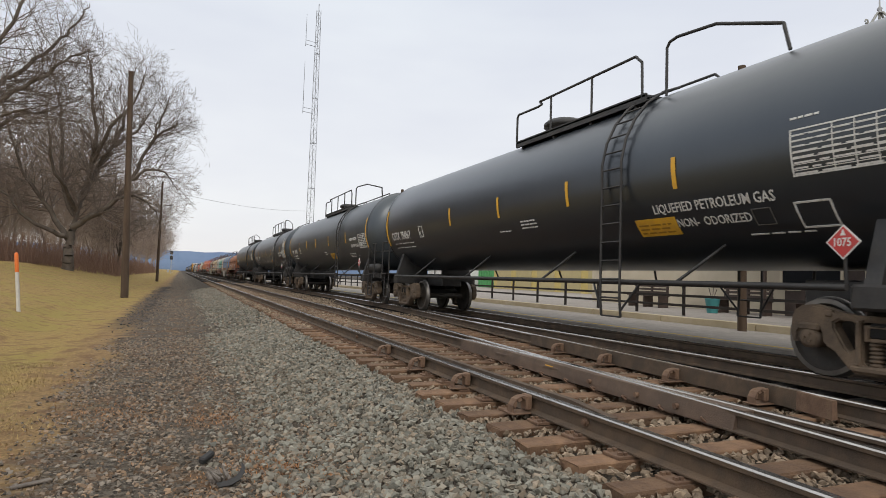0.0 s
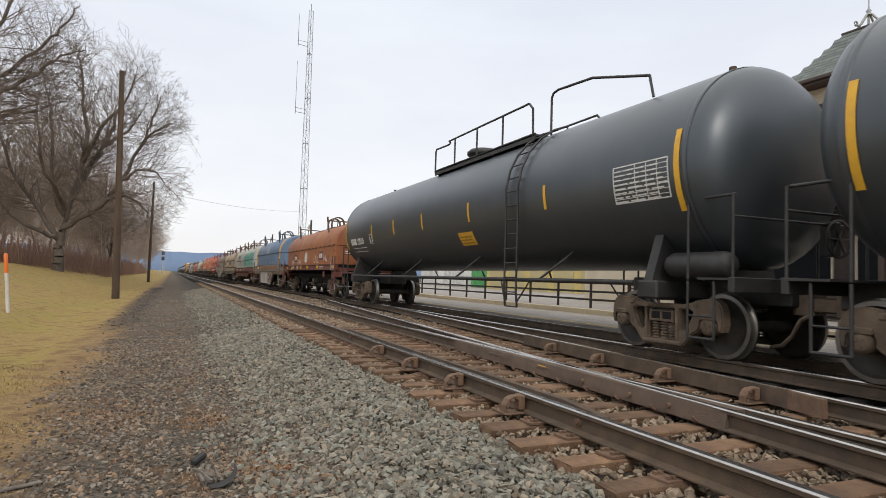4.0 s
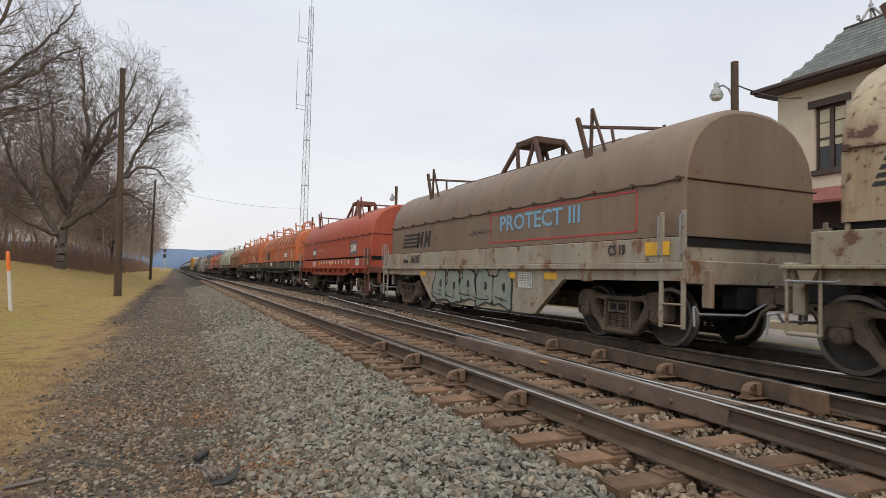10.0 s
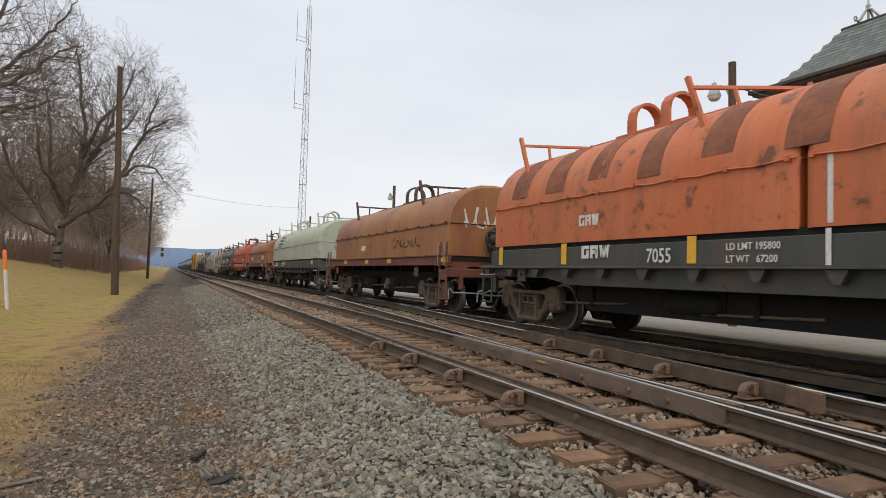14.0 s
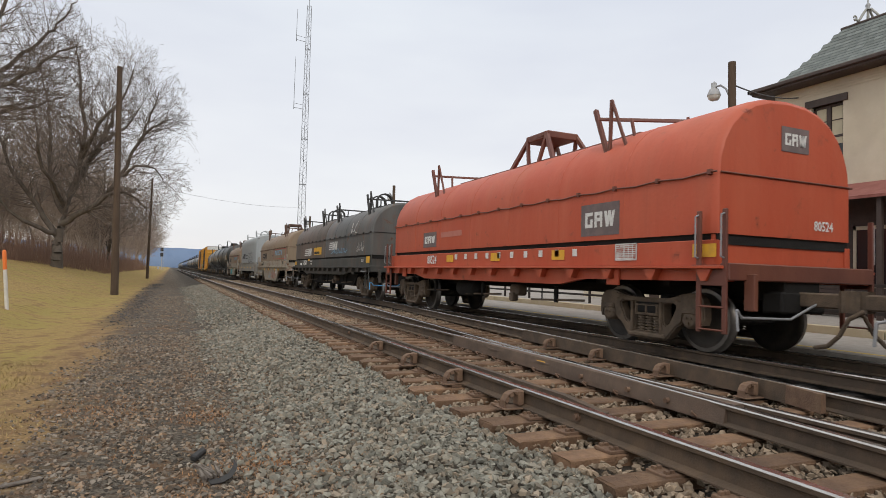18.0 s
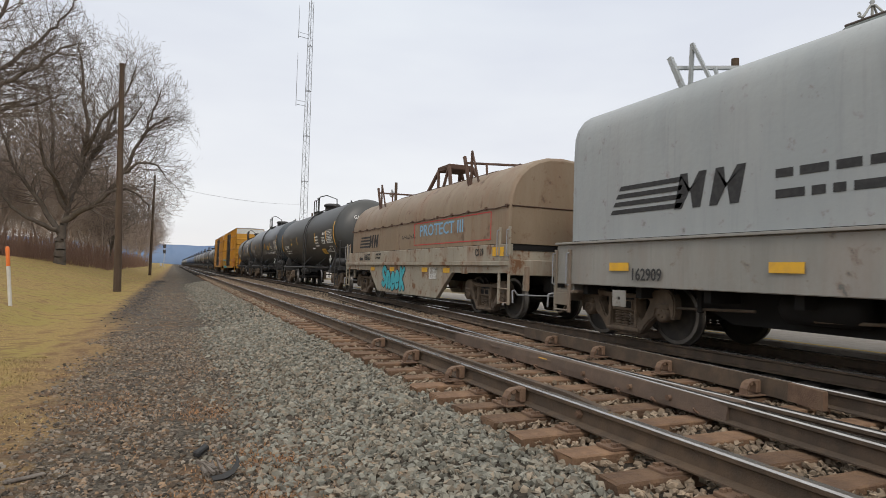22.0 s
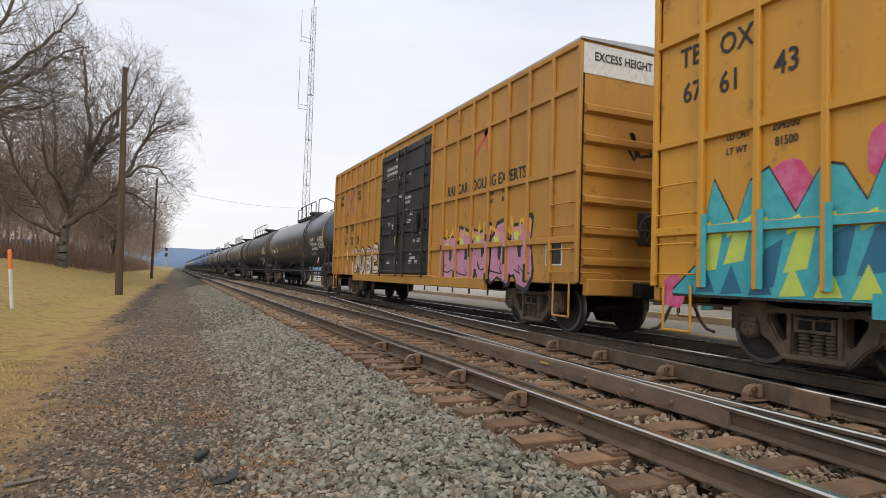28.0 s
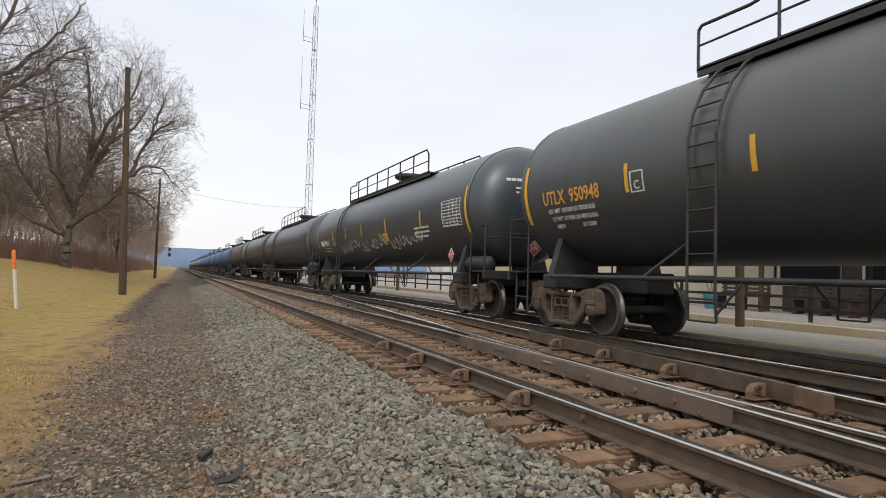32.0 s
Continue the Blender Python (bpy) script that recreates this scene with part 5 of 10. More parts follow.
def bench(y):
    b = tagged(new("bench"), "dark slatted platform bench", "bench", "benches on the platform")
    b.location = (16.4, y, 0.205)
    for k in (-0.8, 0.0, 0.8):
        part("leg", Build().box(-0.22, 0.22, k - 0.03, k + 0.03, 0, 0.42).box(0.16, 0.24, k - 0.03, k + 0.03, 0.4, 0.85), M["brown_trim"], b)
    for i in range(4):
        part("slat", Build().box(-0.24 + i * 0.12, -0.15 + i * 0.12, -0.9, 0.9, 0.42, 0.45), M["brown_trim"], b)
    for i in range(3):
        part("back_slat", Build().box(0.15, 0.18, -0.9, 0.9, 0.52 + i * 0.12, 0.60 + i * 0.12), M["brown_trim"], b)


for y_ in (18.2, 13.9, 11.2, 7.6):
    bench(y_)
pl = tagged(new("planter"), "teal tub with a bare stick plant on the platform", "planter")
pl.location = (15.6, 14.4, 0.205)
part("tub", Build().lathe([(0.0, 0.16), (0.42, 0.22), (0.46, 0.24), (0.46, 0.20), (0.38, 0.0)], "z", (0, 0, 0), 14), mat("teal_plastic", (0.05, 0.24, 0.25), (0.04, 0.19, 0.20), 0.5, 4, 0.5), pl)
part("stick_plant", Build().rod((0, 0, 0.38), (0.1, 0.05, 0.9), 0.012, 5).rod((0, 0, 0.38), (-0.12, 0.04, 0.8), 0.012, 5).rod((0, 0, 0.38), (0.02, -0.15, 0.75), 0.012, 5), M["twig"], pl, "bare stems")


def yard():
    """Buildings and containers across the yard, seen under the cars."""
    w = mat("yellow_cladding", (0.58, 0.46, 0.16), (0.64, 0.52, 0.22), 0.6, 2, 0.8)
    b = tagged(new("storage_shed"), "low pale yellow shed across the yard", "shed")
    part("wall", Build().box(30, 38, 36, 56, 0.19, 3.4), w, b)
    part("roof", Build().prism([(29.6, 3.4), (29.6, 3.55), (34, 4.6), (38.4, 3.55), (38.4, 3.4)], 35.6, 56.4, "xz"), M["roof_metal"], b)
    for i in range(5):
        d = part("door", Build().box(29.94, 30.0, 37.2 + i * 3.8, 40.0 + i * 3.8, 0.19, 2.8), mat("pale_door", (0.50, 0.42, 0.22), (0.44, 0.37, 0.2), 0.5, 3, 0.8) if i == 0 else bpy.data.materials["pale_door"], b)
    for y, c, l in ((62, "green_container_paint", "green steel container across the yard"), (70, "white_container_paint", "white steel container across the yard"), (78, "white_container_paint", "white steel container across the yard")):
        m = bpy.data.materials.get(c) or (mat(c, (0.10, 0.36, 0.13), (0.08, 0.30, 0.11), 0.5, 3, 0.6) if "green" in c else mat(c, (0.62, 0.62, 0.60), (0.5, 0.5, 0.48), 0.5, 3, 0.6))
        t = tagged(new("container"), l, "container", "containers in the yard")
        t.location = (34, y, 0.10)
        part("body", Build().box(-1.3, 1.3, -3.0, 3.0, 0.1, 2.6, 0.03), m, t)
        for i in range(14):
            part("corrugation", Build().box(-1.36, -1.30, -2.8 + i * 0.42, -2.6 + i * 0.42, 0.2, 2.5), m, t)


yard()


# ---- the train ----
SPEED, LINE = 14.1, 8.0
CARS = []          # (thing, place along the train, wheelsets)
WHEEL = 0.465


def wheelset_mesh():
    b = Build()
    for s in (-1, 1):
        prof = [(0.62, 0.09), (0.66, 0.14), (0.685, 0.26), (0.69, 0.385), (0.672, 0.41), (0.672, WHEEL + 0.026), (0.70, WHEEL + 0.026), (0.712, WHEEL + 0.003), (0.805, WHEEL - 0.004), (0.808, 0.405), (0.78, 0.385), (0.755, 0.36), (0.75, 0.24), (0.775, 0.15), (0.79, 0.10), (0.80, 0.085), (1.06, 0.085), (1.06, 0.0)]
        k = [i for i in range(len(prof) - 1)]
        b.lathe([(s * a, r) for a, r in prof[:7]], "x", n=36, slot=0)
        b.lathe([(s * a, r) for a, r in prof[6:9]], "x", n=36, slot=1)
        b.lathe([(s * a, r) for a, r in prof[8:10]], "x", n=36, slot=1)
        b.lathe([(s * a, r) for a, r in prof[9:]], "x", n=36, slot=0)
        b.lathe([(s * 1.02, 0.11), (s * 1.10, 0.11), (s * 1.115, 0.085), (s * 1.115, 0.0)], "x", n=14, slot=2)
        for i in range(3):
            t = i * 2.094
            b.rod((s * 1.11, 0.05 * math.cos(t), 0.05 * math.sin(t)), (s * 1.135, 0.05 * math.cos(t), 0.05 * math.sin(t)), 0.018, 6, slot=2)
    b.rod((-0.65, 0, 0), (0.65, 0, 0), 0.085, 12)
    return b.mesh("wheelset", M["wheel"], M["tread"], M["truck"])


def plate_with_holes(outline, holes, x0, x1, chamfer):
    """A casting in the yz plane: an outline with holes, given depth and soft edges."""
    bm = bmesh.new()
    edges = []
    for loop in (outline, *holes):
        vs = [bm.verts.new((x0, a, b)) for a, b in loop]
        edges += [bm.edges.new((vs[i], vs[(i + 1) % len(vs)])) for i in range(len(vs))]
    faces = [f for f in bmesh.ops.triangle_fill(bm, edges=edges, use_beauty=True)["geom"] if isinstance(f, bmesh.types.BMFace)]
    up = bmesh.ops.extrude_face_region(bm, geom=faces)["geom"]
    bmesh.ops.translate(bm, verts=[v for v in up if isinstance(v, bmesh.types.BMVert)], vec=(x1 - x0, 0, 0))
    bmesh.ops.recalc_face_normals(bm, faces=bm.faces[:])
    rim = [e for e in bm.edges if len(e.link_faces) == 2 and e.calc_face_angle(0) > 1.2 and abs(e.verts[0].co.x - e.verts[1].co.x) < 1e-4]
    bmesh.ops.bevel(bm, geom=rim, offset=chamfer, segments=2, affect="EDGES", clamp_overlap=True)
    bm.verts.index_update()
    b = Build().add([v.co[:] for v in bm.verts], [[v.index for v in f.verts] for f in bm.faces])
    bm.free()
    return b


def side_frame_mesh():
    half = [(0.0, 0.755), (0.40, 0.755), (0.56, 0.785), (0.72, 0.835), (0.86, 0.855), (1.00, 0.84), (1.09, 0.78), (1.13, 0.68), (1.14, 0.50), (1.11, 0.40), (1.05, 0.40), (1.035, 0.52), (0.99, 0.585), (0.79, 0.585), (0.745, 0.52), (0.735, 0.42), (0.68, 0.37), (0.60, 0.33), (0.45, 0.16), (0.37, 0.11), (0.0, 0.11)]
    outline = half + [(-a, b) for a, b in half[-2:0:-1]]
    window = [(0.355, 0.66), (0.40, 0.685), (0.54, 0.69), (0.60, 0.655), (0.595, 0.60), (0.46, 0.37), (0.415, 0.345), (0.37, 0.38), (0.35, 0.46)]
    middle = [(-0.26, 0.685), (0.26, 0.685), (0.28, 0.66), (0.28, 0.24), (0.25, 0.215), (-0.25, 0.215), (-0.28, 0.24), (-0.28, 0.66)]
    b = plate_with_holes(outline, [window, [(-a, c) for a, c in reversed(window)], middle], -0.085, 0.085, 0.022)
    for s in (-1, 1):
        b.box(-0.12, 0.12, s * 0.89 - 0.13, s * 0.89 + 0.13, 0.545, 0.635, 0.02)      # bearing adapter
        b.lathe([(-0.10, 0.0), (-0.10, 0.125), (0.10, 0.125), (0.12, 0.10), (0.12, 0.0)], "x", (0, s * 0.89, WHEEL), 18)
        b.box(-0.115, 0.115, s * 0.315 - 0.028, s * 0.315 + 0.028, 0.20, 0.70, 0.012)    # column
        b.box(-0.10, 0.10, s * 0.66 - 0.05, s * 0.66 + 0.05, 0.72, 0.80, 0.015)
    b.box(-0.12, 0.12, -0.40, 0.40, 0.13, 0.205, 0.02)                                # spring seat
    return b.mesh("side_frame", M["truck"])


def bolster_end_mesh():
    """The bolster's end over the springs, with its two cored pockets."""
    b = plate_with_holes([(-0.255, 0.475), (0.255, 0.475), (0.255, 0.655), (-0.255, 0.655)], [[(-0.20, 0.515), (-0.03, 0.515), (-0.03, 0.615), (-0.20, 0.615)], [(0.03, 0.515), (0.20, 0.515), (0.20, 0.615), (0.03, 0.615)]], -0.10, 0.10, 0.012)
    return b.mesh("bolster_end", M["truck"])


def spring_mesh():
    b = Build()
    for y in (-0.17, 0.0, 0.17):
        prof = [(0.20, 0.0)]
        for i in range(6):
            z = 0.225 + i * 0.044
            prof += [(z - 0.020, 0.046), (z - 0.008, 0.078), (z + 0.008, 0.078), (z + 0.020, 0.046)]
        prof.append((0.475, 0.0))
        b.lathe(prof, "z", (0, y, 0), 10)
    return b.mesh("spring_nest", M["truck"])


def bolster_mesh():
    b = Build()
    b.box(-1.09, 1.09, -0.22, 0.22, 0.50, 0.68, 0.03)
    b.box(-0.35, 0.35, -0.26, 0.26, 0.66, 0.80, 0.03)
    for s in (-1, 1):
        b.box(s * 0.55 - 0.16, s * 0.55 + 0.16, -0.10, 0.10, 0.68, 0.80, 0.01)
        for q in (-1, 1):
            b.box(s * 0.75 - 0.06, s * 0.75 + 0.06, q * 0.40 - 0.03, q * 0.40 + 0.03, 0.40, 0.66, 0.01)   # brake heads
        b.rod((-0.8, s * 0.40, 0.42), (0.8, s * 0.40, 0.42), 0.035, 6)
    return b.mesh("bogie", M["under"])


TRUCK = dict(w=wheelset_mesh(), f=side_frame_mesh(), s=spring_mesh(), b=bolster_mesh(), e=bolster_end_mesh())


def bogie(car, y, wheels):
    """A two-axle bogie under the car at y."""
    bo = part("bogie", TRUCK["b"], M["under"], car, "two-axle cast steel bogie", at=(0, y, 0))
    for s in (-1, 1):
        part("side_frame", TRUCK["f"], M["truck"], bo, "cast steel side frame", at=(s * 1.0, 0, 0))
        part("spring_nest", TRUCK["s"], M["truck"], bo, "coil springs", at=(s * 1.0, 0, 0))
        part("bolster_end", TRUCK["e"], M["truck"], bo, at=(s * 1.0, 0, 0))
    for s in (-1, 1):
        wheels.append((part("wheelset", TRUCK["w"], [M["wheel"], M["tread"], M["truck"]], bo, "steel wheels on an axle", at=(0, s * 0.89, WHEEL)), s * 0.89))


def coupler_mesh():
    b = Build()
    b.box(-0.09, 0.09, -0.55, 0.12, 0.72, 0.92, 0.02)
    b.prism([(-0.14, 0.10), (0.16, 0.10), (0.19, 0.26), (0.08, 0.40), (0.02, 0.40), (0.06, 0.24), (-0.08, 0.22), (-0.15, 0.36), (-0.19, 0.30)], 0.68, 0.96, "xy")
    b.path([(-0.38, -0.1, 0.72), (-0.42, 0.06, 0.62), (-0.42, 0.18, 0.40), (-0.40, 0.34, 0.26), (-0.38, 0.52, 0.22)], 0.028, 8)
    return b.mesh("coupler", M["truck"])


COUPLER = coupler_mesh()


def couplers(car, y):
    part("coupler", COUPLER, M["truck"], car, "knuckle coupler with an air hose", at=(0, y, 0))
    part("coupler", COUPLER, M["truck"], car, "knuckle coupler with an air hose", at=(0, -y, 0), turn=Matrix.Rotation(math.pi, 4, "Z"))


TEXTS = {}


def text_mesh(words, size, squeeze=1.0, bold=0.012):
    """Lettering as a flat mesh, in the built-in font, that reads along +x."""
    key = (words, size, squeeze, bold)
    if key not in TEXTS:
        c = bpy.data.curves.new("lettering", "FONT")
        c.body, c.size, c.extrude, c.resolution_u = words, size, 0.002, 2
        c.offset = size * bold
        o = bpy.data.objects.new("lettering", c)
        me = bpy.data.meshes.new_from_object(o)
        bpy.data.objects.remove(o)
        me.name = "lettering"
        if squeeze != 1.0:
            me.transform(Matrix.Diagonal((squeeze, 1, 1, 1)))
        TEXTS[key] = me
    return TEXTS[key]


# a frame that stands on the side that faces the road: reads along -y, up along z
FACE = Matrix(((0, 0, -1, 0), (-1, 0, 0, 0), (0, 1, 0, 0), (0, 0, 0, 1)))
END = Matrix(((1, 0, 0, 0), (0, 0, -1, 0), (0, 1, 0, 0), (0, 0, 0, 1)))


def on_tank(car, bd, R, zc, name, material, label=""):
    """Wraps a flat piece, drawn in (along -y, up) with its depth, onto the tank's near side at radius R."""
    v = []
    for u, h, d in bd.v:
        a = (h - zc) / R
        v.append((-(R + d) * math.cos(a), -u, zc + (R + d) * math.sin(a)))
    bd.v = v
    return part(name, bd, material, car, label)


def bars(rows, w, h, gap=0.45, seed=0, fill=0.85):
    """Unreadable small print as plain bars, in (u, h) with u to the right."""
    rnd = random.Random(seed)
    b = Build()
    step = h / rows
    for i in range(rows):
        u = 0.0
        while u < w * fill:
            k = rnd.uniform(0.08, 0.3) * w
            k = min(k, w - u)
            b.box(u, u + k, h - (i + 1) * step, h - (i + 1) * step + step * (1 - gap), 0.0, 0.005)
            u += k + 0.05 * w
    return b


def ring_piece(u0, u1, h0, h1, n=6):
    """A patch that can be wrapped on the tank: fine in height."""
    v, f = [], [(3, 2, 1, 0), (4 * n, 4 * n + 1, 4 * n + 2, 4 * n + 3)]
    for i in range(n + 1):
        h = h0 + (h1 - h0) * i / n
        v += [(u0, h, 0.004), (u1, h, 0.004), (u1, h, 0.01), (u0, h, 0.01)]
    for i in range(n):
        for j in range(4):
            k = (j + 1) % 4
            f.append((4 * i + j, 4 * i + k, 4 * i + 4 + k, 4 * i + 4 + j))
    return Build().add(v, f)


def end_rails(car, y, material, tall=1.05):
    """The handrails and steps across a tank car's end."""
    s = 1 if y > 0 else -1
    b = Build()
    x = 1.38
    for q in (-1, 1):
        b.path([(q * x, y - s * 0.75, 1.12), (q * x, y - s * 0.75, 1.12 + tall), (q * (x - 0.06), y - s * 0.62, 1.2 + tall), (q * (x - 0.06), y, 1.2 + tall)], 0.022, 6)
        b.path([(q * x, y - s * 0.75, 1.1), (q * x, y - s * 0.75, 0.32), (q * x, y - s * 0.3, 0.32), (q * x, y - s * 0.3, 1.1)], 0.022, 6)
        b.path([(q * x, y - s * 0.75, 0.62), (q * x, y - s * 0.3, 0.62)], 0.016, 6)
        b.path([(q * x, y, 1.1), (q * x, y, 1.2 + tall)], 0.022, 6)
    b.path([(-x, y, 1.2 + tall * 0.72), (x, y, 1.2 + tall * 0.72)], 0.018, 6)
    return part("end_handrail", b, material, car, "painted steel handrails and steps")


def tank_car(tc, s, shell, label, R=1.53, zc=2.82, over=2.0, style="gas", ladder_at=-4.5, gear=None, marks=(), rails=(1.2, -4.2), loop=(-4.9, -7.6), man=-0.1, strips=(-5.6, -2.3, 0.7, 3.15, 5.5), detail=True, head=0.62):
    """A railway tank car: tc is the distance of its bogies' centres, s its centre's place along the train."""
    car = tagged(new("tank_car"), label, "tank car", "railway cars of the train")
    gear = gear or M["black_gear"]
    wheels = []
    half = tc / 2 + over
    L = half - 0.55          # half length of the tank over its heads
    seam = L - head
    prof = [(-L, 0.001)]
    for i in range(1, 9):
        a = math.pi / 2 * i / 8
        prof.append((-seam - head * math.cos(a), R * math.sin(a) ** 0.75))
    prof += [(y * seam, R) for y in (-0.66, -0.33, 0.0, 0.33, 0.66)]
    for i in range(8, 0, -1):
        a = math.pi / 2 * i / 8
        prof.append((seam + head * math.cos(a), R * math.sin(a) ** 0.75))
    prof.append((L, 0.001))
    part("tank", Build().lathe(prof, "y", (0, 0, zc), 48), shell, car, "cylindrical steel shell with domed heads")
    # weld bands round the shell
    for y in ((-seam, seam)):
        part("band", Build().lathe([(y - 0.05, R), (y - 0.045, R + 0.007), (y + 0.045, R + 0.007), (y + 0.05, R)], "y", (0, 0, zc), 48), shell, car)
    # stub sills, bolsters and saddles at both ends
    for q in (-1, 1):
        y = q * tc / 2
        b = Build()
        b.box(-0.33, 0.33, min(q * (half - 0.4), y - q * 1.5), max(q * (half - 0.4), y - q * 1.5), 0.78, 1.16, 0.02)
        b.box(-1.40, 1.40, y - 0.22, y + 0.22, 0.82, 1.10, 0.03)
        b.box(-1.42, 1.42, q * (half - 0.45) - 0.05, q * (half - 0.45) + 0.05, 0.96, 1.16, 0.01)
        b.box(-1.42, 1.42, min(q * (half - 1.0), q * (half - 0.42)), max(q * (half - 1.0), q * (half - 0.42)), 1.12, 1.15)
        part("stub_sill", b, gear, car, "steel end sill and platform")
        for k in (-1, 1):
            g = Build().prism([(k * 1.38, 1.05), (k * 0.3, 1.05), (k * 0.3, zc - R * 0.985), (k * 0.8, zc - math.sqrt(R * R - 0.66)), (k * 1.06, zc - math.sqrt(R * R - 1.15)), (k * 1.14, zc - math.sqrt(R * R - 1.32))], y - 0.09, y + 0.09, "xz")
            part("saddle", g, gear, car)
        end_rails(car, q * (half - 0.45), gear)
    part("running_rail", Build().path([(-1.47, -tc / 2 + 0.2, 1.06), (-1.47, tc / 2 - 0.2, 1.06)], 0.04, 8), gear, car, "long side rail pipe")
    part("running_rail", Build().path([(1.47, -tc / 2 + 0.2, 1.06), (1.47, tc / 2 - 0.2, 1.06)], 0.04, 8), gear, car, "long side rail pipe")
    if detail:
        n = 4 if style == "gas" else 3
        for i in range(n):
            y = -tc / 2 + tc * (i + 0.75) / (n + 0.3)
            for k in (-1, 1):
                z = 1.62
                x = math.sqrt(max(0, R * R - (z - zc) ** 2))
                part("rail_strut", Build().rod((k * 1.47, y, 1.06), (k * x, y - 0.42, z), 0.025, 6), gear, car)
    # ladder over the near side
    for k in (-1, 1):
        y0, y1 = ladder_at - 0.24, ladder_at + 0.24
        arc = [(k * 1.56, 0.50)] + [(k * (R + 0.06), z) for z in (0.8, 1.3, 1.8, 2.3)]
        for i in range(7):
            a = radians(-8 + 14 * i)
            arc.append((k * (R + 0.08) * math.cos(a), zc + (R + 0.08) * math.sin(a)))
        arc = [p for p in arc if p[1] <= zc + R + 0.1]
        ld = part("ladder", Build().path([(x, y0, z) for x, z in arc], 0.024, 6), gear, car, "steel side ladder")
        part("stringer", Build().path([(x, y1, z) for x, z in arc], 0.024, 6), gear, ld)
        pts = []
        for (xa, za), (xb, zb) in zip(arc, arc[1:]):
            m = max(1, round(math.hypot(xb - xa, zb - za) / 0.11))
            pts += [(xa + (xb - xa) * i / m, za + (zb - za) * i / m) for i in range(m)]
        for x, z in pts[::3]:
            part("rung", Build().rod((x, y0, z), (x, y1, z), 0.015, 6), gear, ld)
        for yy, d in ((y0, -0.35), (y1, 0.35)):
            part("ladder_brace", Build().rod((k * 1.47, yy + d, 1.06), (k * 1.57, yy, 0.6), 0.02), gear, ld)
    # walkway, railings and manway on top
    zt = zc + R
    ra, rb = rails
    lo, hi = min(rb, loop[1] if loop else rb), ra
    zw = zt - 0.16
    for k in (-1, 1):
        part("walkway", Build().box(k * 0.70 - 0.25, k * 0.70 + 0.25, rb - 0.1, ra, zw, zw + 0.05, 0.008).box(k * 0.93 - 0.02, k * 0.93 + 0.02, rb - 0.1, ra, zw - 0.08, zw + 0.07), gear, car, "steel top walkway")
    for y in np.linspace(rb + 0.2, ra - 0.2, 4):
        part("walkway_bracket", Build().box(-0.9, 0.9, y - 0.03, y + 0.03, zw - 0.22, zw), gear, car)
    for k in (-1, 1):
        n = max(3, round((ra - rb) / 1.35) + 1)
        posts = np.linspace(rb, ra, n)
        x = k * 0.93
        zr = zw + 0.78
        r = Build().path([(x, rb, zw), (x, rb + 0.02, zr - 0.15), (x, rb + 0.18, zr), (x, ra - 0.95, zr), (x, ra - 1.05, zr - 0.08), (x, ra - 0.9, zr - 0.1), (x, ra - 0.06, zr - 0.08), (x, ra, zr - 0.14), (x, ra, zw)], 0.026, 6)
        rl = part("railing", r, gear, car, "black pipe railing")
        for y in posts[1:-1]:
            part("railing_post", Build().rod((x, y, zw), (x, y, zr if y < ra - 1.0 else zr - 0.08), 0.024, 6), gear, rl)
        if style == "cap":
            part("railing_bar", Build().rod((x, rb, zw + 0.4), (x, ra, zw + 0.4), 0.018, 6), gear, rl)
        if loop and k < 0:
            la, lb = loop
            part("grab_loop", Build().path([(x, la, zw - 0.1), (x, la, zw + 0.68), (x, la - 0.06, zw + 0.76), (x * 0.98, la - 0.2, zw + 0.80), (x * 0.9, la - (la - lb) * 0.45, zw + 0.76), (x * 0.75, lb + 0.1, zw + 0.42), (x * 0.75, lb, zt - 0.14)], 0.026, 6), gear, car, "bent pipe hand loop")
    my = man
    part("manway", Build().lathe([(zt - 0.1, 0.40), (zt + 0.22, 0.40), (zt + 0.24, 0.47), (zt + 0.32, 0.47), (zt + 0.40, 0.38), (zt + 0.42, 0.0)] if style != "cap" else [(zt - 0.1, 0.26), (zt + 0.18, 0.28), (zt + 0.30, 0.55), (zt + 0.34, 0.58), (zt + 0.44, 0.58), (zt + 0.46, 0.0)], "z", (0, my, 0), 20), gear, car, "round valve housing with a lid")
    part("relief_valve", Build().lathe([(zt - 0.1, 0.1), (zt + 0.16, 0.1), (zt + 0.18, 0.14), (zt + 0.25, 0.12), (zt + 0.26, 0.0)], "z", (0, my - 0.95, 0), 12), gear, car)
    # brake gear at the leading end
    part("brake_cylinder", Build().lathe([(-0.55, 0.0), (-0.54, 0.15), (-0.45, 0.19), (0.45, 0.19), (0.54, 0.15), (0.55, 0.0)], "y", (-1.1, -half + 1.25, 1.33), 16), gear, car, "air brake cylinder")
    b = Build()
    b.lathe([(-0.012, 0.25), (0.012, 0.25), (0.012, 0.28), (-0.012, 0.28), (-0.012, 0.25)], "y", (0.55, -half + 0.33, 1.75), 24)
    for i in range(3):
        t = i * math.pi / 3
        b.rod((0.55 + 0.26 * math.cos(t), -half + 0.33, 1.75 + 0.26 * math.sin(t)), (0.55 - 0.26 * math.cos(t), -half + 0.33, 1.75 - 0.26 * math.sin(t)), 0.012, 6)
    b.box(0.45, 0.65, -half + 0.36, -half + 0.55, 1.5, 2.0, 0.02)
    part("hand_brake", b, gear, car, "hand brake wheel and gearbox")
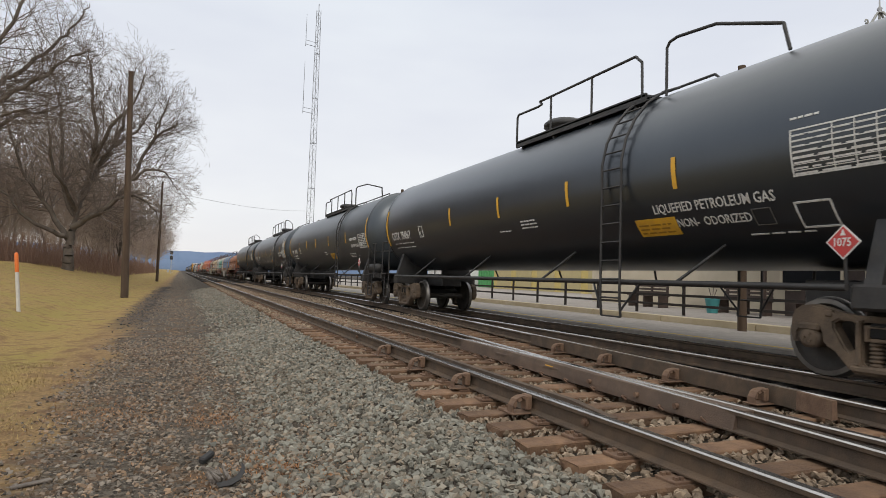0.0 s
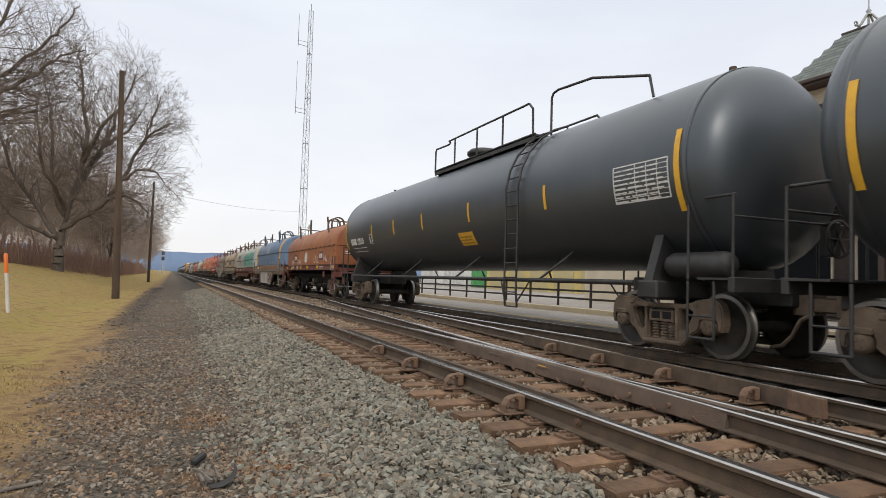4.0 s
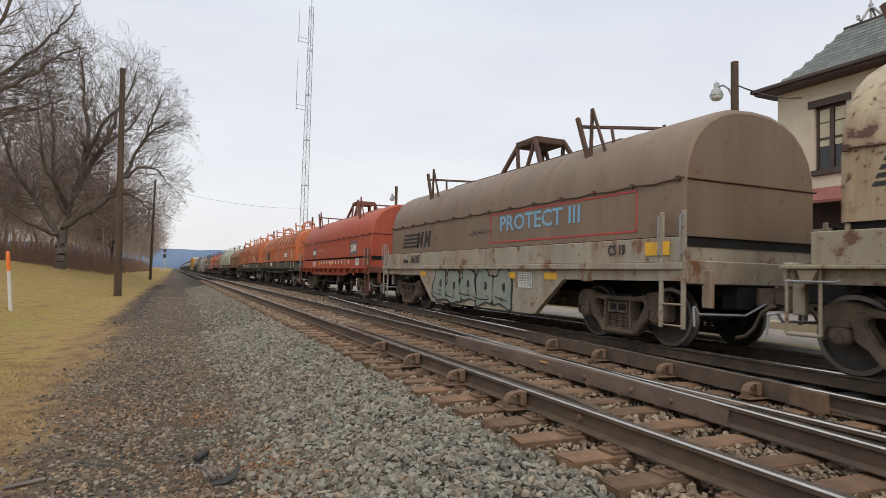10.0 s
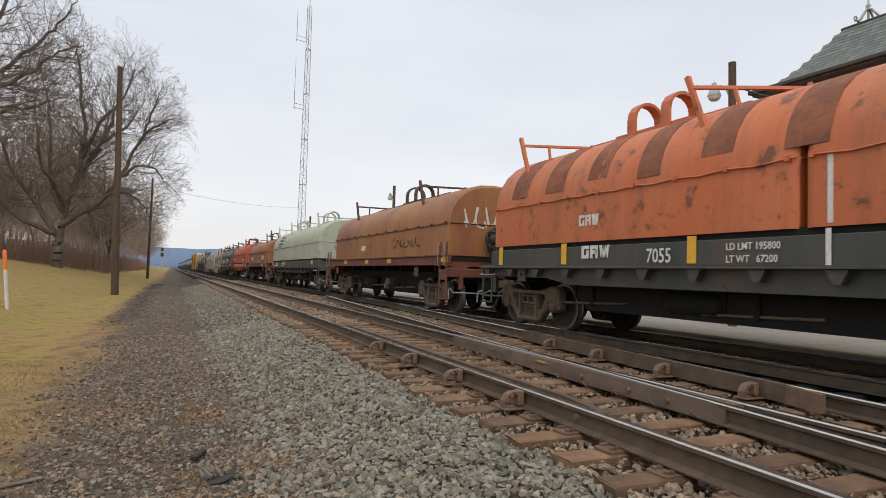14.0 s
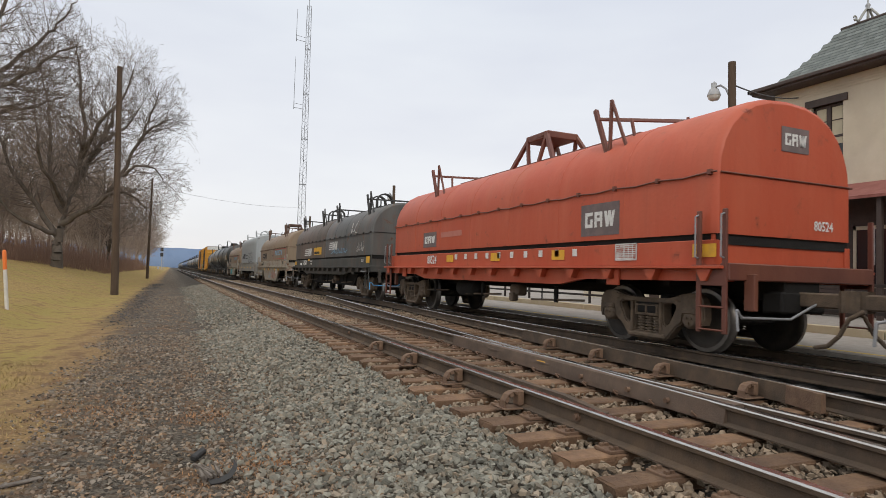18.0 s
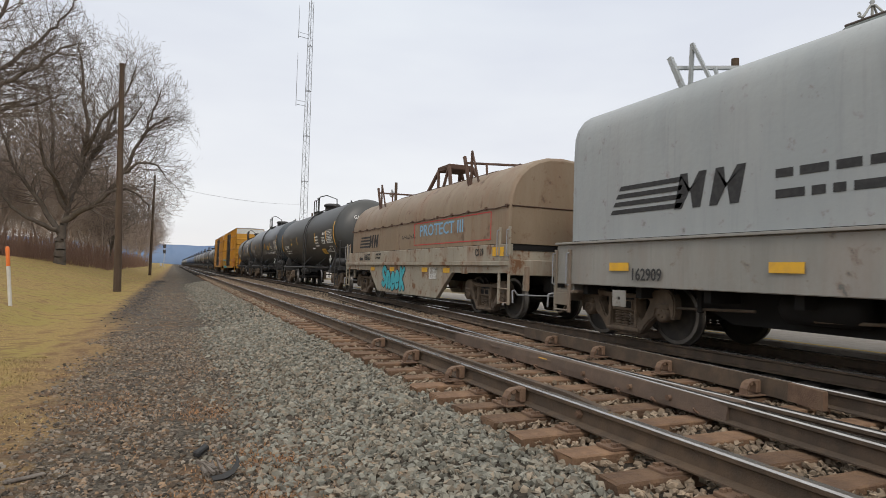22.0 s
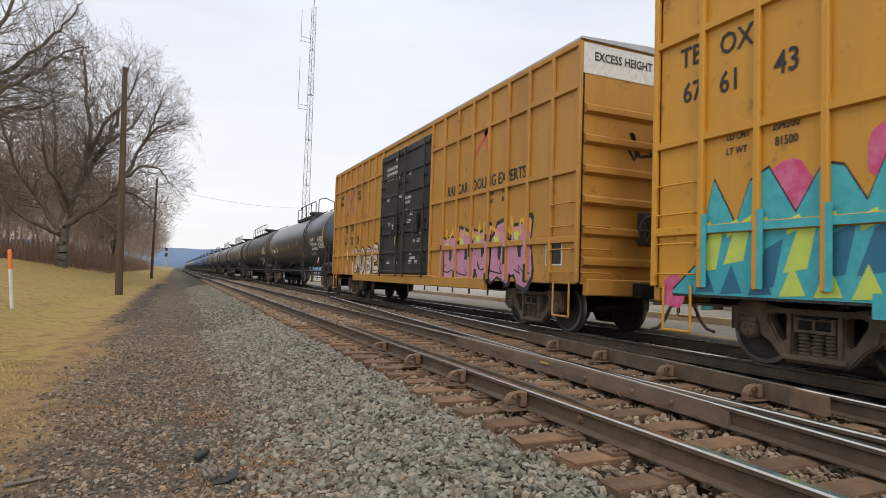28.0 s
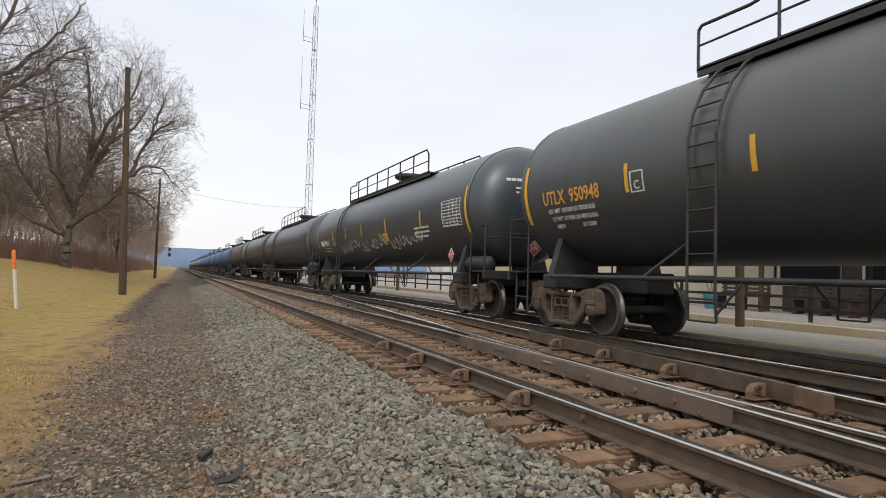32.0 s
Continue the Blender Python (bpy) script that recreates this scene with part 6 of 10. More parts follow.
    if detail and style == "oil":
        part("bottom_outlet", Build().lathe([(zc - R - 0.35, 0.12), (zc - R - 0.28, 0.2), (zc - R - 0.05, 0.24), (zc - R + 0.1, 0.24)], "z", (0, 0.6, 0), 14), gear, car)
        part("reservoir", Build().lathe([(-0.6, 0.0), (-0.58, 0.14), (-0.5, 0.2), (0.5, 0.2), (0.58, 0.14), (0.6, 0.0)], "y", (-0.7, tc * 0.22, 0.86), 14), gear, car, "air reservoir under the shell")
    couplers(car, half)
    for q in (-1, 1):
        bogie(car, q * tc / 2, wheels)
    CARS.append((car, s, wheels))
    car["half"] = half
    # yellow safety strips round the head seams and along the side
    for q in (-1, 1):
        on_tank(car, ring_piece(-q * (seam - 0.12) - 0.05, -q * (seam - 0.12) + 0.05, zc - 0.75, zc + 0.45, 10), R, zc, "safety_strip", M["yellow_mark"], "yellow reflective strip")
    if detail:
        for y in strips:
            on_tank(car, ring_piece(-y - 0.04, -y + 0.04, zc - 0.40, zc + 0.06, 5), R, zc, "safety_strip", M["yellow_mark"], "yellow reflective strip")
    for m in marks:
        m(car, R, zc, seam)
    return car


def hood_outline(w, z0, z1, top, n=14, square=False):
    """An arched hood: upright sides up to z1, then a half ellipse up to top."""
    pts = [(-w, z0), (-w, z1)]
    for i in range(1, n):
        a = math.pi * i / n
        c, s_ = math.cos(a), math.sin(a)
        p = 0.5 if square else 2.0 / 2.4
        x = -w * abs(c) ** p * (1 if c > 0 else -1)
        pts.append((x, z1 + (top - z1) * s_ ** (0.62 if square else 0.92)))
    pts += [(w, z1), (w, z0)]
    return pts


def hood(car, y0, y1, material, w=1.46, z0=1.42, z1=2.35, top=3.62, bracket="v", gear=None, label="arched steel hood", ribs=(), feet=None, zs=None, square=False):
    """One removable hood of a coil car, with its stacking brackets and lifting loops."""
    gear = gear or material
    o = hood_outline(w, z0, z1, top, 14, square)
    b = Build()
    n = len(o)
    r = 0.10
    rows = [(y0, 0.93), (y0 + 0.03, 0.975), (y0 + 0.12, 1.0), (y1 - 0.12, 1.0), (y1 - 0.03, 0.975), (y1, 0.93)]
    v = []
    for y, k in rows:
        v += [(x * (1 - (1 - k) * 0.55), y, z0 + (z - z0) * (1 - (1 - k) * 0.6)) for x, z in o]
    f = []
    for j in range(len(rows) - 1):
        for i in range(n - 1):
            f.append((j * n + i, j * n + i + 1, (j + 1) * n + i + 1, (j + 1) * n + i))
    b.add(v, f, True)
    b.add(v, [tuple(range(n)), tuple(range(len(v) - 1, len(v) - n - 1, -1))])
    h = part("hood", b, material, car, label)
    # the seam rod with clips half way up
    e = Build()
    zs = zs or z1 + 0.05
    fa, fb = feet or (y0 + (y1 - y0) * 0.20, y0 + (y1 - y0) * 0.785)
    n_clip = max(3, round((y1 - y0) / 0.95))
    line = [(-w - 0.015, y0 - 0.015, zs)]
    for i in range(n_clip + 1):
        line.append((-w - 0.02, y0 + 0.1 + (y1 - y0 - 0.2) * i / n_clip, zs))
        if i < n_clip:
            line.append((-w - 0.02, y0 + 0.1 + (y1 - y0 - 0.2) * (i + 0.5) / n_clip, zs - 0.03))
    e.path(line, 0.014, 5)
    e.path([(w + 0.015, y0 - 0.015, zs), (w + 0.015, y1 + 0.015, zs)], 0.014, 5)
    e.path([(-w * 0.96, y0 - 0.015, zs), (w * 0.96, y0 - 0.015, zs)], 0.014, 5)
    k = max(3, round((y1 - y0) / 0.95))
    for i in range(k + 1):
        y = y0 + 0.1 + (y1 - y0 - 0.2) * i / k
        e.box(-w - 0.045, -w + 0.01, y - 0.03, y + 0.03, zs - 0.035, zs + 0.035)
    if not square:
        part("seam_rod", e, gear, h, "clipped cable sagging along the hood's side")
    # welded seams round the hood
    m = 0 if square else max(2, round((y1 - y0) / 1.75))
    for i in range(1, m):
        y = y0 + (y1 - y0) * i / m
        rb = Build()
        for (xa, za), (xb, zb) in zip(o, o[1:]):
            ca = Vector((xa, 0, max(0.0, za - z1))).normalized() * 0.007
            cb = Vector((xb, 0, max(0.0, zb - z1))).normalized() * 0.007
            rb.add([(xa + ca.x, y - 0.014, za + ca.z), (xa + ca.x, y + 0.014, za + ca.z), (xb + cb.x, y + 0.014, zb + cb.z), (xb + cb.x, y - 0.014, zb + cb.z), (xa, y - 0.018, za), (xa, y + 0.018, za), (xb, y + 0.018, zb), (xb, y - 0.018, zb)], [(0, 1, 2, 3), (0, 4, 7, 3), (1, 5, 6, 2)])
        part("seam", rb, material, h)
    # ridge plank
    part("ridge", Build().box(-0.20, 0.20, y0 + (y1 - y0) * 0.22, y1 - (y1 - y0) * 0.18, top - 0.02, top + 0.09, 0.01), gear, h, "ridge beam on the hood")
    # lifting loops in the middle
    ym = (fa + fb) / 2 - 0.3
    if bracket == "arch":
        for q in (-1, 1):
            lp = Build().path([(q * 0.55, ym - 0.9, top - 0.12), (q * 0.40, ym - 0.40, top + 0.60), (q * 0.36, ym + 0.40, top + 0.60), (q * 0.55, ym + 0.9, top - 0.12)], 0.06, 4)
            part("lifting_frame", lp, gear, h, "splayed steel lifting frame")
            for e in (-0.4, 0.4):
                part("frame_leg", Build().rod((q * 0.40, ym + e, top + 0.58), (q * 0.48, ym + e * 0.5, top - 0.06), 0.05, 4), gear, h)
        part("frame_top", Build().box(-0.42, 0.42, ym - 0.46, ym + 0.46, top + 0.50, top + 0.66, 0.02), gear, h)
    else:
        for yy in (ym - 0.42, ym + 0.42):
            arc = [(-0.30, top - 0.02), (-0.30, top + 0.30)] + [(-0.30 * math.cos(math.pi * i / 8), top + 0.32 + 0.28 * math.sin(math.pi * i / 8)) for i in range(1, 8)] + [(0.30, top + 0.30), (0.30, top - 0.02)]
            v, f = [], []
            for x, z in arc:
                c = Vector((x, 0, max(0.0, z - top - 0.32))).normalized() if z > top + 0.32 else Vector((1 if x > 0 else -1, 0, 0))
                for e, dd in ((0, -0.10), (0, 0.10), (0.055, 0.10), (0.055, -0.10)):
                    v.append((x + c.x * e, yy + dd, z + c.z * e))
            for a in range(len(arc) - 1):
                for e in range(4):
                    f.append((a * 4 + e, a * 4 + (e + 1) % 4, a * 4 + 4 + (e + 1) % 4, a * 4 + 4 + e))
            part("lifting_loop", Build().add(v, f), gear, h, "steel lifting loop")
        for q in (-0.27, 0.27):
            part("loop_bar", Build().rod((q, ym - 0.9, top + 0.05), (q, ym + 0.9, top + 0.05), 0.05, 4), gear, h)
    # stacking brackets: slanting arms tied to the ridge
    for yy, q in ((fa, 1), (fb, 1)):
        for k in (-1, 1):
            a = Build()
            xb, zb = -w * 0.79, z1 + (top - z1) * 0.50
            p0 = Vector((k * xb, yy, zb))
            p1 = Vector((k * (xb - 0.02), yy + 0.38, top + 0.38))
            a.rod(p0, p1, 0.05, 4)
            if bracket != "plain":
                a.rod(p0, (k * (xb - 0.02), yy - 0.06, top + 0.46), 0.035, 4)
                a.rod((k * (xb - 0.02), yy - 0.06, top + 0.46), (k * xb * 0.97, yy - 0.42, zb + 0.14), 0.03, 4)
            a.rod((k * xb, yy + 0.28, top + 0.20), (k * 0.22, yy - 0.9, top + 0.07), 0.035, 4)
            a.rod((k * xb * 0.66, yy - 0.12, top + 0.14), (k * xb * 0.72, yy - 0.3, top - 0.28), 0.03, 4)
            a.box(k * xb - 0.08, k * xb + 0.08, yy - 0.12, yy + 0.12, zb - 0.06, zb + 0.02, 0.01)
            part("stacking_bracket", a, gear, h, "slanted steel stacking bracket")
    return h


def coil_car(tc, s, body, cover, label, hoods=1, form="flat", deck_z=1.24, bracket="v", w=1.40, top=3.68, z1=2.46, z0=None, gear=None, hood_gear=None, marks=(), ribs=False, cover2=None, gap=0.05, span=None, mid=None, belly=0.33, seam=None, square=False, brake=False):
    """A coil steel car with one or two removable hoods."""
    car = tagged(new("coil_car"), label, "coil car", "railway cars of the train")
    gear = gear or body
    wheels = []
    half = tc / 2 + 2.35
    dk = tc / 2 + 1.85
    hd = tc / 2 + 1.38
    fy, ry = span or (-tc / 2 - 1.38, tc / 2 + 0.4)
    back = max(tc / 2 + 1.25, ry + 0.30)      # the deck's trailing end
    centre = (fy + ry) / 2
    mid = centre if mid is None else mid
    z0 = z0 or deck_z + 0.44
    car["front"], car["rear"], car["w"], car["z1"], car["top"] = fy, ry, w, z1, top
    # side sills and deck
    for k in (-1, 1):
        def side(name, b, label=""):
            return part(name, b, body, car, label)

        def bar(x0, x1, y, z0_, z1_, c):
            return Build().box(min(k * x0, k * x1), max(k * x0, k * x1), -y, y + back - dk, z0_, z1_, c)

        if form == "flat":
            side("side_sill", bar(1.30, 1.42, dk - 0.25, deck_z + 0.002, z0 - 0.085, 0.01), "steel side sill")
            side("walkway_plate", bar(1.22, 1.60, dk, deck_z - 0.04, deck_z, 0.006), "worn side walkway plate")
            side("lower_sill", Build().prism([(-dk, deck_z - 0.042), (back, deck_z - 0.042), (back, deck_z - 0.20), (tc / 2 - 1.2, deck_z - 0.22), (tc / 2 - 1.9, deck_z - belly), (-tc / 2 + 1.9, deck_z - belly), (-tc / 2 + 1.2, deck_z - 0.22), (-dk, deck_z - 0.20)], k * 1.34, k * 1.44))
            m = round(2 * dk / 1.05)
            gs = Build().prism([(-0.13, deck_z - 0.045), (0.13, deck_z - 0.045), (0.04, deck_z - 0.20), (-0.04, deck_z - 0.20)], k * 1.42, k * 1.56).mesh("gusset", body)
            for i in range(m + 1):
                part("gusset", gs, body, car, at=(0, -dk + 0.3 + (dk + back - 0.6) * i / m, 0))
        elif form == "notch":
            side("side_sill", bar(1.38, 1.50, dk - 0.05, deck_z + 0.002, z0 - 0.02, 0.01), "steel side sill")
            side("walkway_plate", bar(1.36, 1.56, dk, deck_z - 0.10, deck_z, 0.01))
            e = 3.55
            o = centre
            side("deep_sill", Build().prism([(-dk, deck_z - 0.102), (back, deck_z - 0.102), (back, deck_z - 0.26), (o + e, deck_z - 0.28), (o + e - 0.95, 0.31), (o - e + 0.95, 0.31), (o - e, deck_z - 0.28), (-dk, deck_z - 0.26)], k * 1.38, k * 1.48), "deep steel side sill")
        elif square:
            side("side_sill", bar(1.36, 1.48, dk, deck_z + 0.12, z0 - 0.06, 0.012), "deep grey side sill")
            side("sill_flange", bar(1.30, 1.54, dk, z0 - 0.06, z0 - 0.02, 0.006))
        else:
            side("side_sill", bar(1.36, 1.50, dk, deck_z + 0.151, deck_z + 0.359, 0.012), "steel side sill")
            side("sill_flange", bar(1.30, 1.54, dk, deck_z + 0.36, deck_z + 0.40, 0.006))
            side("sill_flange", bar(1.30, 1.54, dk, deck_z + 0.12, deck_z + 0.15, 0.006))
    # floor shows in the gap below the hood, its black standing for shade
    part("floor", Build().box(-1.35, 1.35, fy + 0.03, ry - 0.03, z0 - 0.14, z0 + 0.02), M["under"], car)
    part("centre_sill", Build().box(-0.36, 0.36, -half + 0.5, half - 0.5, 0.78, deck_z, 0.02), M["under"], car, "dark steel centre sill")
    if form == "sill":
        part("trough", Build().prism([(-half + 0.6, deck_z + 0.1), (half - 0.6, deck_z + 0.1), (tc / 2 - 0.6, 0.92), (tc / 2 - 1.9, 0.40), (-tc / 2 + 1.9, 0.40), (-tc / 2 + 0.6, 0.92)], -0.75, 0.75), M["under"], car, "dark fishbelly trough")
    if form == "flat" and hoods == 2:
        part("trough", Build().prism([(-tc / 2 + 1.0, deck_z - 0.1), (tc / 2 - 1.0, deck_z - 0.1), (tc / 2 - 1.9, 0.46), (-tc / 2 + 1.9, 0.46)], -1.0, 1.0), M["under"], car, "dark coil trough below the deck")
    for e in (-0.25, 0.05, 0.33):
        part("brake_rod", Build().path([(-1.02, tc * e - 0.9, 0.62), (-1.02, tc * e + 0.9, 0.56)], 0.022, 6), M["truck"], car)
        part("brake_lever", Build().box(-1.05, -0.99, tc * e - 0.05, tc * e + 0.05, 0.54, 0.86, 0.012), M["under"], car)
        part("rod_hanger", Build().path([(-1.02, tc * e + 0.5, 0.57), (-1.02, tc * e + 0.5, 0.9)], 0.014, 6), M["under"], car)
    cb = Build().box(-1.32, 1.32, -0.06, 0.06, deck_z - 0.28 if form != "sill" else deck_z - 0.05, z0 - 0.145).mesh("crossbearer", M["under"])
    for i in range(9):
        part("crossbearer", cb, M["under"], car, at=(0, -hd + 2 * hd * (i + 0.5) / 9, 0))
    # ends: platform, buffers, ladders, hand brake
    for q in (-1, 1):
        b = Build()
        y = -dk if q < 0 else back
        b.box(-1.48, 1.48, min(y - q * 0.10, y + q * 0.05), max(y - q * 0.10, y + q * 0.05), deck_z - (0.30 if form == "notch" else 0.19), deck_z + 0.04, 0.015)
        b.box(-1.50, 1.50, min(y, y - q * 0.55), max(y, y - q * 0.55), deck_z - 0.03, deck_z + 0.015)
        part("end_platform", b, gear, car, "steel end platform")
        b = fy + 0.05 if q < 0 else ry - 0.11
        part("bulkhead", Build().box(-1.38, 1.38, b, b + 0.06, deck_z + 0.005, z0 - 0.005, 0.01), body, car, "steel bulkhead below the hood's end")
        part("draft_gear_box", Build().box(-0.45, 0.45, min(y - q * 0.3, y + q * 0.02), max(y - q * 0.3, y + q * 0.02), 0.62, deck_z - 0.32, 0.03), M["under"], car)
        part("uncoupling_bracket", Build().box(-1.16, -1.08, min(y, y + q * 0.16), max(y, y + q * 0.16), 0.66, deck_z - 0.1, 0.01), gear, car)
        for k in (-1, 1):
            yl = y - q * 0.42
            if hoods == 1:
                ld = part("corner_ladder", Build().box(k * 1.50 - 0.02, k * 1.50 + 0.02, yl - 0.035, yl + 0.035, 0.36, deck_z + 0.74, 0.006), gear, car, "flat steel corner ladder")
                part("stile", Build().box(k * 1.50 - 0.02, k * 1.50 + 0.02, yl + q * 0.42 - 0.035, yl + q * 0.42 + 0.035, 0.36, deck_z + 0.74, 0.006), gear, ld)
                for z in (0.40, 0.70):
                    part("rung", Build().path([(k * 1.51, yl, z), (k * 1.51, yl + q * 0.42, z)], 0.016, 6), gear, ld)
                part("tread_plate", Build().box(k * 1.51 - 0.012, k * 1.51 + 0.012, min(yl, yl + q * 0.42), max(yl, yl + q * 0.42), deck_z - 0.26, deck_z - 0.045, 0.004), gear, ld)
                for e in (0.0, 0.42):
                    part("grab_iron", Build().path([(k * 1.52, yl + q * e, deck_z + 0.10), (k * 1.575, yl + q * e, deck_z + 0.12), (k * 1.575, yl + q * e, deck_z + 0.66), (k * 1.52, yl + q * e, deck_z + 0.68)], 0.013, 6), M["galv"], ld, "bare steel grab iron")
            else:
                st = Build()
                st.path([(k * 1.50, yl, deck_z - 0.05), (k * 1.50, yl, 0.46), (k * 1.50, yl + q * 0.40, 0.46), (k * 1.50, yl + q * 0.40, deck_z - 0.05)], 0.022, 6)
                part("step", st, gear, car, "stirrup step")
                part("grab_iron", Build().path([(k * 1.56, yl - q * 0.25, deck_z - 0.16), (k * 1.63, yl - q * 0.25, deck_z - 0.18), (k * 1.63, yl + q * 0.32, deck_z - 0.18), (k * 1.56, yl + q * 0.32, deck_z - 0.16)], 0.013, 6), M["galv"], car, "bare steel grab iron")
        part("cut_lever", Build().path([(-1.52, y + q * 0.22, 0.42), (-1.52, y + q * 0.20, 0.66), (-1.44, y + q * 0.14, 0.68), (-1.36, y + q * 0.14, 0.58), (-0.5, y + q * 0.18, 0.56), (-0.05, y + q * 0.25, 0.78)], 0.018, 6), M["galv"], car, "bent coupler lever rod")
    # the hand brake stands at the leading end or at the trailing one
    hb = Build()
    yb, zb = (min(-dk + 0.12, fy - 0.27) if brake else back - 0.14), deck_z + 0.86
    hb.lathe([(-0.018, 0.265), (0.0, 0.255), (0.018, 0.265), (0.018, 0.295), (0.0, 0.305), (-0.018, 0.295), (-0.018, 0.265)], "y", (-0.12, yb, zb), 28)
    hb.lathe([(-0.03, 0.0), (-0.03, 0.05), (0.0, 0.13), (0.03, 0.15), (0.05, 0.0)], "y", (-0.12, yb, zb), 20)
    for i in range(8):
        t = i * math.pi / 4
        hb.rod((-0.12 + 0.27 * math.cos(t), yb, zb + 0.27 * math.sin(t)), (-0.12 + 0.1 * math.cos(t), yb + 0.01, zb + 0.1 * math.sin(t)), 0.014, 6)
    hb.box(-0.24, 0.0, yb + 0.03, yb + 0.22, zb - 0.32, zb + 0.22, 0.02)
    hb.box(-0.19, -0.05, yb + 0.05, yb + 0.15, deck_z, zb, 0.01)
    part("hand_brake", hb, M["black_gear"], car, "hand brake wheel and gearbox")
    # jacking pads under the sills beside the bogies
    for q in (-1, 1):
        for k in (-1, 1):
            pad = plate_with_holes([(-0.15, deck_z - 0.30), (0.15, deck_z - 0.30), (0.15, deck_z - 0.04), (-0.15, deck_z - 0.04)], [[(0.035 * math.cos(i * 1.047), deck_z - 0.17 + 0.035 * math.sin(i * 1.047)) for i in range(6)]], k * 1.45, k * 1.485, 0.008)
            part("jacking_pad", pad, body, car, "jacking pad with a round hole", at=(0, q * (tc / 2 - 0.35), 0.10 if form == "sill" else 0.0))
    # brake rigging below
    part("reservoir", Build().lathe([(-0.55, 0.0), (-0.53, 0.14), (-0.45, 0.2), (0.45, 0.2), (0.53, 0.14), (0.55, 0.0)], "y", (-0.9, tc * 0.14, 0.70), 14), M["under"], car, "air reservoir")
    part("brake_valve", Build().box(-1.2, -0.95, -tc * 0.12 - 0.18, -tc * 0.12 + 0.18, 0.62, 0.86, 0.04).box(-1.28, -1.1, -tc * 0.12 - 0.07, -tc * 0.12 + 0.07, 0.5, 0.7, 0.03), M["truck"], car, "brake control valve")
    # hoods
    if hoods == 1:
        hood(car, fy, ry, cover, w, z0, z1, top, bracket, hood_gear, zs=seam, square=square)
    else:
        hood(car, fy, mid - gap, cover, w, z0, z1, top, bracket, hood_gear, feet=(-6.27, -1.55), zs=seam)
        hood(car, mid + gap, ry, cover2 or cover, w, z0, z1, top, bracket, hood_gear, feet=(1.35, 6.05), zs=seam)
    couplers(car, half)
    for q in (-1, 1):
        bogie(car, q * tc / 2, wheels)
    CARS.append((car, s, wheels))
    for m in marks:
        m(car, w, z0, z1, hd, dk, deck_z)
    return car


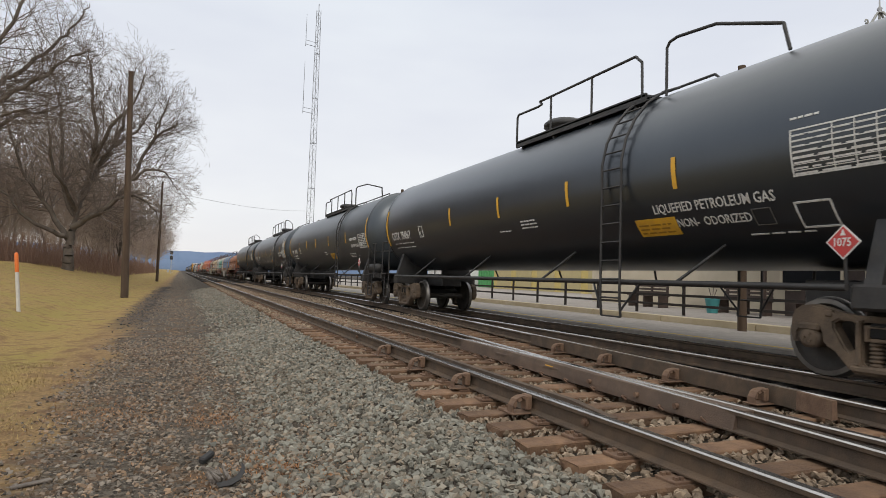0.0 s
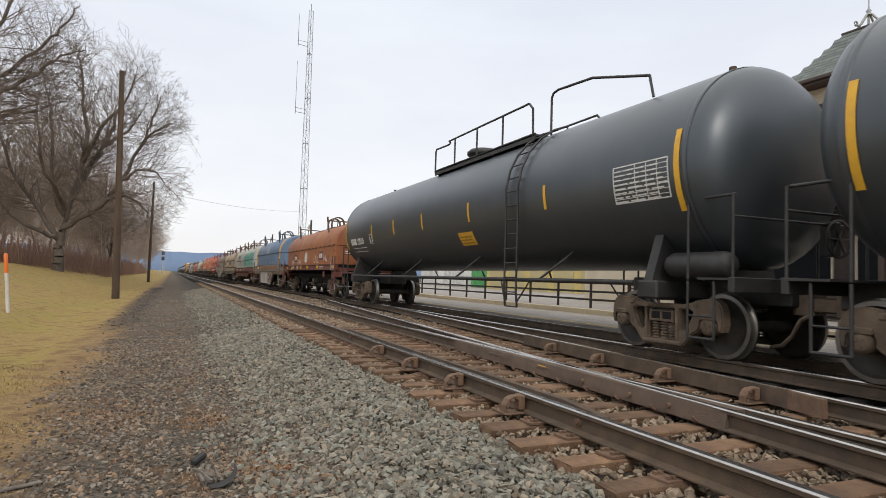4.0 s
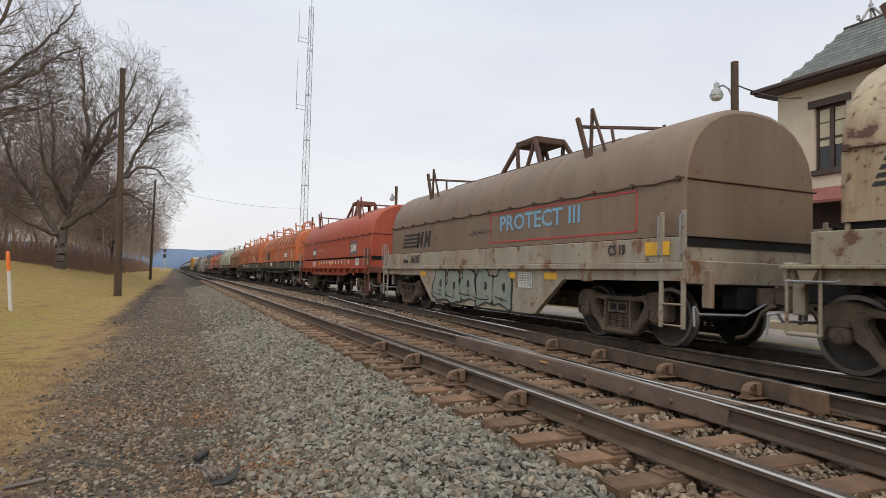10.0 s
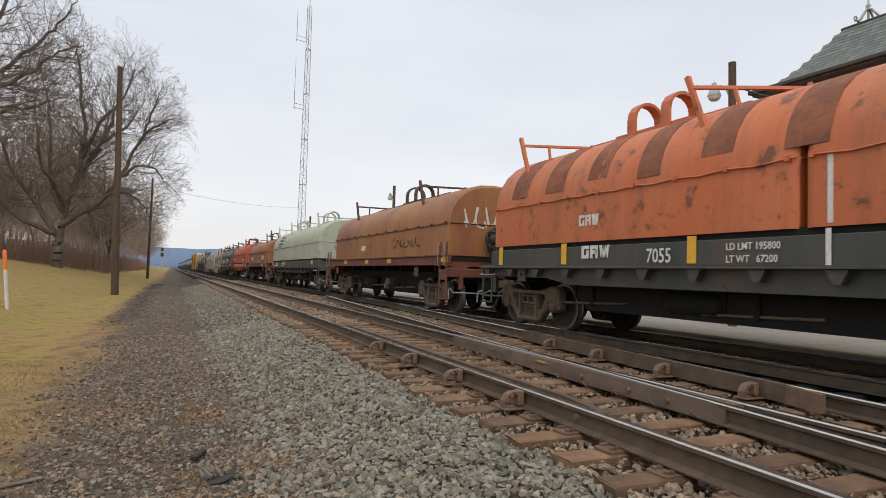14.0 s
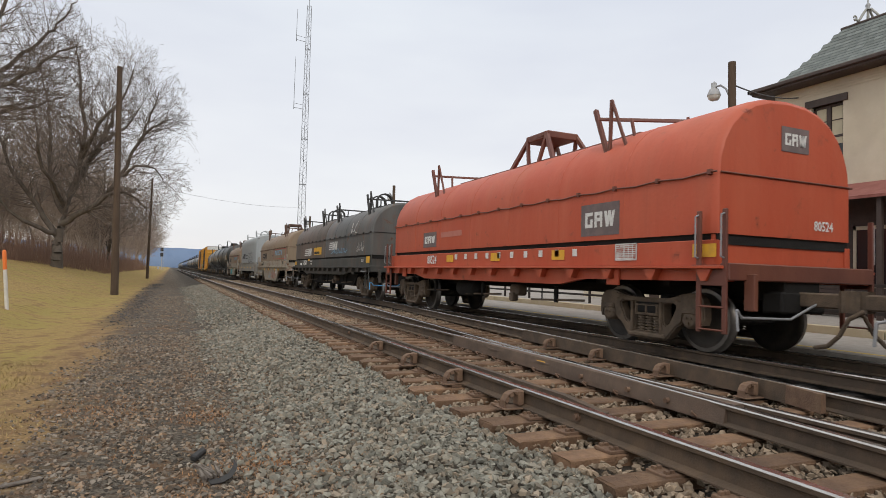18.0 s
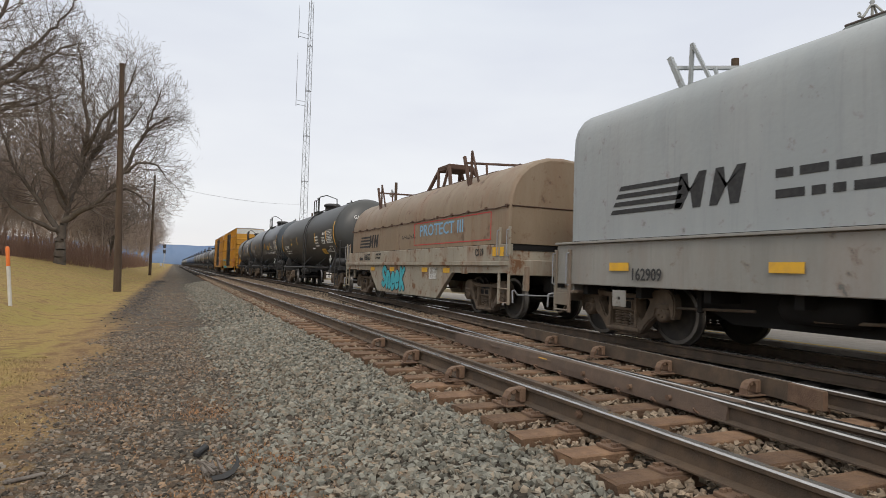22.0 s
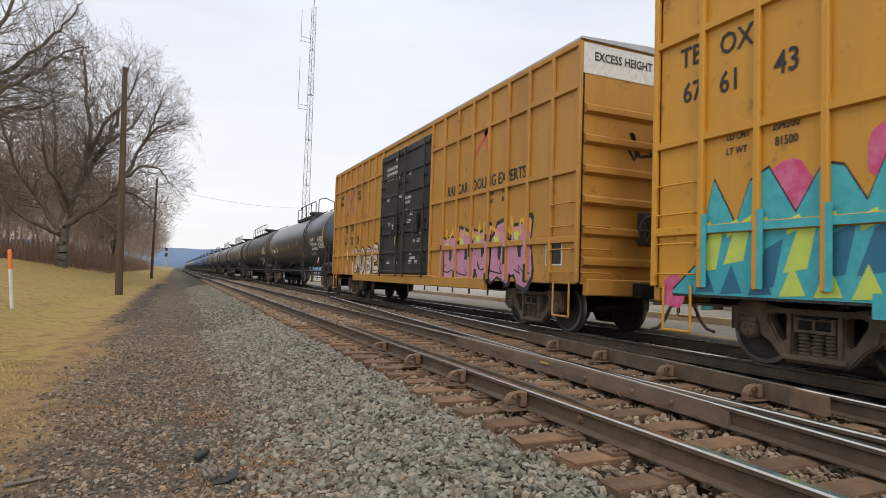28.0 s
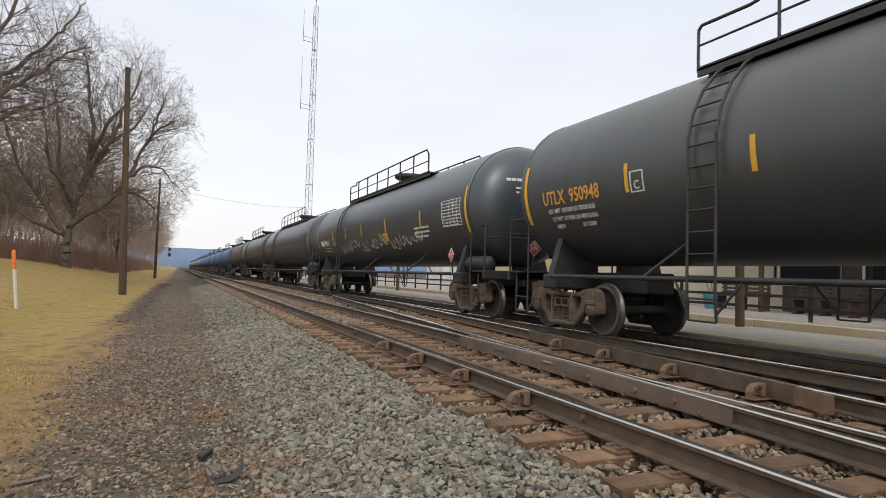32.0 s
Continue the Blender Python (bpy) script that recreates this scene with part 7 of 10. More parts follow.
def box_car(tc, s, skin, door, label, marks=()):
    car = tagged(new("box_car"), label, "box car", "railway cars of the train")
    wheels = []
    half = tc / 2 + 2.9
    e = half - 0.75
    w, z0, zt = 1.50, 0.95, 5.36
    dw = 2.22
    for k in (-1, 1):
        for u0, u1, h0 in ((-e, -dw, z0), (dw, e, z0), (-dw, dw, zt - 0.32)):
            part("side_wall" if h0 == z0 else "door_header", Build().box(min(k * (w - 0.06), k * w), max(k * (w - 0.06), k * w), u0, u1, h0, zt - 0.1), skin, car, "yellow ribbed steel side" if h0 == z0 else "")
        for y0, y1, n in ((-e, -dw, 8), (dw, e, 8)):
            for i in range(n + 1):
                y = y0 + (y1 - y0) * i / n
                part("post", Build().box(min(k * w, k * (w + 0.07)), max(k * w, k * (w + 0.07)), y - 0.045, y + 0.045, z0 + 0.02, zt - 0.05, 0.012), skin, car)
            for z in (1.75, 3.02, 4.52):
                part("belt_rail", Build().prism([(w * k, z - 0.07), (k * (w + 0.06), z - 0.05), (k * (w + 0.06), z + 0.05), (w * k, z + 0.07)], y0, y1, "xz"), skin, car)
        part("top_chord", Build().box(min(k * (w - 0.04), k * (w + 0.05)), max(k * (w - 0.04), k * (w + 0.05)), -e, e, zt - 0.12, zt, 0.015), skin, car)
        b = Build()
        b.box(min(k * (w - 0.05), k * (w + 0.08)), max(k * (w - 0.05), k * (w + 0.08)), -tc / 2 + 1.3, tc / 2 - 1.3, 0.74, 1.0, 0.015)
        b.box(min(k * (w - 0.05), k * (w + 0.10)), max(k * (w - 0.05), k * (w + 0.10)), -dw - 0.3, dw + 0.3, 0.98, 1.02, 0.008)
        part("side_sill", b, skin, car, "yellow side sill")
        # plug doors
        for y0, y1 in ((-dw + 0.02, -0.02), (0.02, dw - 0.02)):
            d = part("door", Build().box(min(k * (w - 0.02), k * (w + 0.08)), max(k * (w - 0.02), k * (w + 0.08)), y0, y1, z0 + 0.05, zt - 0.34, 0.02), door, car, "black ribbed plug door")
            for i in range(7):
                z = z0 + 0.15 + i * 0.62
                part("door_rib", Build().box(min(k * (w + 0.08), k * (w + 0.12)), max(k * (w + 0.08), k * (w + 0.12)), y0 + 0.05, y1 - 0.05, z - 0.04, z + 0.04, 0.012), door, d)
            for y in (y0 + 0.30, y1 - 0.30):
                part("lock_rod", Build().rod((k * (w + 0.15), y, z0), (k * (w + 0.15), y, zt - 0.4), 0.025, 6), door, d)
                for z in (1.5, 2.6, 3.9):
                    part("rod_bracket", Build().box(min(k * (w + 0.08), k * (w + 0.18)), max(k * (w + 0.08), k * (w + 0.18)), y - 0.06, y + 0.06, z - 0.05, z + 0.05, 0.01), door, d)
    part("roof", Build().prism([(-w - 0.05, zt - 0.02), (-w - 0.05, zt + 0.02), (0, zt + 0.10), (w + 0.05, zt + 0.02), (w + 0.05, zt - 0.02)], -e - 0.05, e + 0.05, "xz"), M["roof_metal"], car, "galvanised roof")
    for q in (-1, 1):
        b = Build()
        b.box(-w, w, min(q * e, q * (e - 0.06)), max(q * e, q * (e - 0.06)), z0, zt - 0.02)
        part("end_wall", b, skin, car, "corrugated yellow end")
        part("end_panel", Build().box(-w + 0.02, w - 0.02, min(q * e, q * (e + 0.012)), max(q * e, q * (e + 0.012)), zt - 0.62, zt - 0.06), M["white_mark"], car, "white panel across the end's top")
        for i in range(6):
            z = 1.35 + i * 0.55
            part("corrugation", Build().prism([(q * e, z - 0.10), (q * (e + 0.09), z - 0.05), (q * (e + 0.09), z + 0.05), (q * e, z + 0.10)], -w + 0.06, w - 0.06), skin, car)
        part("end_beam", Build().box(-1.4, 1.4, min(q * e, q * (e + 0.15)), max(q * e, q * (e + 0.15)), 0.75, 1.05, 0.02), skin, car)
        for k in (-1, 1):
            for i in range(4):
                z = 1.15 + i * 0.42
                for ends in ([(k * (w + 0.02), q * (e - 0.75), z), (k * (w + 0.10), q * (e - 0.75), z), (k * (w + 0.10), q * (e - 0.12), z), (k * (w + 0.02), q * (e - 0.12), z)], [(k * 0.9, q * (e + 0.02), z), (k * 0.9, q * (e + 0.14), z), (k * 1.45, q * (e + 0.14), z), (k * 1.45, q * (e + 0.02), z)]):
                    part("grab_iron", Build().path(ends, 0.014, 6), skin, car)
            ld = Build().path([(k * (w + 0.04), q * (e - 0.70), 1.0), (k * (w + 0.04), q * (e - 0.70), 0.36), (k * (w + 0.04), q * (e - 0.2), 0.36), (k * (w + 0.04), q * (e - 0.2), 1.0)], 0.02, 6)
            part("step", ld, skin, car, "yellow stirrup step")
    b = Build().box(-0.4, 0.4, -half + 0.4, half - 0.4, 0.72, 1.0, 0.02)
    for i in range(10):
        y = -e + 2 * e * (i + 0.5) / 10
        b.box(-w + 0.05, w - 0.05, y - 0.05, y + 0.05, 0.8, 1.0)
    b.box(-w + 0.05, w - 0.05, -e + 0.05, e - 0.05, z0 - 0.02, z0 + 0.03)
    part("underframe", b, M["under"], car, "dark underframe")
    hb = Build().lathe([(-0.015, 0.26), (0.015, 0.26), (0.015, 0.295), (-0.015, 0.295), (-0.015, 0.26)], "y", (-0.1, -e - 0.28, 1.95), 24)
    for i in range(3):
        t = i * math.pi / 3
        hb.rod((-0.1 + 0.27 * math.cos(t), -e - 0.28, 1.95 + 0.27 * math.sin(t)), (-0.1 - 0.27 * math.cos(t), -e - 0.28, 1.95 - 0.27 * math.sin(t)), 0.014, 6)
    hb.box(-0.22, 0.02, -e - 0.25, -e - 0.02, 1.7, 2.3, 0.02)
    part("hand_brake", hb, M["black_gear"], car, "black hand brake wheel")
    couplers(car, half)
    for q in (-1, 1):
        bogie(car, q * tc / 2, wheels)
    CARS.append((car, s, wheels))
    for m in marks:
        m(car, w, e)
    return car

M["tank_black"] = mat("black_tank_paint", (0.009, 0.012, 0.017), (0.014, 0.018, 0.023), 0.7, 1.2, 0.34, third=(0.028, 0.030, 0.033), third_amount=0.25, third_scale=0.7, streak=True, bump=0.02, bump_scale=12, spec=0.9)
M["tank_dull"] = mat("dull_black_tank_paint", (0.028, 0.034, 0.039), (0.040, 0.046, 0.050), 0.7, 1.2, 0.42, third=(0.055, 0.055, 0.053), third_amount=0.3, third_scale=0.7, streak=True, bump=0.02, bump_scale=12, spec=0.85)
M["tank_brown"] = mat("dirty_brown_black_tank_paint", (0.026, 0.028, 0.028), (0.040, 0.040, 0.036), 0.7, 1.0, 0.45, third=(0.06, 0.055, 0.045), third_amount=0.35, third_scale=0.6, streak=True, bump=0.02, bump_scale=12, spec=0.8)
M["tank_faded"] = mat("faded_black_tank_paint", (0.032, 0.037, 0.042), (0.044, 0.050, 0.054), 0.7, 1.2, 0.46, third=(0.062, 0.062, 0.060), third_amount=0.3, third_scale=0.7, streak=True, bump=0.02, bump_scale=12, spec=0.9)
M["tank_grey"] = mat("faded_grey_tank_paint", (0.10, 0.10, 0.10), (0.16, 0.155, 0.145), 0.7, 1.2, 0.55, third=(0.20, 0.17, 0.13), third_amount=0.4, streak=True)
M["tank_blue"] = mat("blue_tank_paint", (0.05, 0.13, 0.30), (0.07, 0.17, 0.34), 0.7, 1.2, 0.5, streak=True)
for m_ in (M["tank_black"], M["tank_dull"]):
    m_.node_tree.nodes["Principled BSDF"].inputs["Coat Weight"].default_value = 0.35
    m_.node_tree.nodes["Principled BSDF"].inputs["Specular Tint"].default_value = (0.78, 0.88, 1.0, 1)
    m_.node_tree.nodes["Principled BSDF"].inputs["Coat Roughness"].default_value = 0.30
M["rusted_gear"] = mat("rusted_brown_steel", (0.075, 0.042, 0.03), (0.12, 0.07, 0.05), 0.7, 4, 0.85, bump=0.3)
M["navy_gear"] = mat("dark_navy_steel", (0.035, 0.05, 0.075), (0.06, 0.07, 0.09), 0.6, 4, 0.7)
P = {
    "rust_orange": paint("faded_rust_orange", (0.33, 0.125, 0.042), (0.235, 0.078, 0.042), 0.55, rust_scale=0.7, chips=((0.11, 0.045, 0.03), 0.22, 1.1)),
    "brown_sill": paint("oxide_sill", (0.13, 0.043, 0.030), (0.18, 0.065, 0.042), 0.4),
    "blue": paint("weathered_blue", (0.095, 0.165, 0.27), (0.15, 0.215, 0.30), 0.15, chips=((0.16, 0.15, 0.14), 0.2, 0.8)),
    "grey_brown": paint("grime_grey_brown", (0.17, 0.145, 0.115), (0.24, 0.205, 0.16), 0.5),
    "pale_grey": paint("pale_grey_hood", (0.38, 0.39, 0.35), (0.45, 0.455, 0.41), 0.15),
    "cream": paint("rusty_cream", (0.42, 0.33, 0.20), (0.50, 0.42, 0.29), 0.85, rust_scale=0.9, chips=((0.10, 0.042, 0.024), 0.37, 1.3)),
    "cream_sill": paint("cream_sill", (0.27, 0.235, 0.170), (0.34, 0.305, 0.23), 0.7, chips=((0.12, 0.06, 0.032), 0.36, 1.6)),
    "taupe": paint("taupe_hood", (0.165, 0.115, 0.08), (0.215, 0.155, 0.11), 0.35, chips=((0.09, 0.05, 0.035), 0.18, 1.5)),
    "taupe_sill": paint("pale_taupe_sill", (0.29, 0.262, 0.208), (0.37, 0.33, 0.265), 0.75, chips=((0.17, 0.085, 0.042), 0.36, 1.1)),
    "red": paint("oxide_red", (0.34, 0.058, 0.028), (0.40, 0.085, 0.042), 0.25),
    "bright_red": paint("bright_red", (0.43, 0.072, 0.030), (0.47, 0.10, 0.048), 0.18),
    "orange": paint("weathered_orange", (0.50, 0.125, 0.042), (0.53, 0.17, 0.068), 0.5, chips=((0.17, 0.06, 0.032), 0.29, 1.2)),
    "dark_sill": paint("dark_green_grey_sill", (0.045, 0.048, 0.045), (0.075, 0.073, 0.067), 0.25),
    "sage": paint("sage_grey", (0.36, 0.385, 0.30), (0.42, 0.44, 0.355), 0.08),
    "brown_orange": paint("brown_orange", (0.31, 0.142, 0.050), (0.23, 0.082, 0.045), 0.5, rust_scale=0.7, chips=((0.13, 0.055, 0.038), 0.24, 0.9)),
    "charcoal": paint("charcoal_hood", (0.075, 0.078, 0.078), (0.12, 0.118, 0.110), 0.3, chips=((0.10, 0.055, 0.035), 0.2, 1.2)),
    "brown_charcoal": paint("brown_charcoal_hood", (0.085, 0.070, 0.060), (0.13, 0.108, 0.092), 0.35, chips=((0.10, 0.055, 0.035), 0.24, 1.2)),
    "tan": paint("tan_hood", (0.215, 0.158, 0.104), (0.265, 0.202, 0.140), 0.45, chips=((0.13, 0.085, 0.055), 0.24, 1.0)),
    "light_grey": paint("light_grey_hood", (0.30, 0.325, 0.335), (0.345, 0.365, 0.37), 0.06),
    "grey_sill": paint("grey_sill", (0.24, 0.235, 0.215), (0.31, 0.30, 0.275), 0.25),
    "yellow": paint("boxcar_yellow", (0.56, 0.275, 0.026), (0.50, 0.245, 0.030), 0.14),
    "yellow_dull": paint("dull_boxcar_yellow", (0.45, 0.225, 0.042), (0.40, 0.195, 0.038), 0.25),
    "door_black": paint("boxcar_door_black", (0.012, 0.0125, 0.014), (0.024, 0.024, 0.026), 0.06),
}

M["spray_sage"] = mat("sage_spray", (0.20, 0.24, 0.20), (0.27, 0.28, 0.23), 0.7, 2, 0.8)


def place(f, r):
    return r - f, (f + r) / 2


G = "black pressure tank car with yellow strips and a railed top walkway"
tank_car(*place(4.05, 19.26), M["tank_black"], G, ladder_at=-3.66, rails=(0.6, -3.6), loop=(-4.16, -6.16), man=0.05, strips=(-4.95, -2.3, 0.36, 3.03))
tank_car(*place(23.32, 39.43), M["tank_dull"], G, loop=(-4.9, -8.1))
tank_car(*place(43.28, 59.75), M["tank_dull"], G, ladder_at=-4.7, rails=(1.48, -4.49), loop=(-5.1, -7.05), strips=(-6.66, -1.92, 0.76, 3.4, 5.8))
tank_car(*place(63.6, 80.1), M["tank_dull"], G)
coil_car(*place(84.5, 94.82), P["brown_sill"], P["rust_orange"], "rusty orange coil car with one arched hood", form="sill", bracket="plain", span=(-6.48, 5.45), hood_gear=M["rusted_gear"], deck_z=1.16, z0=1.55, z1=2.36, top=3.52)
coil_car(*place(99.6, 110.05), P["grey_brown"], P["blue"], "blue coil car with yellow hood ends and a deep grey sill", form="notch", gear=M["truck"], span=(-6.84, 5.55), hood_gear=M["navy_gear"], deck_z=1.29, z0=1.68)
coil_car(*place(114.79, 128.05), P["brown_sill"], P["pale_grey"], "pale grey coil car with two hoods and green graffiti", hoods=2, span=(-8.58, 7.43), mid=-0.47, z0=1.58, belly=0.54, seam=2.28, hood_gear=M["rusted_gear"])
coil_car(*place(132.5, 144.6), P["cream_sill"], P["cream"], "cream coil car with two badly rusted hoods", hoods=2, bracket="plain", span=(-7.75, 6.75), mid=-0.2, z0=1.71, hood_gear=M["rusted_gear"])
coil_car(*place(149.24, 159.35), P["taupe_sill"], P["taupe"], "taupe coil car with a deep pale sill", form="notch", bracket="arch", hood_gear=M["rusted_gear"], span=(-6.80, 5.88), deck_z=1.29, z0=1.68)
coil_car(*place(164.2, 174.2), P["red"], P["red"], "oxide red coil car with one arched hood", brake=True, bracket="arch", gear=P["brown_sill"], hood_gear=P["brown_sill"], span=(-6.70, 5.90))
coil_car(*place(179.47, 191.26), P["dark_sill"], P["orange"], "orange coil car with two rusty hoods on a dark sill", hoods=2, bracket="plain", span=(-7.60, 7.03), mid=-0.25)
coil_car(*place(196.3, 208.4), P["dark_sill"], P["orange"], "orange coil car with two rusty hoods on a dark sill", hoods=2, bracket="plain", span=(-7.75, 7.03), mid=-0.25)
coil_car(*place(213.56, 223.4), P["brown_sill"], P["brown_orange"], "brown orange coil car with one arched hood", brake=True, form="sill", bracket="plain", hood_gear=M["rusted_gear"], span=(-6.55, 5.30), deck_z=1.16, z0=1.55, z1=2.36, top=3.52)
coil_car(*place(228.4, 241.2), P["dark_sill"], P["sage"], "sage grey coil car with two hoods on a dark sill", hoods=2, bracket="plain", span=(-7.60, 7.00), mid=-0.2)
coil_car(*place(245.96, 256.15), P["brown_sill"], P["brown_orange"], "brown orange coil car with one arched hood", brake=True, form="sill", bracket="plain", hood_gear=M["rusted_gear"], span=(-6.40, 5.40), deck_z=1.16, z0=1.55, z1=2.36, top=3.52)
coil_car(*place(261.3, 271.6), P["bright_red"], P["bright_red"], "bright red coil car with one arched hood", bracket="arch", gear=P["brown_sill"], hood_gear=P["brown_sill"], span=(-6.77, 5.98))
coil_car(*place(276.67, 288.2), P["dark_sill"], P["charcoal"], "charcoal coil car with two hoods", brake=True, hoods=2, bracket="v", cover2=P["brown_charcoal"], hood_gear=M["black_gear"], span=(-7.50, 7.05), mid=-0.2)
coil_car(*place(293.66, 303.9), P["taupe_sill"], P["tan"], "tan coil car with a deep pale sill", form="notch", bracket="arch", hood_gear=M["rusted_gear"], span=(-6.35, 5.88), deck_z=1.29, z0=1.68)
coil_car(*place(309.0, 318.3), P["grey_sill"], P["light_grey"], "light grey coil car with a tall smooth hood", brake=True, gear=P["grey_brown"], form="sill", span=(-5.75, 5.72), deck_z=0.75, z0=1.64, z1=3.20, top=4.04, square=True)
coil_car(*place(323.25, 333.3), P["taupe_sill"], P["tan"], "tan coil car with a deep pale sill and teal graffiti", form="notch", bracket="arch", hood_gear=M["rusted_gear"], span=(-6.66, 5.88), deck_z=1.29, z0=1.68)
tank_car(*place(337.8, 350.4), M["tank_brown"], "dull black tank car with a ladder and yellow strips", style="oil", zc=2.72, R=1.5, ladder_at=-0.85, rails=(0.0, -1.0), loop=(-1.25, -4.3), man=-0.4, strips=(-5.46, -3.0, 1.8, 3.65))
tank_car(*place(354.45, 367.8), M["tank_dull"], "dull black tank car with a ladder and yellow strips", style="oil", R=1.52, ladder_at=-0.85, rails=(0.0, -1.0), loop=(-1.25, -4.3), man=-0.4, strips=(-4.26, -1.6, 1.2, 4.1))
tank_car(*place(372.2, 380.4), M["tank_dull"], "short dull black syrup tank car", style="oil", R=1.45, zc=2.6, ladder_at=0.2, rails=(1.3, 0.3), loop=(-0.3, -3.6), man=-0.6, strips=(-1.6, 1.5))
box_car(*place(385.7, 399.6), P["yellow"], P["door_black"], "tall yellow box car with black plug doors and graffiti")
box_car(*place(405.8, 419.5), P["yellow_dull"], P["door_black"], "tall dull yellow box car with black plug doors and graffiti")
tank_car(*place(424.8, 441.0), M["tank_black"], G, strips=(-5.6, -2.0, 0.94, 3.40, 5.92))
tank_car(*place(445.3, 461.2), M["tank_faded"], G, style="cap", ladder_at=4.03, rails=(4.75, -4.7), loop=None, man=-0.5, strips=(-5.12, -1.6, 0.8, 3.29, 5.63))
tank_car(*place(465.5, 481.5), M["tank_dull"], G, style="cap", ladder_at=4.03, rails=(4.75, -4.7), loop=None, man=-0.5)
k = 485.6
for i in range(20):
    m = M["tank_dull"] if i < 2 else M["tank_grey"] if i == 2 else M["tank_blue"] if i < 9 else M["tank_dull"]
    tank_car(*place(k, k + 15.9), m, "tank car far down the train", detail=False, style="cap", ladder_at=4.03, rails=(4.75, -4.7), loop=None, man=-0.5)
    k += 20.1


# ---- lettering, plates, reflectors and spray paint on the cars ----
def hood_wrap(w, z1, top):
    pts = hood_outline(w, z1, z1, top, 28)[1:]
    run = [(0.0, Vector((pts[0][0], pts[0][1])))]
    for a, b in zip(pts, pts[1:]):
        run.append((run[-1][0] + math.hypot(b[0] - a[0], b[1] - a[1]), Vector((b[0], b[1]))))

    def at(u, h, d):
        if h <= z1:
            return (-w - d, -u, h)
        s = h - z1
        for (sa, pa), (sb, pb) in zip(run, run[1:]):
            if s <= sb and sb > sa:
                p = pa.lerp(pb, (s - sa) / (sb - sa))
                t = (pb - pa).normalized()
                return (p.x - t.y * d, -u, p.y + t.x * d)
        return (0, -u, top + d)

    return at


def flat(x):
    return lambda u, h, d: (x - d, -u, h)


def round_shell(R, zc):
    def at(u, h, d):
        a = (h - zc) / R
        return (-(R + d) * math.cos(a), -u, zc + (R + d) * math.sin(a))
    return at


def end_face(y):
    return lambda u, h, d: (u, y - d, h)


def stick(car, at, bd, material, name="marking", label=""):
    """Lays flat work, drawn in (u, h, depth), onto a surface of the car."""
    bd.v = [at(*p) for p in bd.v]
    return part(name, bd, material, car, label)


def word(car, at, words, u, h, size, material, squeeze=0.85, lean=0.0, bold=0.012, depth=0.007):
    """Lettering that starts at u, with its foot at h."""
    me = text_mesh(words, size, squeeze, bold).copy()
    for v in me.vertices:
        v.co = at(u + v.co.x + lean * v.co.y, h + v.co.y, depth + v.co.z)
    me.materials.append(material)
    return part("lettering", me, material, car)


def patch(u0, u1, h0, h1, d=0.006, n=4, m=1):
    """A painted or stuck-on panel as one closed sheet that can bend over a surface."""
    us = [u0 + (u1 - u0) * j / m for j in range(m + 1)]
    hs = [h0 + (h1 - h0) * i / n for i in range(n + 1)]
    v = [(u, h, z) for z in (0.0, d) for h in hs for u in us]
    w, k = m + 1, (m + 1) * (n + 1)
    f = []
    for i in range(n):
        for j in range(m):
            a = i * w + j
            f += [(a, a + w, a + w + 1, a + 1), (k + a, k + a + 1, k + a + w + 1, k + a + w)]
        for a, b in ((i * w, (i + 1) * w), ((i + 1) * w + m, i * w + m)):
            f.append((a, k + a, k + b, b))
    for j in range(m):
        for a, b in ((j + 1, j), (n * w + j, n * w + j + 1)):
            f.append((a, k + a, k + b, b))
    return Build().add(v, f)


def frame_lines(u0, u1, h0, h1, t=0.02, d=0.008):
    b = Build()
    for e, g, a, c in ((u0, u1, h0, h0 + t), (u0, u1, h1 - t, h1), (u0, u0 + t, h0, h1), (u1 - t, u1, h0, h1)):
        n = max(1, round((c - a) / 0.12))
        for i in range(n):
            b.box(e, g, a + (c - a) * i / n, a + (c - a) * (i + 1) / n, 0, d)
    return b


def print_bars(u, h, w, hh, rows, seed=0, d=0.007, gap=0.58):
    b = bars(rows, w, hh, gap, seed)
    b.v = [(x + u, y + h, z * d / 0.005) for x, y, z in b.v]
    return b


def table_plate(car, at, u, h, w, hh, material, seed=3):
    """A stencilled test table: a frame, rulings and unreadable entries."""
    b = frame_lines(u, u + w, h, h + hh, 0.018)
    for i in range(1, 8):
        z = h + hh * i / 8
        b.box(u, u + w, z - 0.005, z + 0.005, 0, 0.008)
    for k in (0.42, 0.62, 0.81):
        for i in range(4):
            b.box(u + w * k - 0.005, u + w * k + 0.005, h + hh * i / 4, h + hh * (i + 1) / 4, 0, 0.008)
    stick(car, at, b, material, "test_table", "white stencilled table")
    stick(car, at, print_bars(u + 0.03, h + 0.02, w - 0.06, hh - 0.04, 8, seed, gap=0.68), material, "small_print")


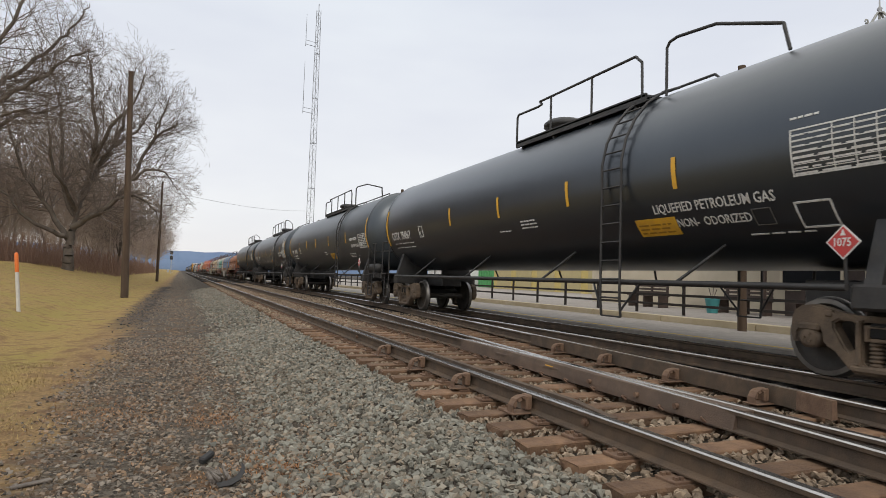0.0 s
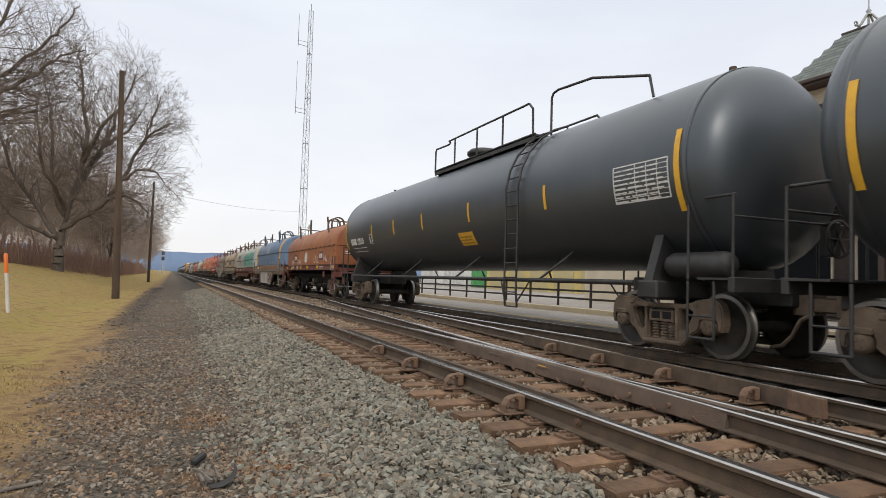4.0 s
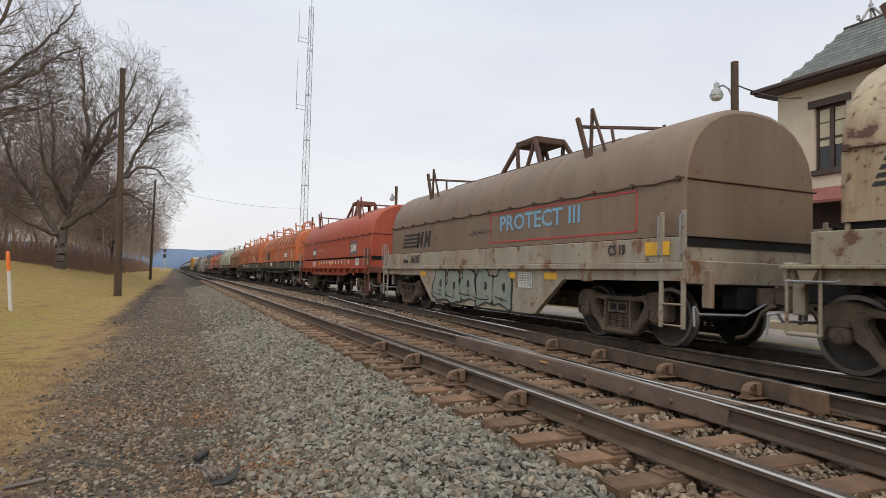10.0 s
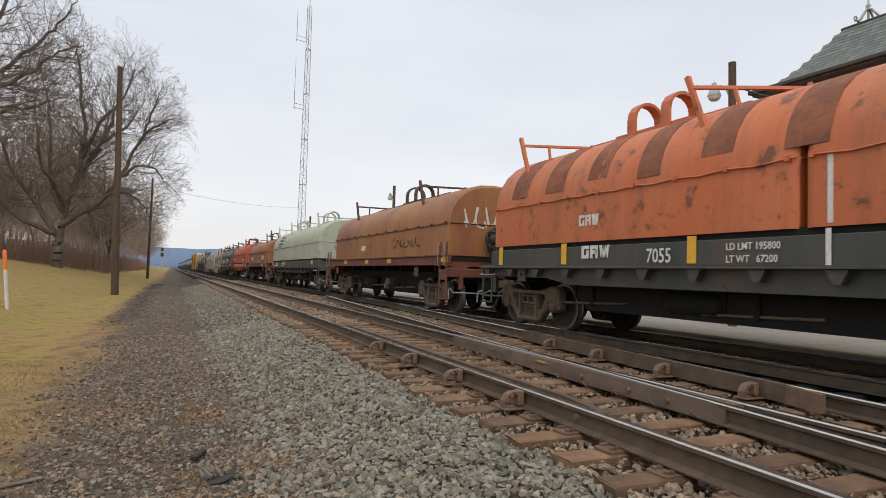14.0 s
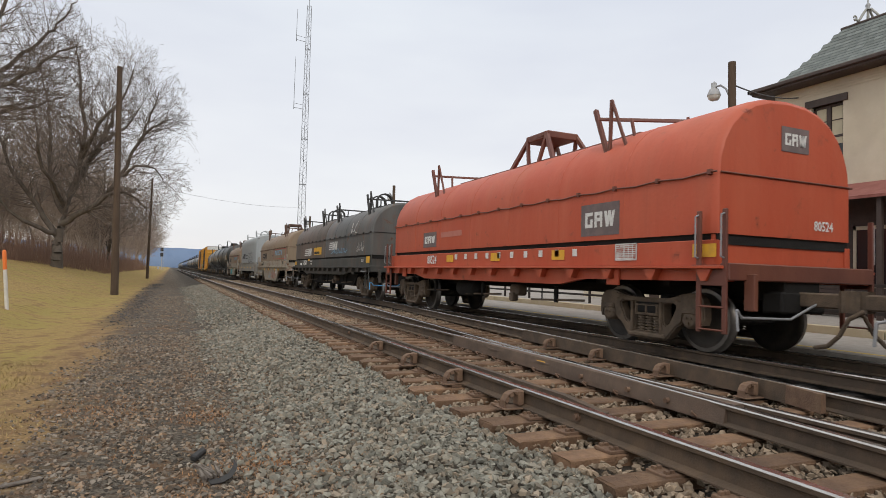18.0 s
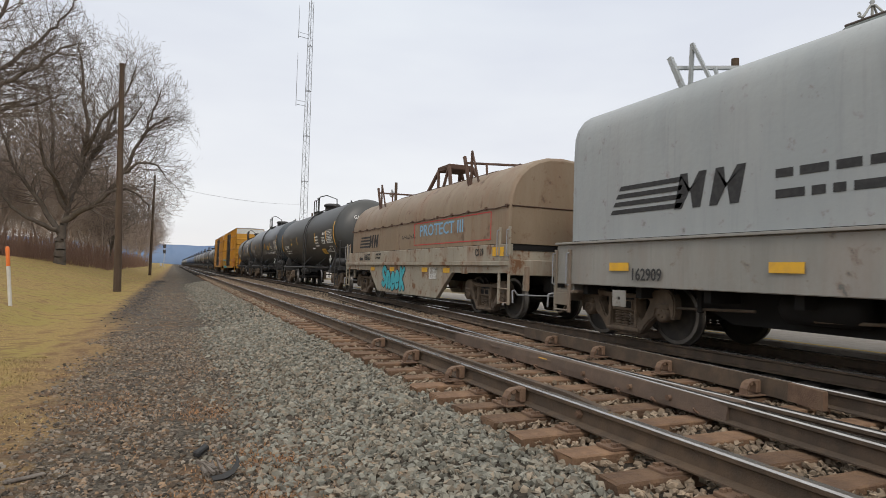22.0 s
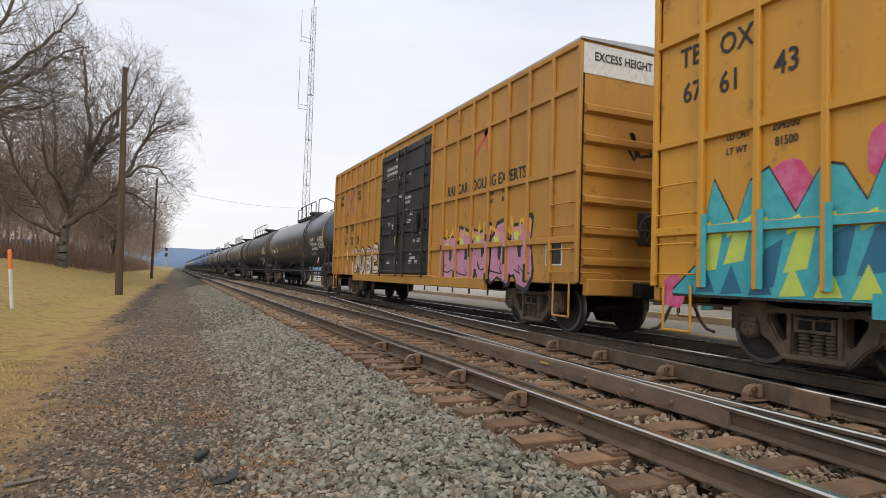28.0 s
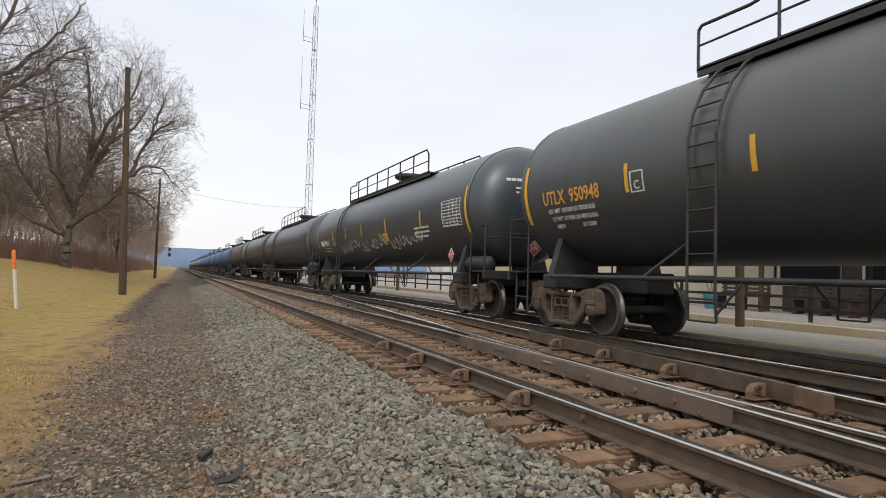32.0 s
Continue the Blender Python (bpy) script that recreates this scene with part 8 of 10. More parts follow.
def speed_logo(car, at, u, h, w, hh, material):
    """The railway's mark as plain shapes: four speed lines and two slanting blocks."""
    for i in range(4):
        z = h + hh * (0.04 + 0.25 * i)
        s = 0.10 * w * i / 4
        stick(car, at, Build().prism([(u + s, z), (u + w * 0.58, z), (u + w * 0.60, z + hh * 0.14), (u + s + w * 0.02, z + hh * 0.14)], 0.0, 0.008, "xy"), material, "speed_line")
    for a, b in ((0.54, 0.74), (0.78, 0.98)):
        m = (a + b) / 2
        stick(car, at, Build().prism([(u + w * a, h), (u + w * (a + 0.05), h), (u + w * (m + 0.01), h + hh * 0.55), (u + w * (m + 0.03), h), (u + w * (b - 0.02), h), (u + w * (b + 0.02), h + hh), (u + w * (b - 0.03), h + hh), (u + w * m, h + hh * 0.45), (u + w * (m - 0.01), h + hh), (u + w * (a + 0.04), h + hh)], 0.0, 0.008, "xy"), material, "logo_block")


def block_logo(car, at, u, h, w, hh, plate, ink):
    """The owner's mark as plain shapes: a plate with three pale blocks."""
    if plate:
        stick(car, at, patch(u, u + w, h, h + hh), plate, "logo_plate")
    a, k = u + w * 0.12, w * 0.76 / 3
    z0, z1 = h + hh * 0.26, h + hh * 0.74
    d = 0.011
    t = k * 0.24
    b = Build()
    b.box(a, a + t, z0, z1, 0, d).box(a + t, a + k * 0.8, z0, z0 + t, 0, d).box(a + t, a + k * 0.8, z1 - t, z1, 0, d).box(a + k * 0.8 - t, a + k * 0.8, z0 + t, z0 + 2.4 * t, 0, d)
    stick(car, at, b, ink, "logo_block")
    a += k
    b = Build()
    b.box(a, a + t, z0, z1, 0, d).box(a + t, a + k * 0.8, z1 - t, z1, 0, d).box(a + t, a + k * 0.75, (z0 + z1) / 2 - t / 2, (z0 + z1) / 2 + t / 2, 0, d).box(a + k * 0.6, a + k * 0.8, z0, (z0 + z1) / 2, 0, d).box(a + k * 0.8 - t, a + k * 0.8, (z0 + z1) / 2, z1 - t, 0, d)
    stick(car, at, b, ink, "logo_block")
    a += k
    b = Build()
    for e, g in ((0.0, 0.2), (0.2, 0.42), (0.42, 0.62), (0.62, 0.84)):
        up = e in (0.0, 0.42)
        b.prism([(a + k * e, z1 if up else z0), (a + k * e + t, z1 if up else z0), (a + k * g + t * 0.9, z0 if up else z1), (a + k * g, z0 if up else z1)], 0, d, "xy")
    stick(car, at, b, ink, "logo_block")


def scribble(u, h, w, hh, seed, width=0.03, turns=7):
    """A loose spray-can scrawl as one flat stroke."""
    rnd = random.Random(seed)
    pts = []
    n = turns * 6
    ph = rnd.uniform(0, 6)
    for i in range(n + 1):
        t = i / n
        loop = 0.5 + 0.5 * math.sin(ph + t * turns * 6.28 + 1.4 * math.sin(2.3 * t * turns + ph))
        tall = 0.55 + 0.45 * math.sin(1.7 * t * turns + 2 * ph) ** 2
        pts.append((u + w * (t + 0.5 / turns * math.cos(ph + t * turns * 6.28 + 0.6) * rnd.uniform(0.5, 0.9)), h + hh * (0.08 + 0.86 * loop * tall) * rnd.uniform(0.9, 1.08)))
    v, f = [], []
    for i, (x, y) in enumerate(pts):
        (a, c), (e, g) = pts[max(0, i - 1)], pts[min(n, i + 1)]
        k = math.hypot(e - a, g - c) or 1
        wd = width * rnd.uniform(0.7, 1.2)
        nx, ny = -(g - c) / k * wd / 2, (e - a) / k * wd / 2
        v += [(x + nx, y + ny, 0.008), (x - nx, y - ny, 0.008)]
        if i:
            f.append((2 * i - 2, 2 * i - 1, 2 * i + 1, 2 * i))
    return Build().add(v, f)


def blob(cu, ch, ru, rh, seed, d, wob=0.22, n=22, corner=1.4):
    """One puffy letter-like shape."""
    rnd = random.Random(seed)
    p, q = rnd.uniform(0, 6), rnd.uniform(0, 6)
    v = [(cu, ch, d)]
    for i in range(n):
        a = 2 * math.pi * i / n
        k = 1 + wob * math.sin(3 * a + p) * 0.6 + wob * math.sin(5 * a + q) * 0.5
        c, s = math.cos(a), math.sin(a)
        e = 2 / (2 + corner)
        v.append((cu + ru * k * abs(c) ** e * (1 if c > 0 else -1), ch + rh * k * abs(s) ** e * (1 if s > 0 else -1), d))
    return Build().add(v, [(0, i + 1, (i + 1) % n + 1) for i in range(n)])


def bubble_letters(car, at, u, h, w, hh, n, fill, line, seed, shine=None, back=None):
    """Big puffy spray-painted letters, kept as plain shapes."""
    step = w / n
    rnd = random.Random(seed)
    if back:
        for i in range(n + 1):
            stick(car, at, blob(u + step * i, h + hh * rnd.uniform(0.3, 0.8), step * 0.55, hh * rnd.uniform(0.4, 0.6), seed + 40 + i, 0.003), back, "spray_cloud")
    for i in range(n):
        cu, ch = u + step * (i + 0.5), h + hh * (0.5 + rnd.uniform(-0.06, 0.06))
        ru, rh = step * 0.52, hh * rnd.uniform(0.44, 0.54)
        stick(car, at, blob(cu, ch, ru * 1.10, rh * 1.08, seed + i, 0.005), line, "spray_outline")
        stick(car, at, blob(cu, ch, ru * 0.94, rh * 0.95, seed + i, 0.008), fill, "spray_letter")
        stick(car, at, blob(cu + ru * rnd.uniform(-0.2, 0.2), ch + rh * 0.12, ru * 0.16, rh * 0.24, seed + i + 9, 0.011), line, "spray_outline")
        s = scribble(cu - ru * 0.7, ch - rh * 0.7, ru * 1.3, rh * 0.5, seed + i, 0.03, 1)
        s.v = [(a, b, 0.011) for a, b, c in s.v]
        stick(car, at, s, line, "spray_outline")
        if shine:
            stick(car, at, blob(cu - ru * 0.4, ch + rh * 0.55, ru * 0.22, rh * 0.14, seed + i + 20, 0.011), shine, "spray_shine")


STROKES = {
    "D": (((0.15, 0.02), (0.15, 0.98)), ((0.15, 0.95), (0.55, 0.92), (0.85, 0.70), (0.88, 0.40), (0.70, 0.12), (0.15, 0.05))),
    "i": (((0.5, 0.02), (0.5, 0.62)), ((0.5, 0.93), (0.53, 0.95))),
    "M": (((0.06, 0.0), (0.2, 0.95), (0.5, 0.3), (0.8, 0.95), (0.95, 0.0)),),
    "E": (((0.85, 0.92), (0.2, 0.95), (0.15, 0.05), (0.88, 0.06)), ((0.18, 0.5), (0.7, 0.52))),
    "Z": (((0.1, 0.92), (0.85, 0.95), (0.15, 0.06), (0.92, 0.05)),),
    "S": (((0.85, 0.85), (0.5, 0.97), (0.15, 0.8), (0.3, 0.55), (0.75, 0.42), (0.85, 0.18), (0.5, 0.02), (0.1, 0.12)),),
    "n": (((0.12, 0.0), (0.14, 0.72)), ((0.14, 0.5), (0.45, 0.74), (0.8, 0.6), (0.85, 0.0))),
    "e": (((0.15, 0.38), (0.85, 0.42), (0.75, 0.70), (0.45, 0.76), (0.15, 0.5), (0.15, 0.2), (0.45, 0.02), (0.85, 0.12))),
    "K": (((0.15, 0.0), (0.15, 0.97)), ((0.85, 0.95), (0.2, 0.5), (0.9, 0.02))),
    "O": (((0.5, 0.95), (0.15, 0.75), (0.12, 0.25), (0.5, 0.03), (0.86, 0.25), (0.86, 0.75), (0.5, 0.95)),),
    "B": (((0.15, 0.03), (0.15, 0.96), (0.65, 0.92), (0.75, 0.72), (0.55, 0.54), (0.2, 0.52)), ((0.5, 0.53), (0.85, 0.4), (0.8, 0.12), (0.15, 0.04))),
}
STROKES["e"] = (STROKES["e"],)


def fat_letter(c, u, h, w, hh, width, d, lean=0.0):
    """A round-edged spray-can letter as one flat mesh of overlapping strokes, each a little above the last."""
    b = Build()
    for line in STROKES[c]:
        pts = [(u + a * w + lean * e * hh, h + e * hh) for a, e in line]
        way = [pts[0]]
        for (a, e), (g, k) in zip(pts, pts[1:]):
            n = max(1, round(math.hypot(g - a, k - e) / 0.13))
            way += [(a + (g - a) * i / n, e + (k - e) * i / n) for i in range(1, n + 1)]
        for i, (a, e) in enumerate(way):
            d += 0.00012
            ring = [(a + width / 2 * math.cos(t * 0.5236), e + width / 2 * math.sin(t * 0.5236), d) for t in range(12)]
            b.add([(a, e, d)] + ring, [(0, t + 1, (t + 1) % 12 + 1) for t in range(12)])
            if i:
                g, k = way[i - 1]
                m = math.hypot(a - g, e - k)
                nx, ny = -(e - k) / m * width / 2, (a - g) / m * width / 2
                d += 0.00012
                b.add([(g + nx, k + ny, d), (g - nx, k - ny, d), (a - nx, e - ny, d), (a + nx, e + ny, d)], [(0, 1, 2, 3)])
    return b


def fat_word(car, at, letters_, places, h, hh, width, rim, fill, line, seed=0):
    """Bubble lettering: a rim in one colour under a fill in another."""
    rnd = random.Random(seed)
    for c, (u, w) in zip(letters_, places):
        dh, lean = rnd.uniform(-0.04, 0.06), rnd.uniform(-0.05, 0.10)
        stick(car, at, fat_letter(c, u, h + dh, w, hh, width + 2 * rim, 0.004, lean), line, "spray_outline")
        stick(car, at, fat_letter(c, u, h + dh, w, hh, width, 0.011, lean), fill, "spray_letter")


def reflector(car, at, u, h, w, hh, m="yellow_mark"):
    stick(car, at, patch(u, u + w, h, h + hh, 0.006, 1), M[m], "reflector", "yellow reflector" if m == "yellow_mark" else "")


def placard(car, x, y, z, front=False, number="1075", face="red_mark", ink="white_mark"):
    """A diamond hazard placard in its holder."""
    s = 0.19
    b = Build().prism([(-s, 0), (0, s), (s, 0), (0, -s)], 0, 0.012, "xy")
    m = (END if front else FACE)
    o = part("placard", b, M["white_mark"], car, "diamond hazard placard", at=(x, y, z), turn=m)
    part("placard_face", Build().prism([(-s * 0.88, 0), (0, s * 0.88), (s * 0.88, 0), (0, -s * 0.88)], 0.012, 0.016, "xy"), M[face], o, "coloured placard face")
    me = text_mesh(number, 0.13, 0.8).copy()
    me.materials.append(M[ink])
    part("lettering", me, M[ink], o, at=(-0.115, -0.045, 0.019))
    if face == "red_mark":
        part("flame_mark", Build().prism([(-0.03, 0.07), (0.03, 0.07), (0.0, 0.14)], 0.016, 0.02, "xy"), M[ink], o)
    for i in range(0 if face == "red_mark" else 5):
        part("placard_stripe", Build().box(-0.075 + 0.034 * i, -0.060 + 0.034 * i, 0.05, 0.145 - 0.035 * abs(i - 2), 0.016, 0.02), M[ink], o)
    part("placard_arm", Build().rod((0, -s * 0.8, -0.02), (0, -0.5, -0.05), 0.02, 6), M["black_gear"], o)


M["faded_print"] = mat("faded_notice_print", (0.36, 0.19, 0.02), (0.30, 0.16, 0.03), 0.5, 6, 0.6)


def gas_marks(car, R, zc, front, rear, number, panel=None, words=None, bars_at=(), table=None, ink="white_mark", y_num=None, lift=-0.58, code=None, load=None):
    at = round_shell(R, zc)
    u = -(rear - 0.55) if y_num is None else -y_num
    h = zc + lift
    size = 0.36 if rear > 8 else 0.30
    if code:
        word(car, at, code, u, h, size, M[ink], 0.78)
    for i in range(0 if code else 4):
        e = u + i * 0.185
        bold = Build().box(e, e + 0.145, h, h + size * 0.7, 0, 0.007)
        stick(car, at, bold, M[ink], "owner_mark")
    word(car, at, number, u + 0.86, h, size, M[ink], 0.80)
    for i, line in enumerate(load or ()):
        word(car, at, line, u + 0.12 + 0.06 * i, h - 0.17 - 0.16 * i, 0.12, M["white_mark"], 0.95)
    if not load:
        for i in range(2):
            for a, w_ in ((0.12, 0.28), (0.48, 0.22), (0.80, 0.38), (1.22, 0.16), (1.44, 0.36)):
                stick(car, at, print_bars(u + a, h - 0.15 - 0.15 * i, w_, 0.055, 1, 7), M["white_mark"], "small_print")
    if rear > 8:
        stick(car, at, frame_lines(u + 2.5, u + 2.8, h - 0.02, h + 0.32, 0.022), M["white_mark"], "plate_mark")
        word(car, at, "C", u + 2.58, h + 0.03, 0.2, M["white_mark"], 0.9)
    if table:
        table_plate(car, at, -table[0], table[1], table[2], table[3], M["white_mark"])
    if panel:
        stick(car, at, patch(-panel[0], -panel[0] + panel[2], panel[1], panel[1] + panel[3]), M["yellow_mark"], "notice_panel", "yellow notice panel")
        stick(car, at, print_bars(-panel[0] + 0.05, panel[1] + 0.05, panel[2] - 0.1, panel[3] - 0.1, 3, 2, 0.010), M["faded_print"], "small_print")
    for y, z, w, h, n in bars_at:
        stick(car, at, print_bars(-y, z, w, h, n, int(y * 7) % 97), M["white_mark"], "small_print")
    for y, z, size, s in words or ():
        word(car, at, s, -y, z, size, M["white_mark"], 0.8)
    # the mark on the leading head
    fy = front
    return at


def head_print(car, R, zc, L, number, ink="white_mark", code=""):
    """Small print on the domed leading head, facing along the track."""
    z = zc + 0.55
    head, seam = 0.62, L - 0.62
    def at(u, h, d):
        r = min(R * 0.999, math.hypot(u, h - zc))
        s = (r / R) ** (1 / 0.75)
        return (u, -(seam + head * math.sqrt(max(0.0, 1 - s * s))) - d, h)
    if not code:
        stick(car, at, print_bars(-0.75, z, 0.5, 0.17, 1, 5, 0.012), M[ink], "owner_mark")
    me = text_mesh((code + " " + number).strip(), 0.22, 0.85).copy()
    for v in me.vertices:
        v.co = at((-0.75 if code else -0.18) + v.co.x, z + v.co.y, 0.012 + v.co.z)
    me.materials.append(M[ink])
    part("lettering", me, M[ink], car)
    stick(car, at, print_bars(-0.5, z - 0.3, 0.95, 0.22, 2, 9, 0.012), M["white_mark"], "small_print")


T = [c for c, s, w in CARS if c.name.startswith("tank_car")]
K = [c for c, s, w in CARS if c.name.startswith("coil_car")]
B = [c for c, s, w in CARS if c.name.startswith("box_car")]

RG, ZG = 1.53, 2.82
LG = 16.1 / 2 + 2.0 - 0.55
gas_marks(T[0], RG, ZG, 0, 8.6, "784867", code="CBTX", y_num=7.87, panel=(-3.92, 1.70, 0.85, 0.31), table=(-6.78, 2.33, 1.2, 0.55), words=((-4.40, 2.08, 0.205, "LIQUEFIED PETROLEUM GAS"), (-4.78, 1.83, 0.19, "NON-  ODORIZED")), bars_at=((0.5, 2.08, 0.6, 0.05, 1), (-0.5, 2.1, 0.6, 0.22, 3), (-6.78, 3.0, 0.42, 0.06, 1), (-5.9, 1.6, 0.9, 0.05, 1)))
stick(T[0], round_shell(RG, ZG), frame_lines(6.68, 7.14, 1.66, 2.03, 0.025), M["white_mark"], "plate_mark")
stick(T[0], round_shell(RG, ZG), frame_lines(6.08, 6.36, 1.75, 2.0, 0.012), M["tank_grey"], "plate_mark")
gas_marks(T[1], RG, ZG, 0, 8.6, "309903", code="TILX", load=("LD LMT 163200 LB 74050 KG", "LT WT   99800 LB 45250 KG"), panel=(-2.05, 1.72, 0.9, 0.31), table=(-7.6, 2.12, 1.12, 0.57), words=((-6.27, 2.48, 0.17, "NON-ODORIZED"), (-6.30, 2.20, 0.17, "LIQUEFIED PETROLEUM GAS")), bars_at=((-5.6, 1.75, 0.9, 0.22, 3), (-1.0, 2.0, 0.5, 0.2, 2), (-6.8, 1.8, 0.2, 0.05, 1)))
at3 = gas_marks(T[2], RG, ZG, 0, 8.9, "137649", code="PLMX", panel=(-1.14, 1.72, 0.86, 0.31), table=(-7.71, 2.12, 1.1, 0.57), words=((-5.95, 2.42, 0.165, "LIQUEFIED PETROLEUM GAS"), (-5.98, 2.24, 0.165, "NON-ODORIZED")), bars_at=((-6.15, 1.72, 0.95, 0.2, 4),))
stick(T[2], at3, frame_lines(7.32, 7.82, 1.62, 1.94, 0.022), M["white_mark"], "plate_mark")
for k in range(4):
    stick(T[2], at3, scribble(6.15 + 0.26 * k, 1.98, 0.2, 0.36, 140 + k, 0.035, 1), bpy.data.materials["faded_rust_orange"], "spray_tag", "faint orange spray letters")
for a, k in ((1.5, 0), (0.8, 1), (0.2, 2), (-0.4, 3), (-1.0, 4)):
    stick(T[2], at3, scribble(-a, 1.75, 0.62, 0.75, 30 + k, 0.10, 2), M["white_paint"], "spray_tag", "faded grey spray tag")
stick(T[2], at3, blob(2.95, 1.98, 0.80, 0.58, 5, 0.005, 0.3), M["white_paint"], "spray_face", "pale spray-painted shape")
stick(T[2], at3, blob(2.95, 2.0, 0.60, 0.40, 5, 0.009, 0.3), M["tank_dull"], "spray_face")
stick(T[2], at3, scribble(2.6, 1.8, 1.0, 0.5, 8, 0.09, 2), M["white_paint"], "spray_face")
stick(T[2], at3, scribble(3.35, 2.72, 0.8, 0.36, 12, 0.08, 2), M["white_paint"], "spray_tag")
stick(T[2], at3, scribble(-4.2, 1.85, 2.4, 0.4, 15, 0.04, 8), M["white_paint"], "spray_tag")
stick(T[2], at3, blob(8.35, 3.05, 0.36, 0.45, 3, 0.006, 0.2), M["white_paint"], "spray_face", "white painted face-like blot")
gas_marks(T[3], RG, ZG, 0, 8.9, "139010", panel=(-1.5, 1.82, 0.8, 0.36), table=(-7.6, 2.3, 1.2, 0.6))
RO, ZO = 1.5, 2.72
gas_marks(T[4], RO, ZO, 0, 6.9, "89427", code="GATX", y_num=6.15, panel=(-4.0, 1.65, 0.75, 0.3), table=(-5.53, 2.2, 1.08, 0.62), words=((-4.75, 2.62, 0.2, "FRA A/P"),), bars_at=((-3.0, 2.1, 0.8, 0.6, 4), (-5.0, 1.75, 0.8, 0.16, 2), (-2.1, 2.0, 0.6, 0.12, 1)))
stick(T[4], round_shell(RO, ZO), frame_lines(5.75, 6.3, 1.75, 2.05, 0.025), M["white_mark"], "plate_mark")
gas_marks(T[5], 1.52, ZG, 0, 7.2, "250344", code="TILX", panel=(-2.95, 2.28, 0.62, 0.3), table=(-6.39, 2.25, 1.15, 0.62), bars_at=((-2.4, 1.95, 0.9, 0.22, 3), (-3.7, 1.98, 0.9, 0.16, 2), (-4.8, 1.95, 1.3, 0.18, 2)))
stick(T[5], round_shell(1.52, ZG), frame_lines(5.9, 6.35, 1.85, 2.15, 0.025), M["white_mark"], "plate_mark")
for k, y in enumerate((-0.9, -1.5, 3.6, 2.9)):
    stick(T[5], round_shell(1.52, ZG), scribble(-y, 1.95, 0.7, 0.4, 60 + k, 0.035, 3), M["white_paint"], "spray_tag")
a23 = gas_marks(T[6], 1.45, 2.6, 0, 4.6, "9002", table=(-3.7, 2.3, 0.9, 0.6), words=((-3.2, 3.0, 0.16, "CORN SYRUP"),), bars_at=((1.2, 1.7, 0.6, 0.2, 2), (-1.6, 1.6, 0.8, 0.2, 2)))
stick(T[6], a23, print_bars(0.6, 3.45, 2.6, 0.28, 1, 4), M["white_mark"], "maker_name", "pale lettered name kept as bars")
for k, y in enumerate((0.0, -0.7, -1.5, -2.1)):
    stick(T[6], a23, scribble(-y, 2.0, 0.7, 0.5, 70 + k, 0.05, 3), M["white_paint"], "spray_tag")
gas_marks(T[7], RG, ZG, 0, 8.7, "310000", code="TILX", y_num=8.3, panel=(-2.55, 1.80, 0.75, 0.31), table=(-7.65, 2.2, 1.2, 0.57), words=((-5.9, 2.6, 0.22, "LIQUEFIED"), (-5.9, 2.36, 0.22, "PETROLEUM GAS"), (-5.9, 2.12, 0.22, "NON-ODORIZED")), bars_at=((-5.3, 1.85, 1.2, 0.2, 2),))
a27 = gas_marks(T[8], RG, ZG, 0, 8.6, "950948", code="UTLX", load=("LD LMT 155100 LB 70350 KG", "LT WT 107900 LB 48950 KG", "NEW                 07-2000"), lift=-0.4, panel=(-6.12, 2.28, 0.80, 0.36), table=(-7.05, 2.30, 1.1, 0.56), ink="orange_mark", bars_at=((-2.2, 2.5, 0.6, 0.16, 2), (-6.9, 1.85, 0.4, 0.14, 1)))
stick(T[8], a27, patch(4.13, 6.26, 1.66, 1.98), M["white_mark"], "banner", "white banner panel")
word(T[8], a27, "LIQUEFIED PETROLEUM GAS", 4.26, 1.84, 0.135, M["black_mark"], 1.0)
word(T[8], a27, "NOT ODORIZED", 4.7, 1.69, 0.13, M["black_mark"], 1.0)
a28 = gas_marks(T[9], RG, ZG, 0, 8.6, "950117", panel=(-1.8, 2.1, 0.6, 0.3), table=(-7.2, 2.3, 1.2, 0.7), bars_at=((-5.0, 2.1, 1.2, 0.4, 3),))
for k in range(9):
    stick(T[9], a28, scribble(-4.5 + k * 1.15, 1.75 + 0.1 * (k % 3), 0.9, 0.5, 80 + k, 0.05, 3), M["white_paint"], "spray_tag", "white spray scrawl")
for i, n, L, r, z in ((0, "784867", 15.21 / 2 + 1.45, RG, ZG), (1, "309903", LG, RG, ZG), (2, "137649", 16.47 / 2 + 1.45, RG, ZG), (4, "89427", 12.6 / 2 + 1.45, RO, ZO), (5, "250344", 13.35 / 2 + 1.45, 1.52, ZG), (7, "310000", 16.2 / 2 + 1.45, RG, ZG), (8, "950948", 15.9 / 2 + 1.45, RG, ZG), (9, "950117", 16 / 2 + 1.45, RG, ZG)):
    head_print(T[i], r, z, L, n, code=("CBTX", "TILX", "PLMX", "", "GATX", "TILX", "", "TILX", "UTLX", "")[i])
for i in (0, 1, 2, 7, 8, 9):
    placard(T[i], -1.46, (-7.37 if i == 0 else -7.8), 1.55)
    placard(T[i], -0.15, -9.75, 1.72, True)

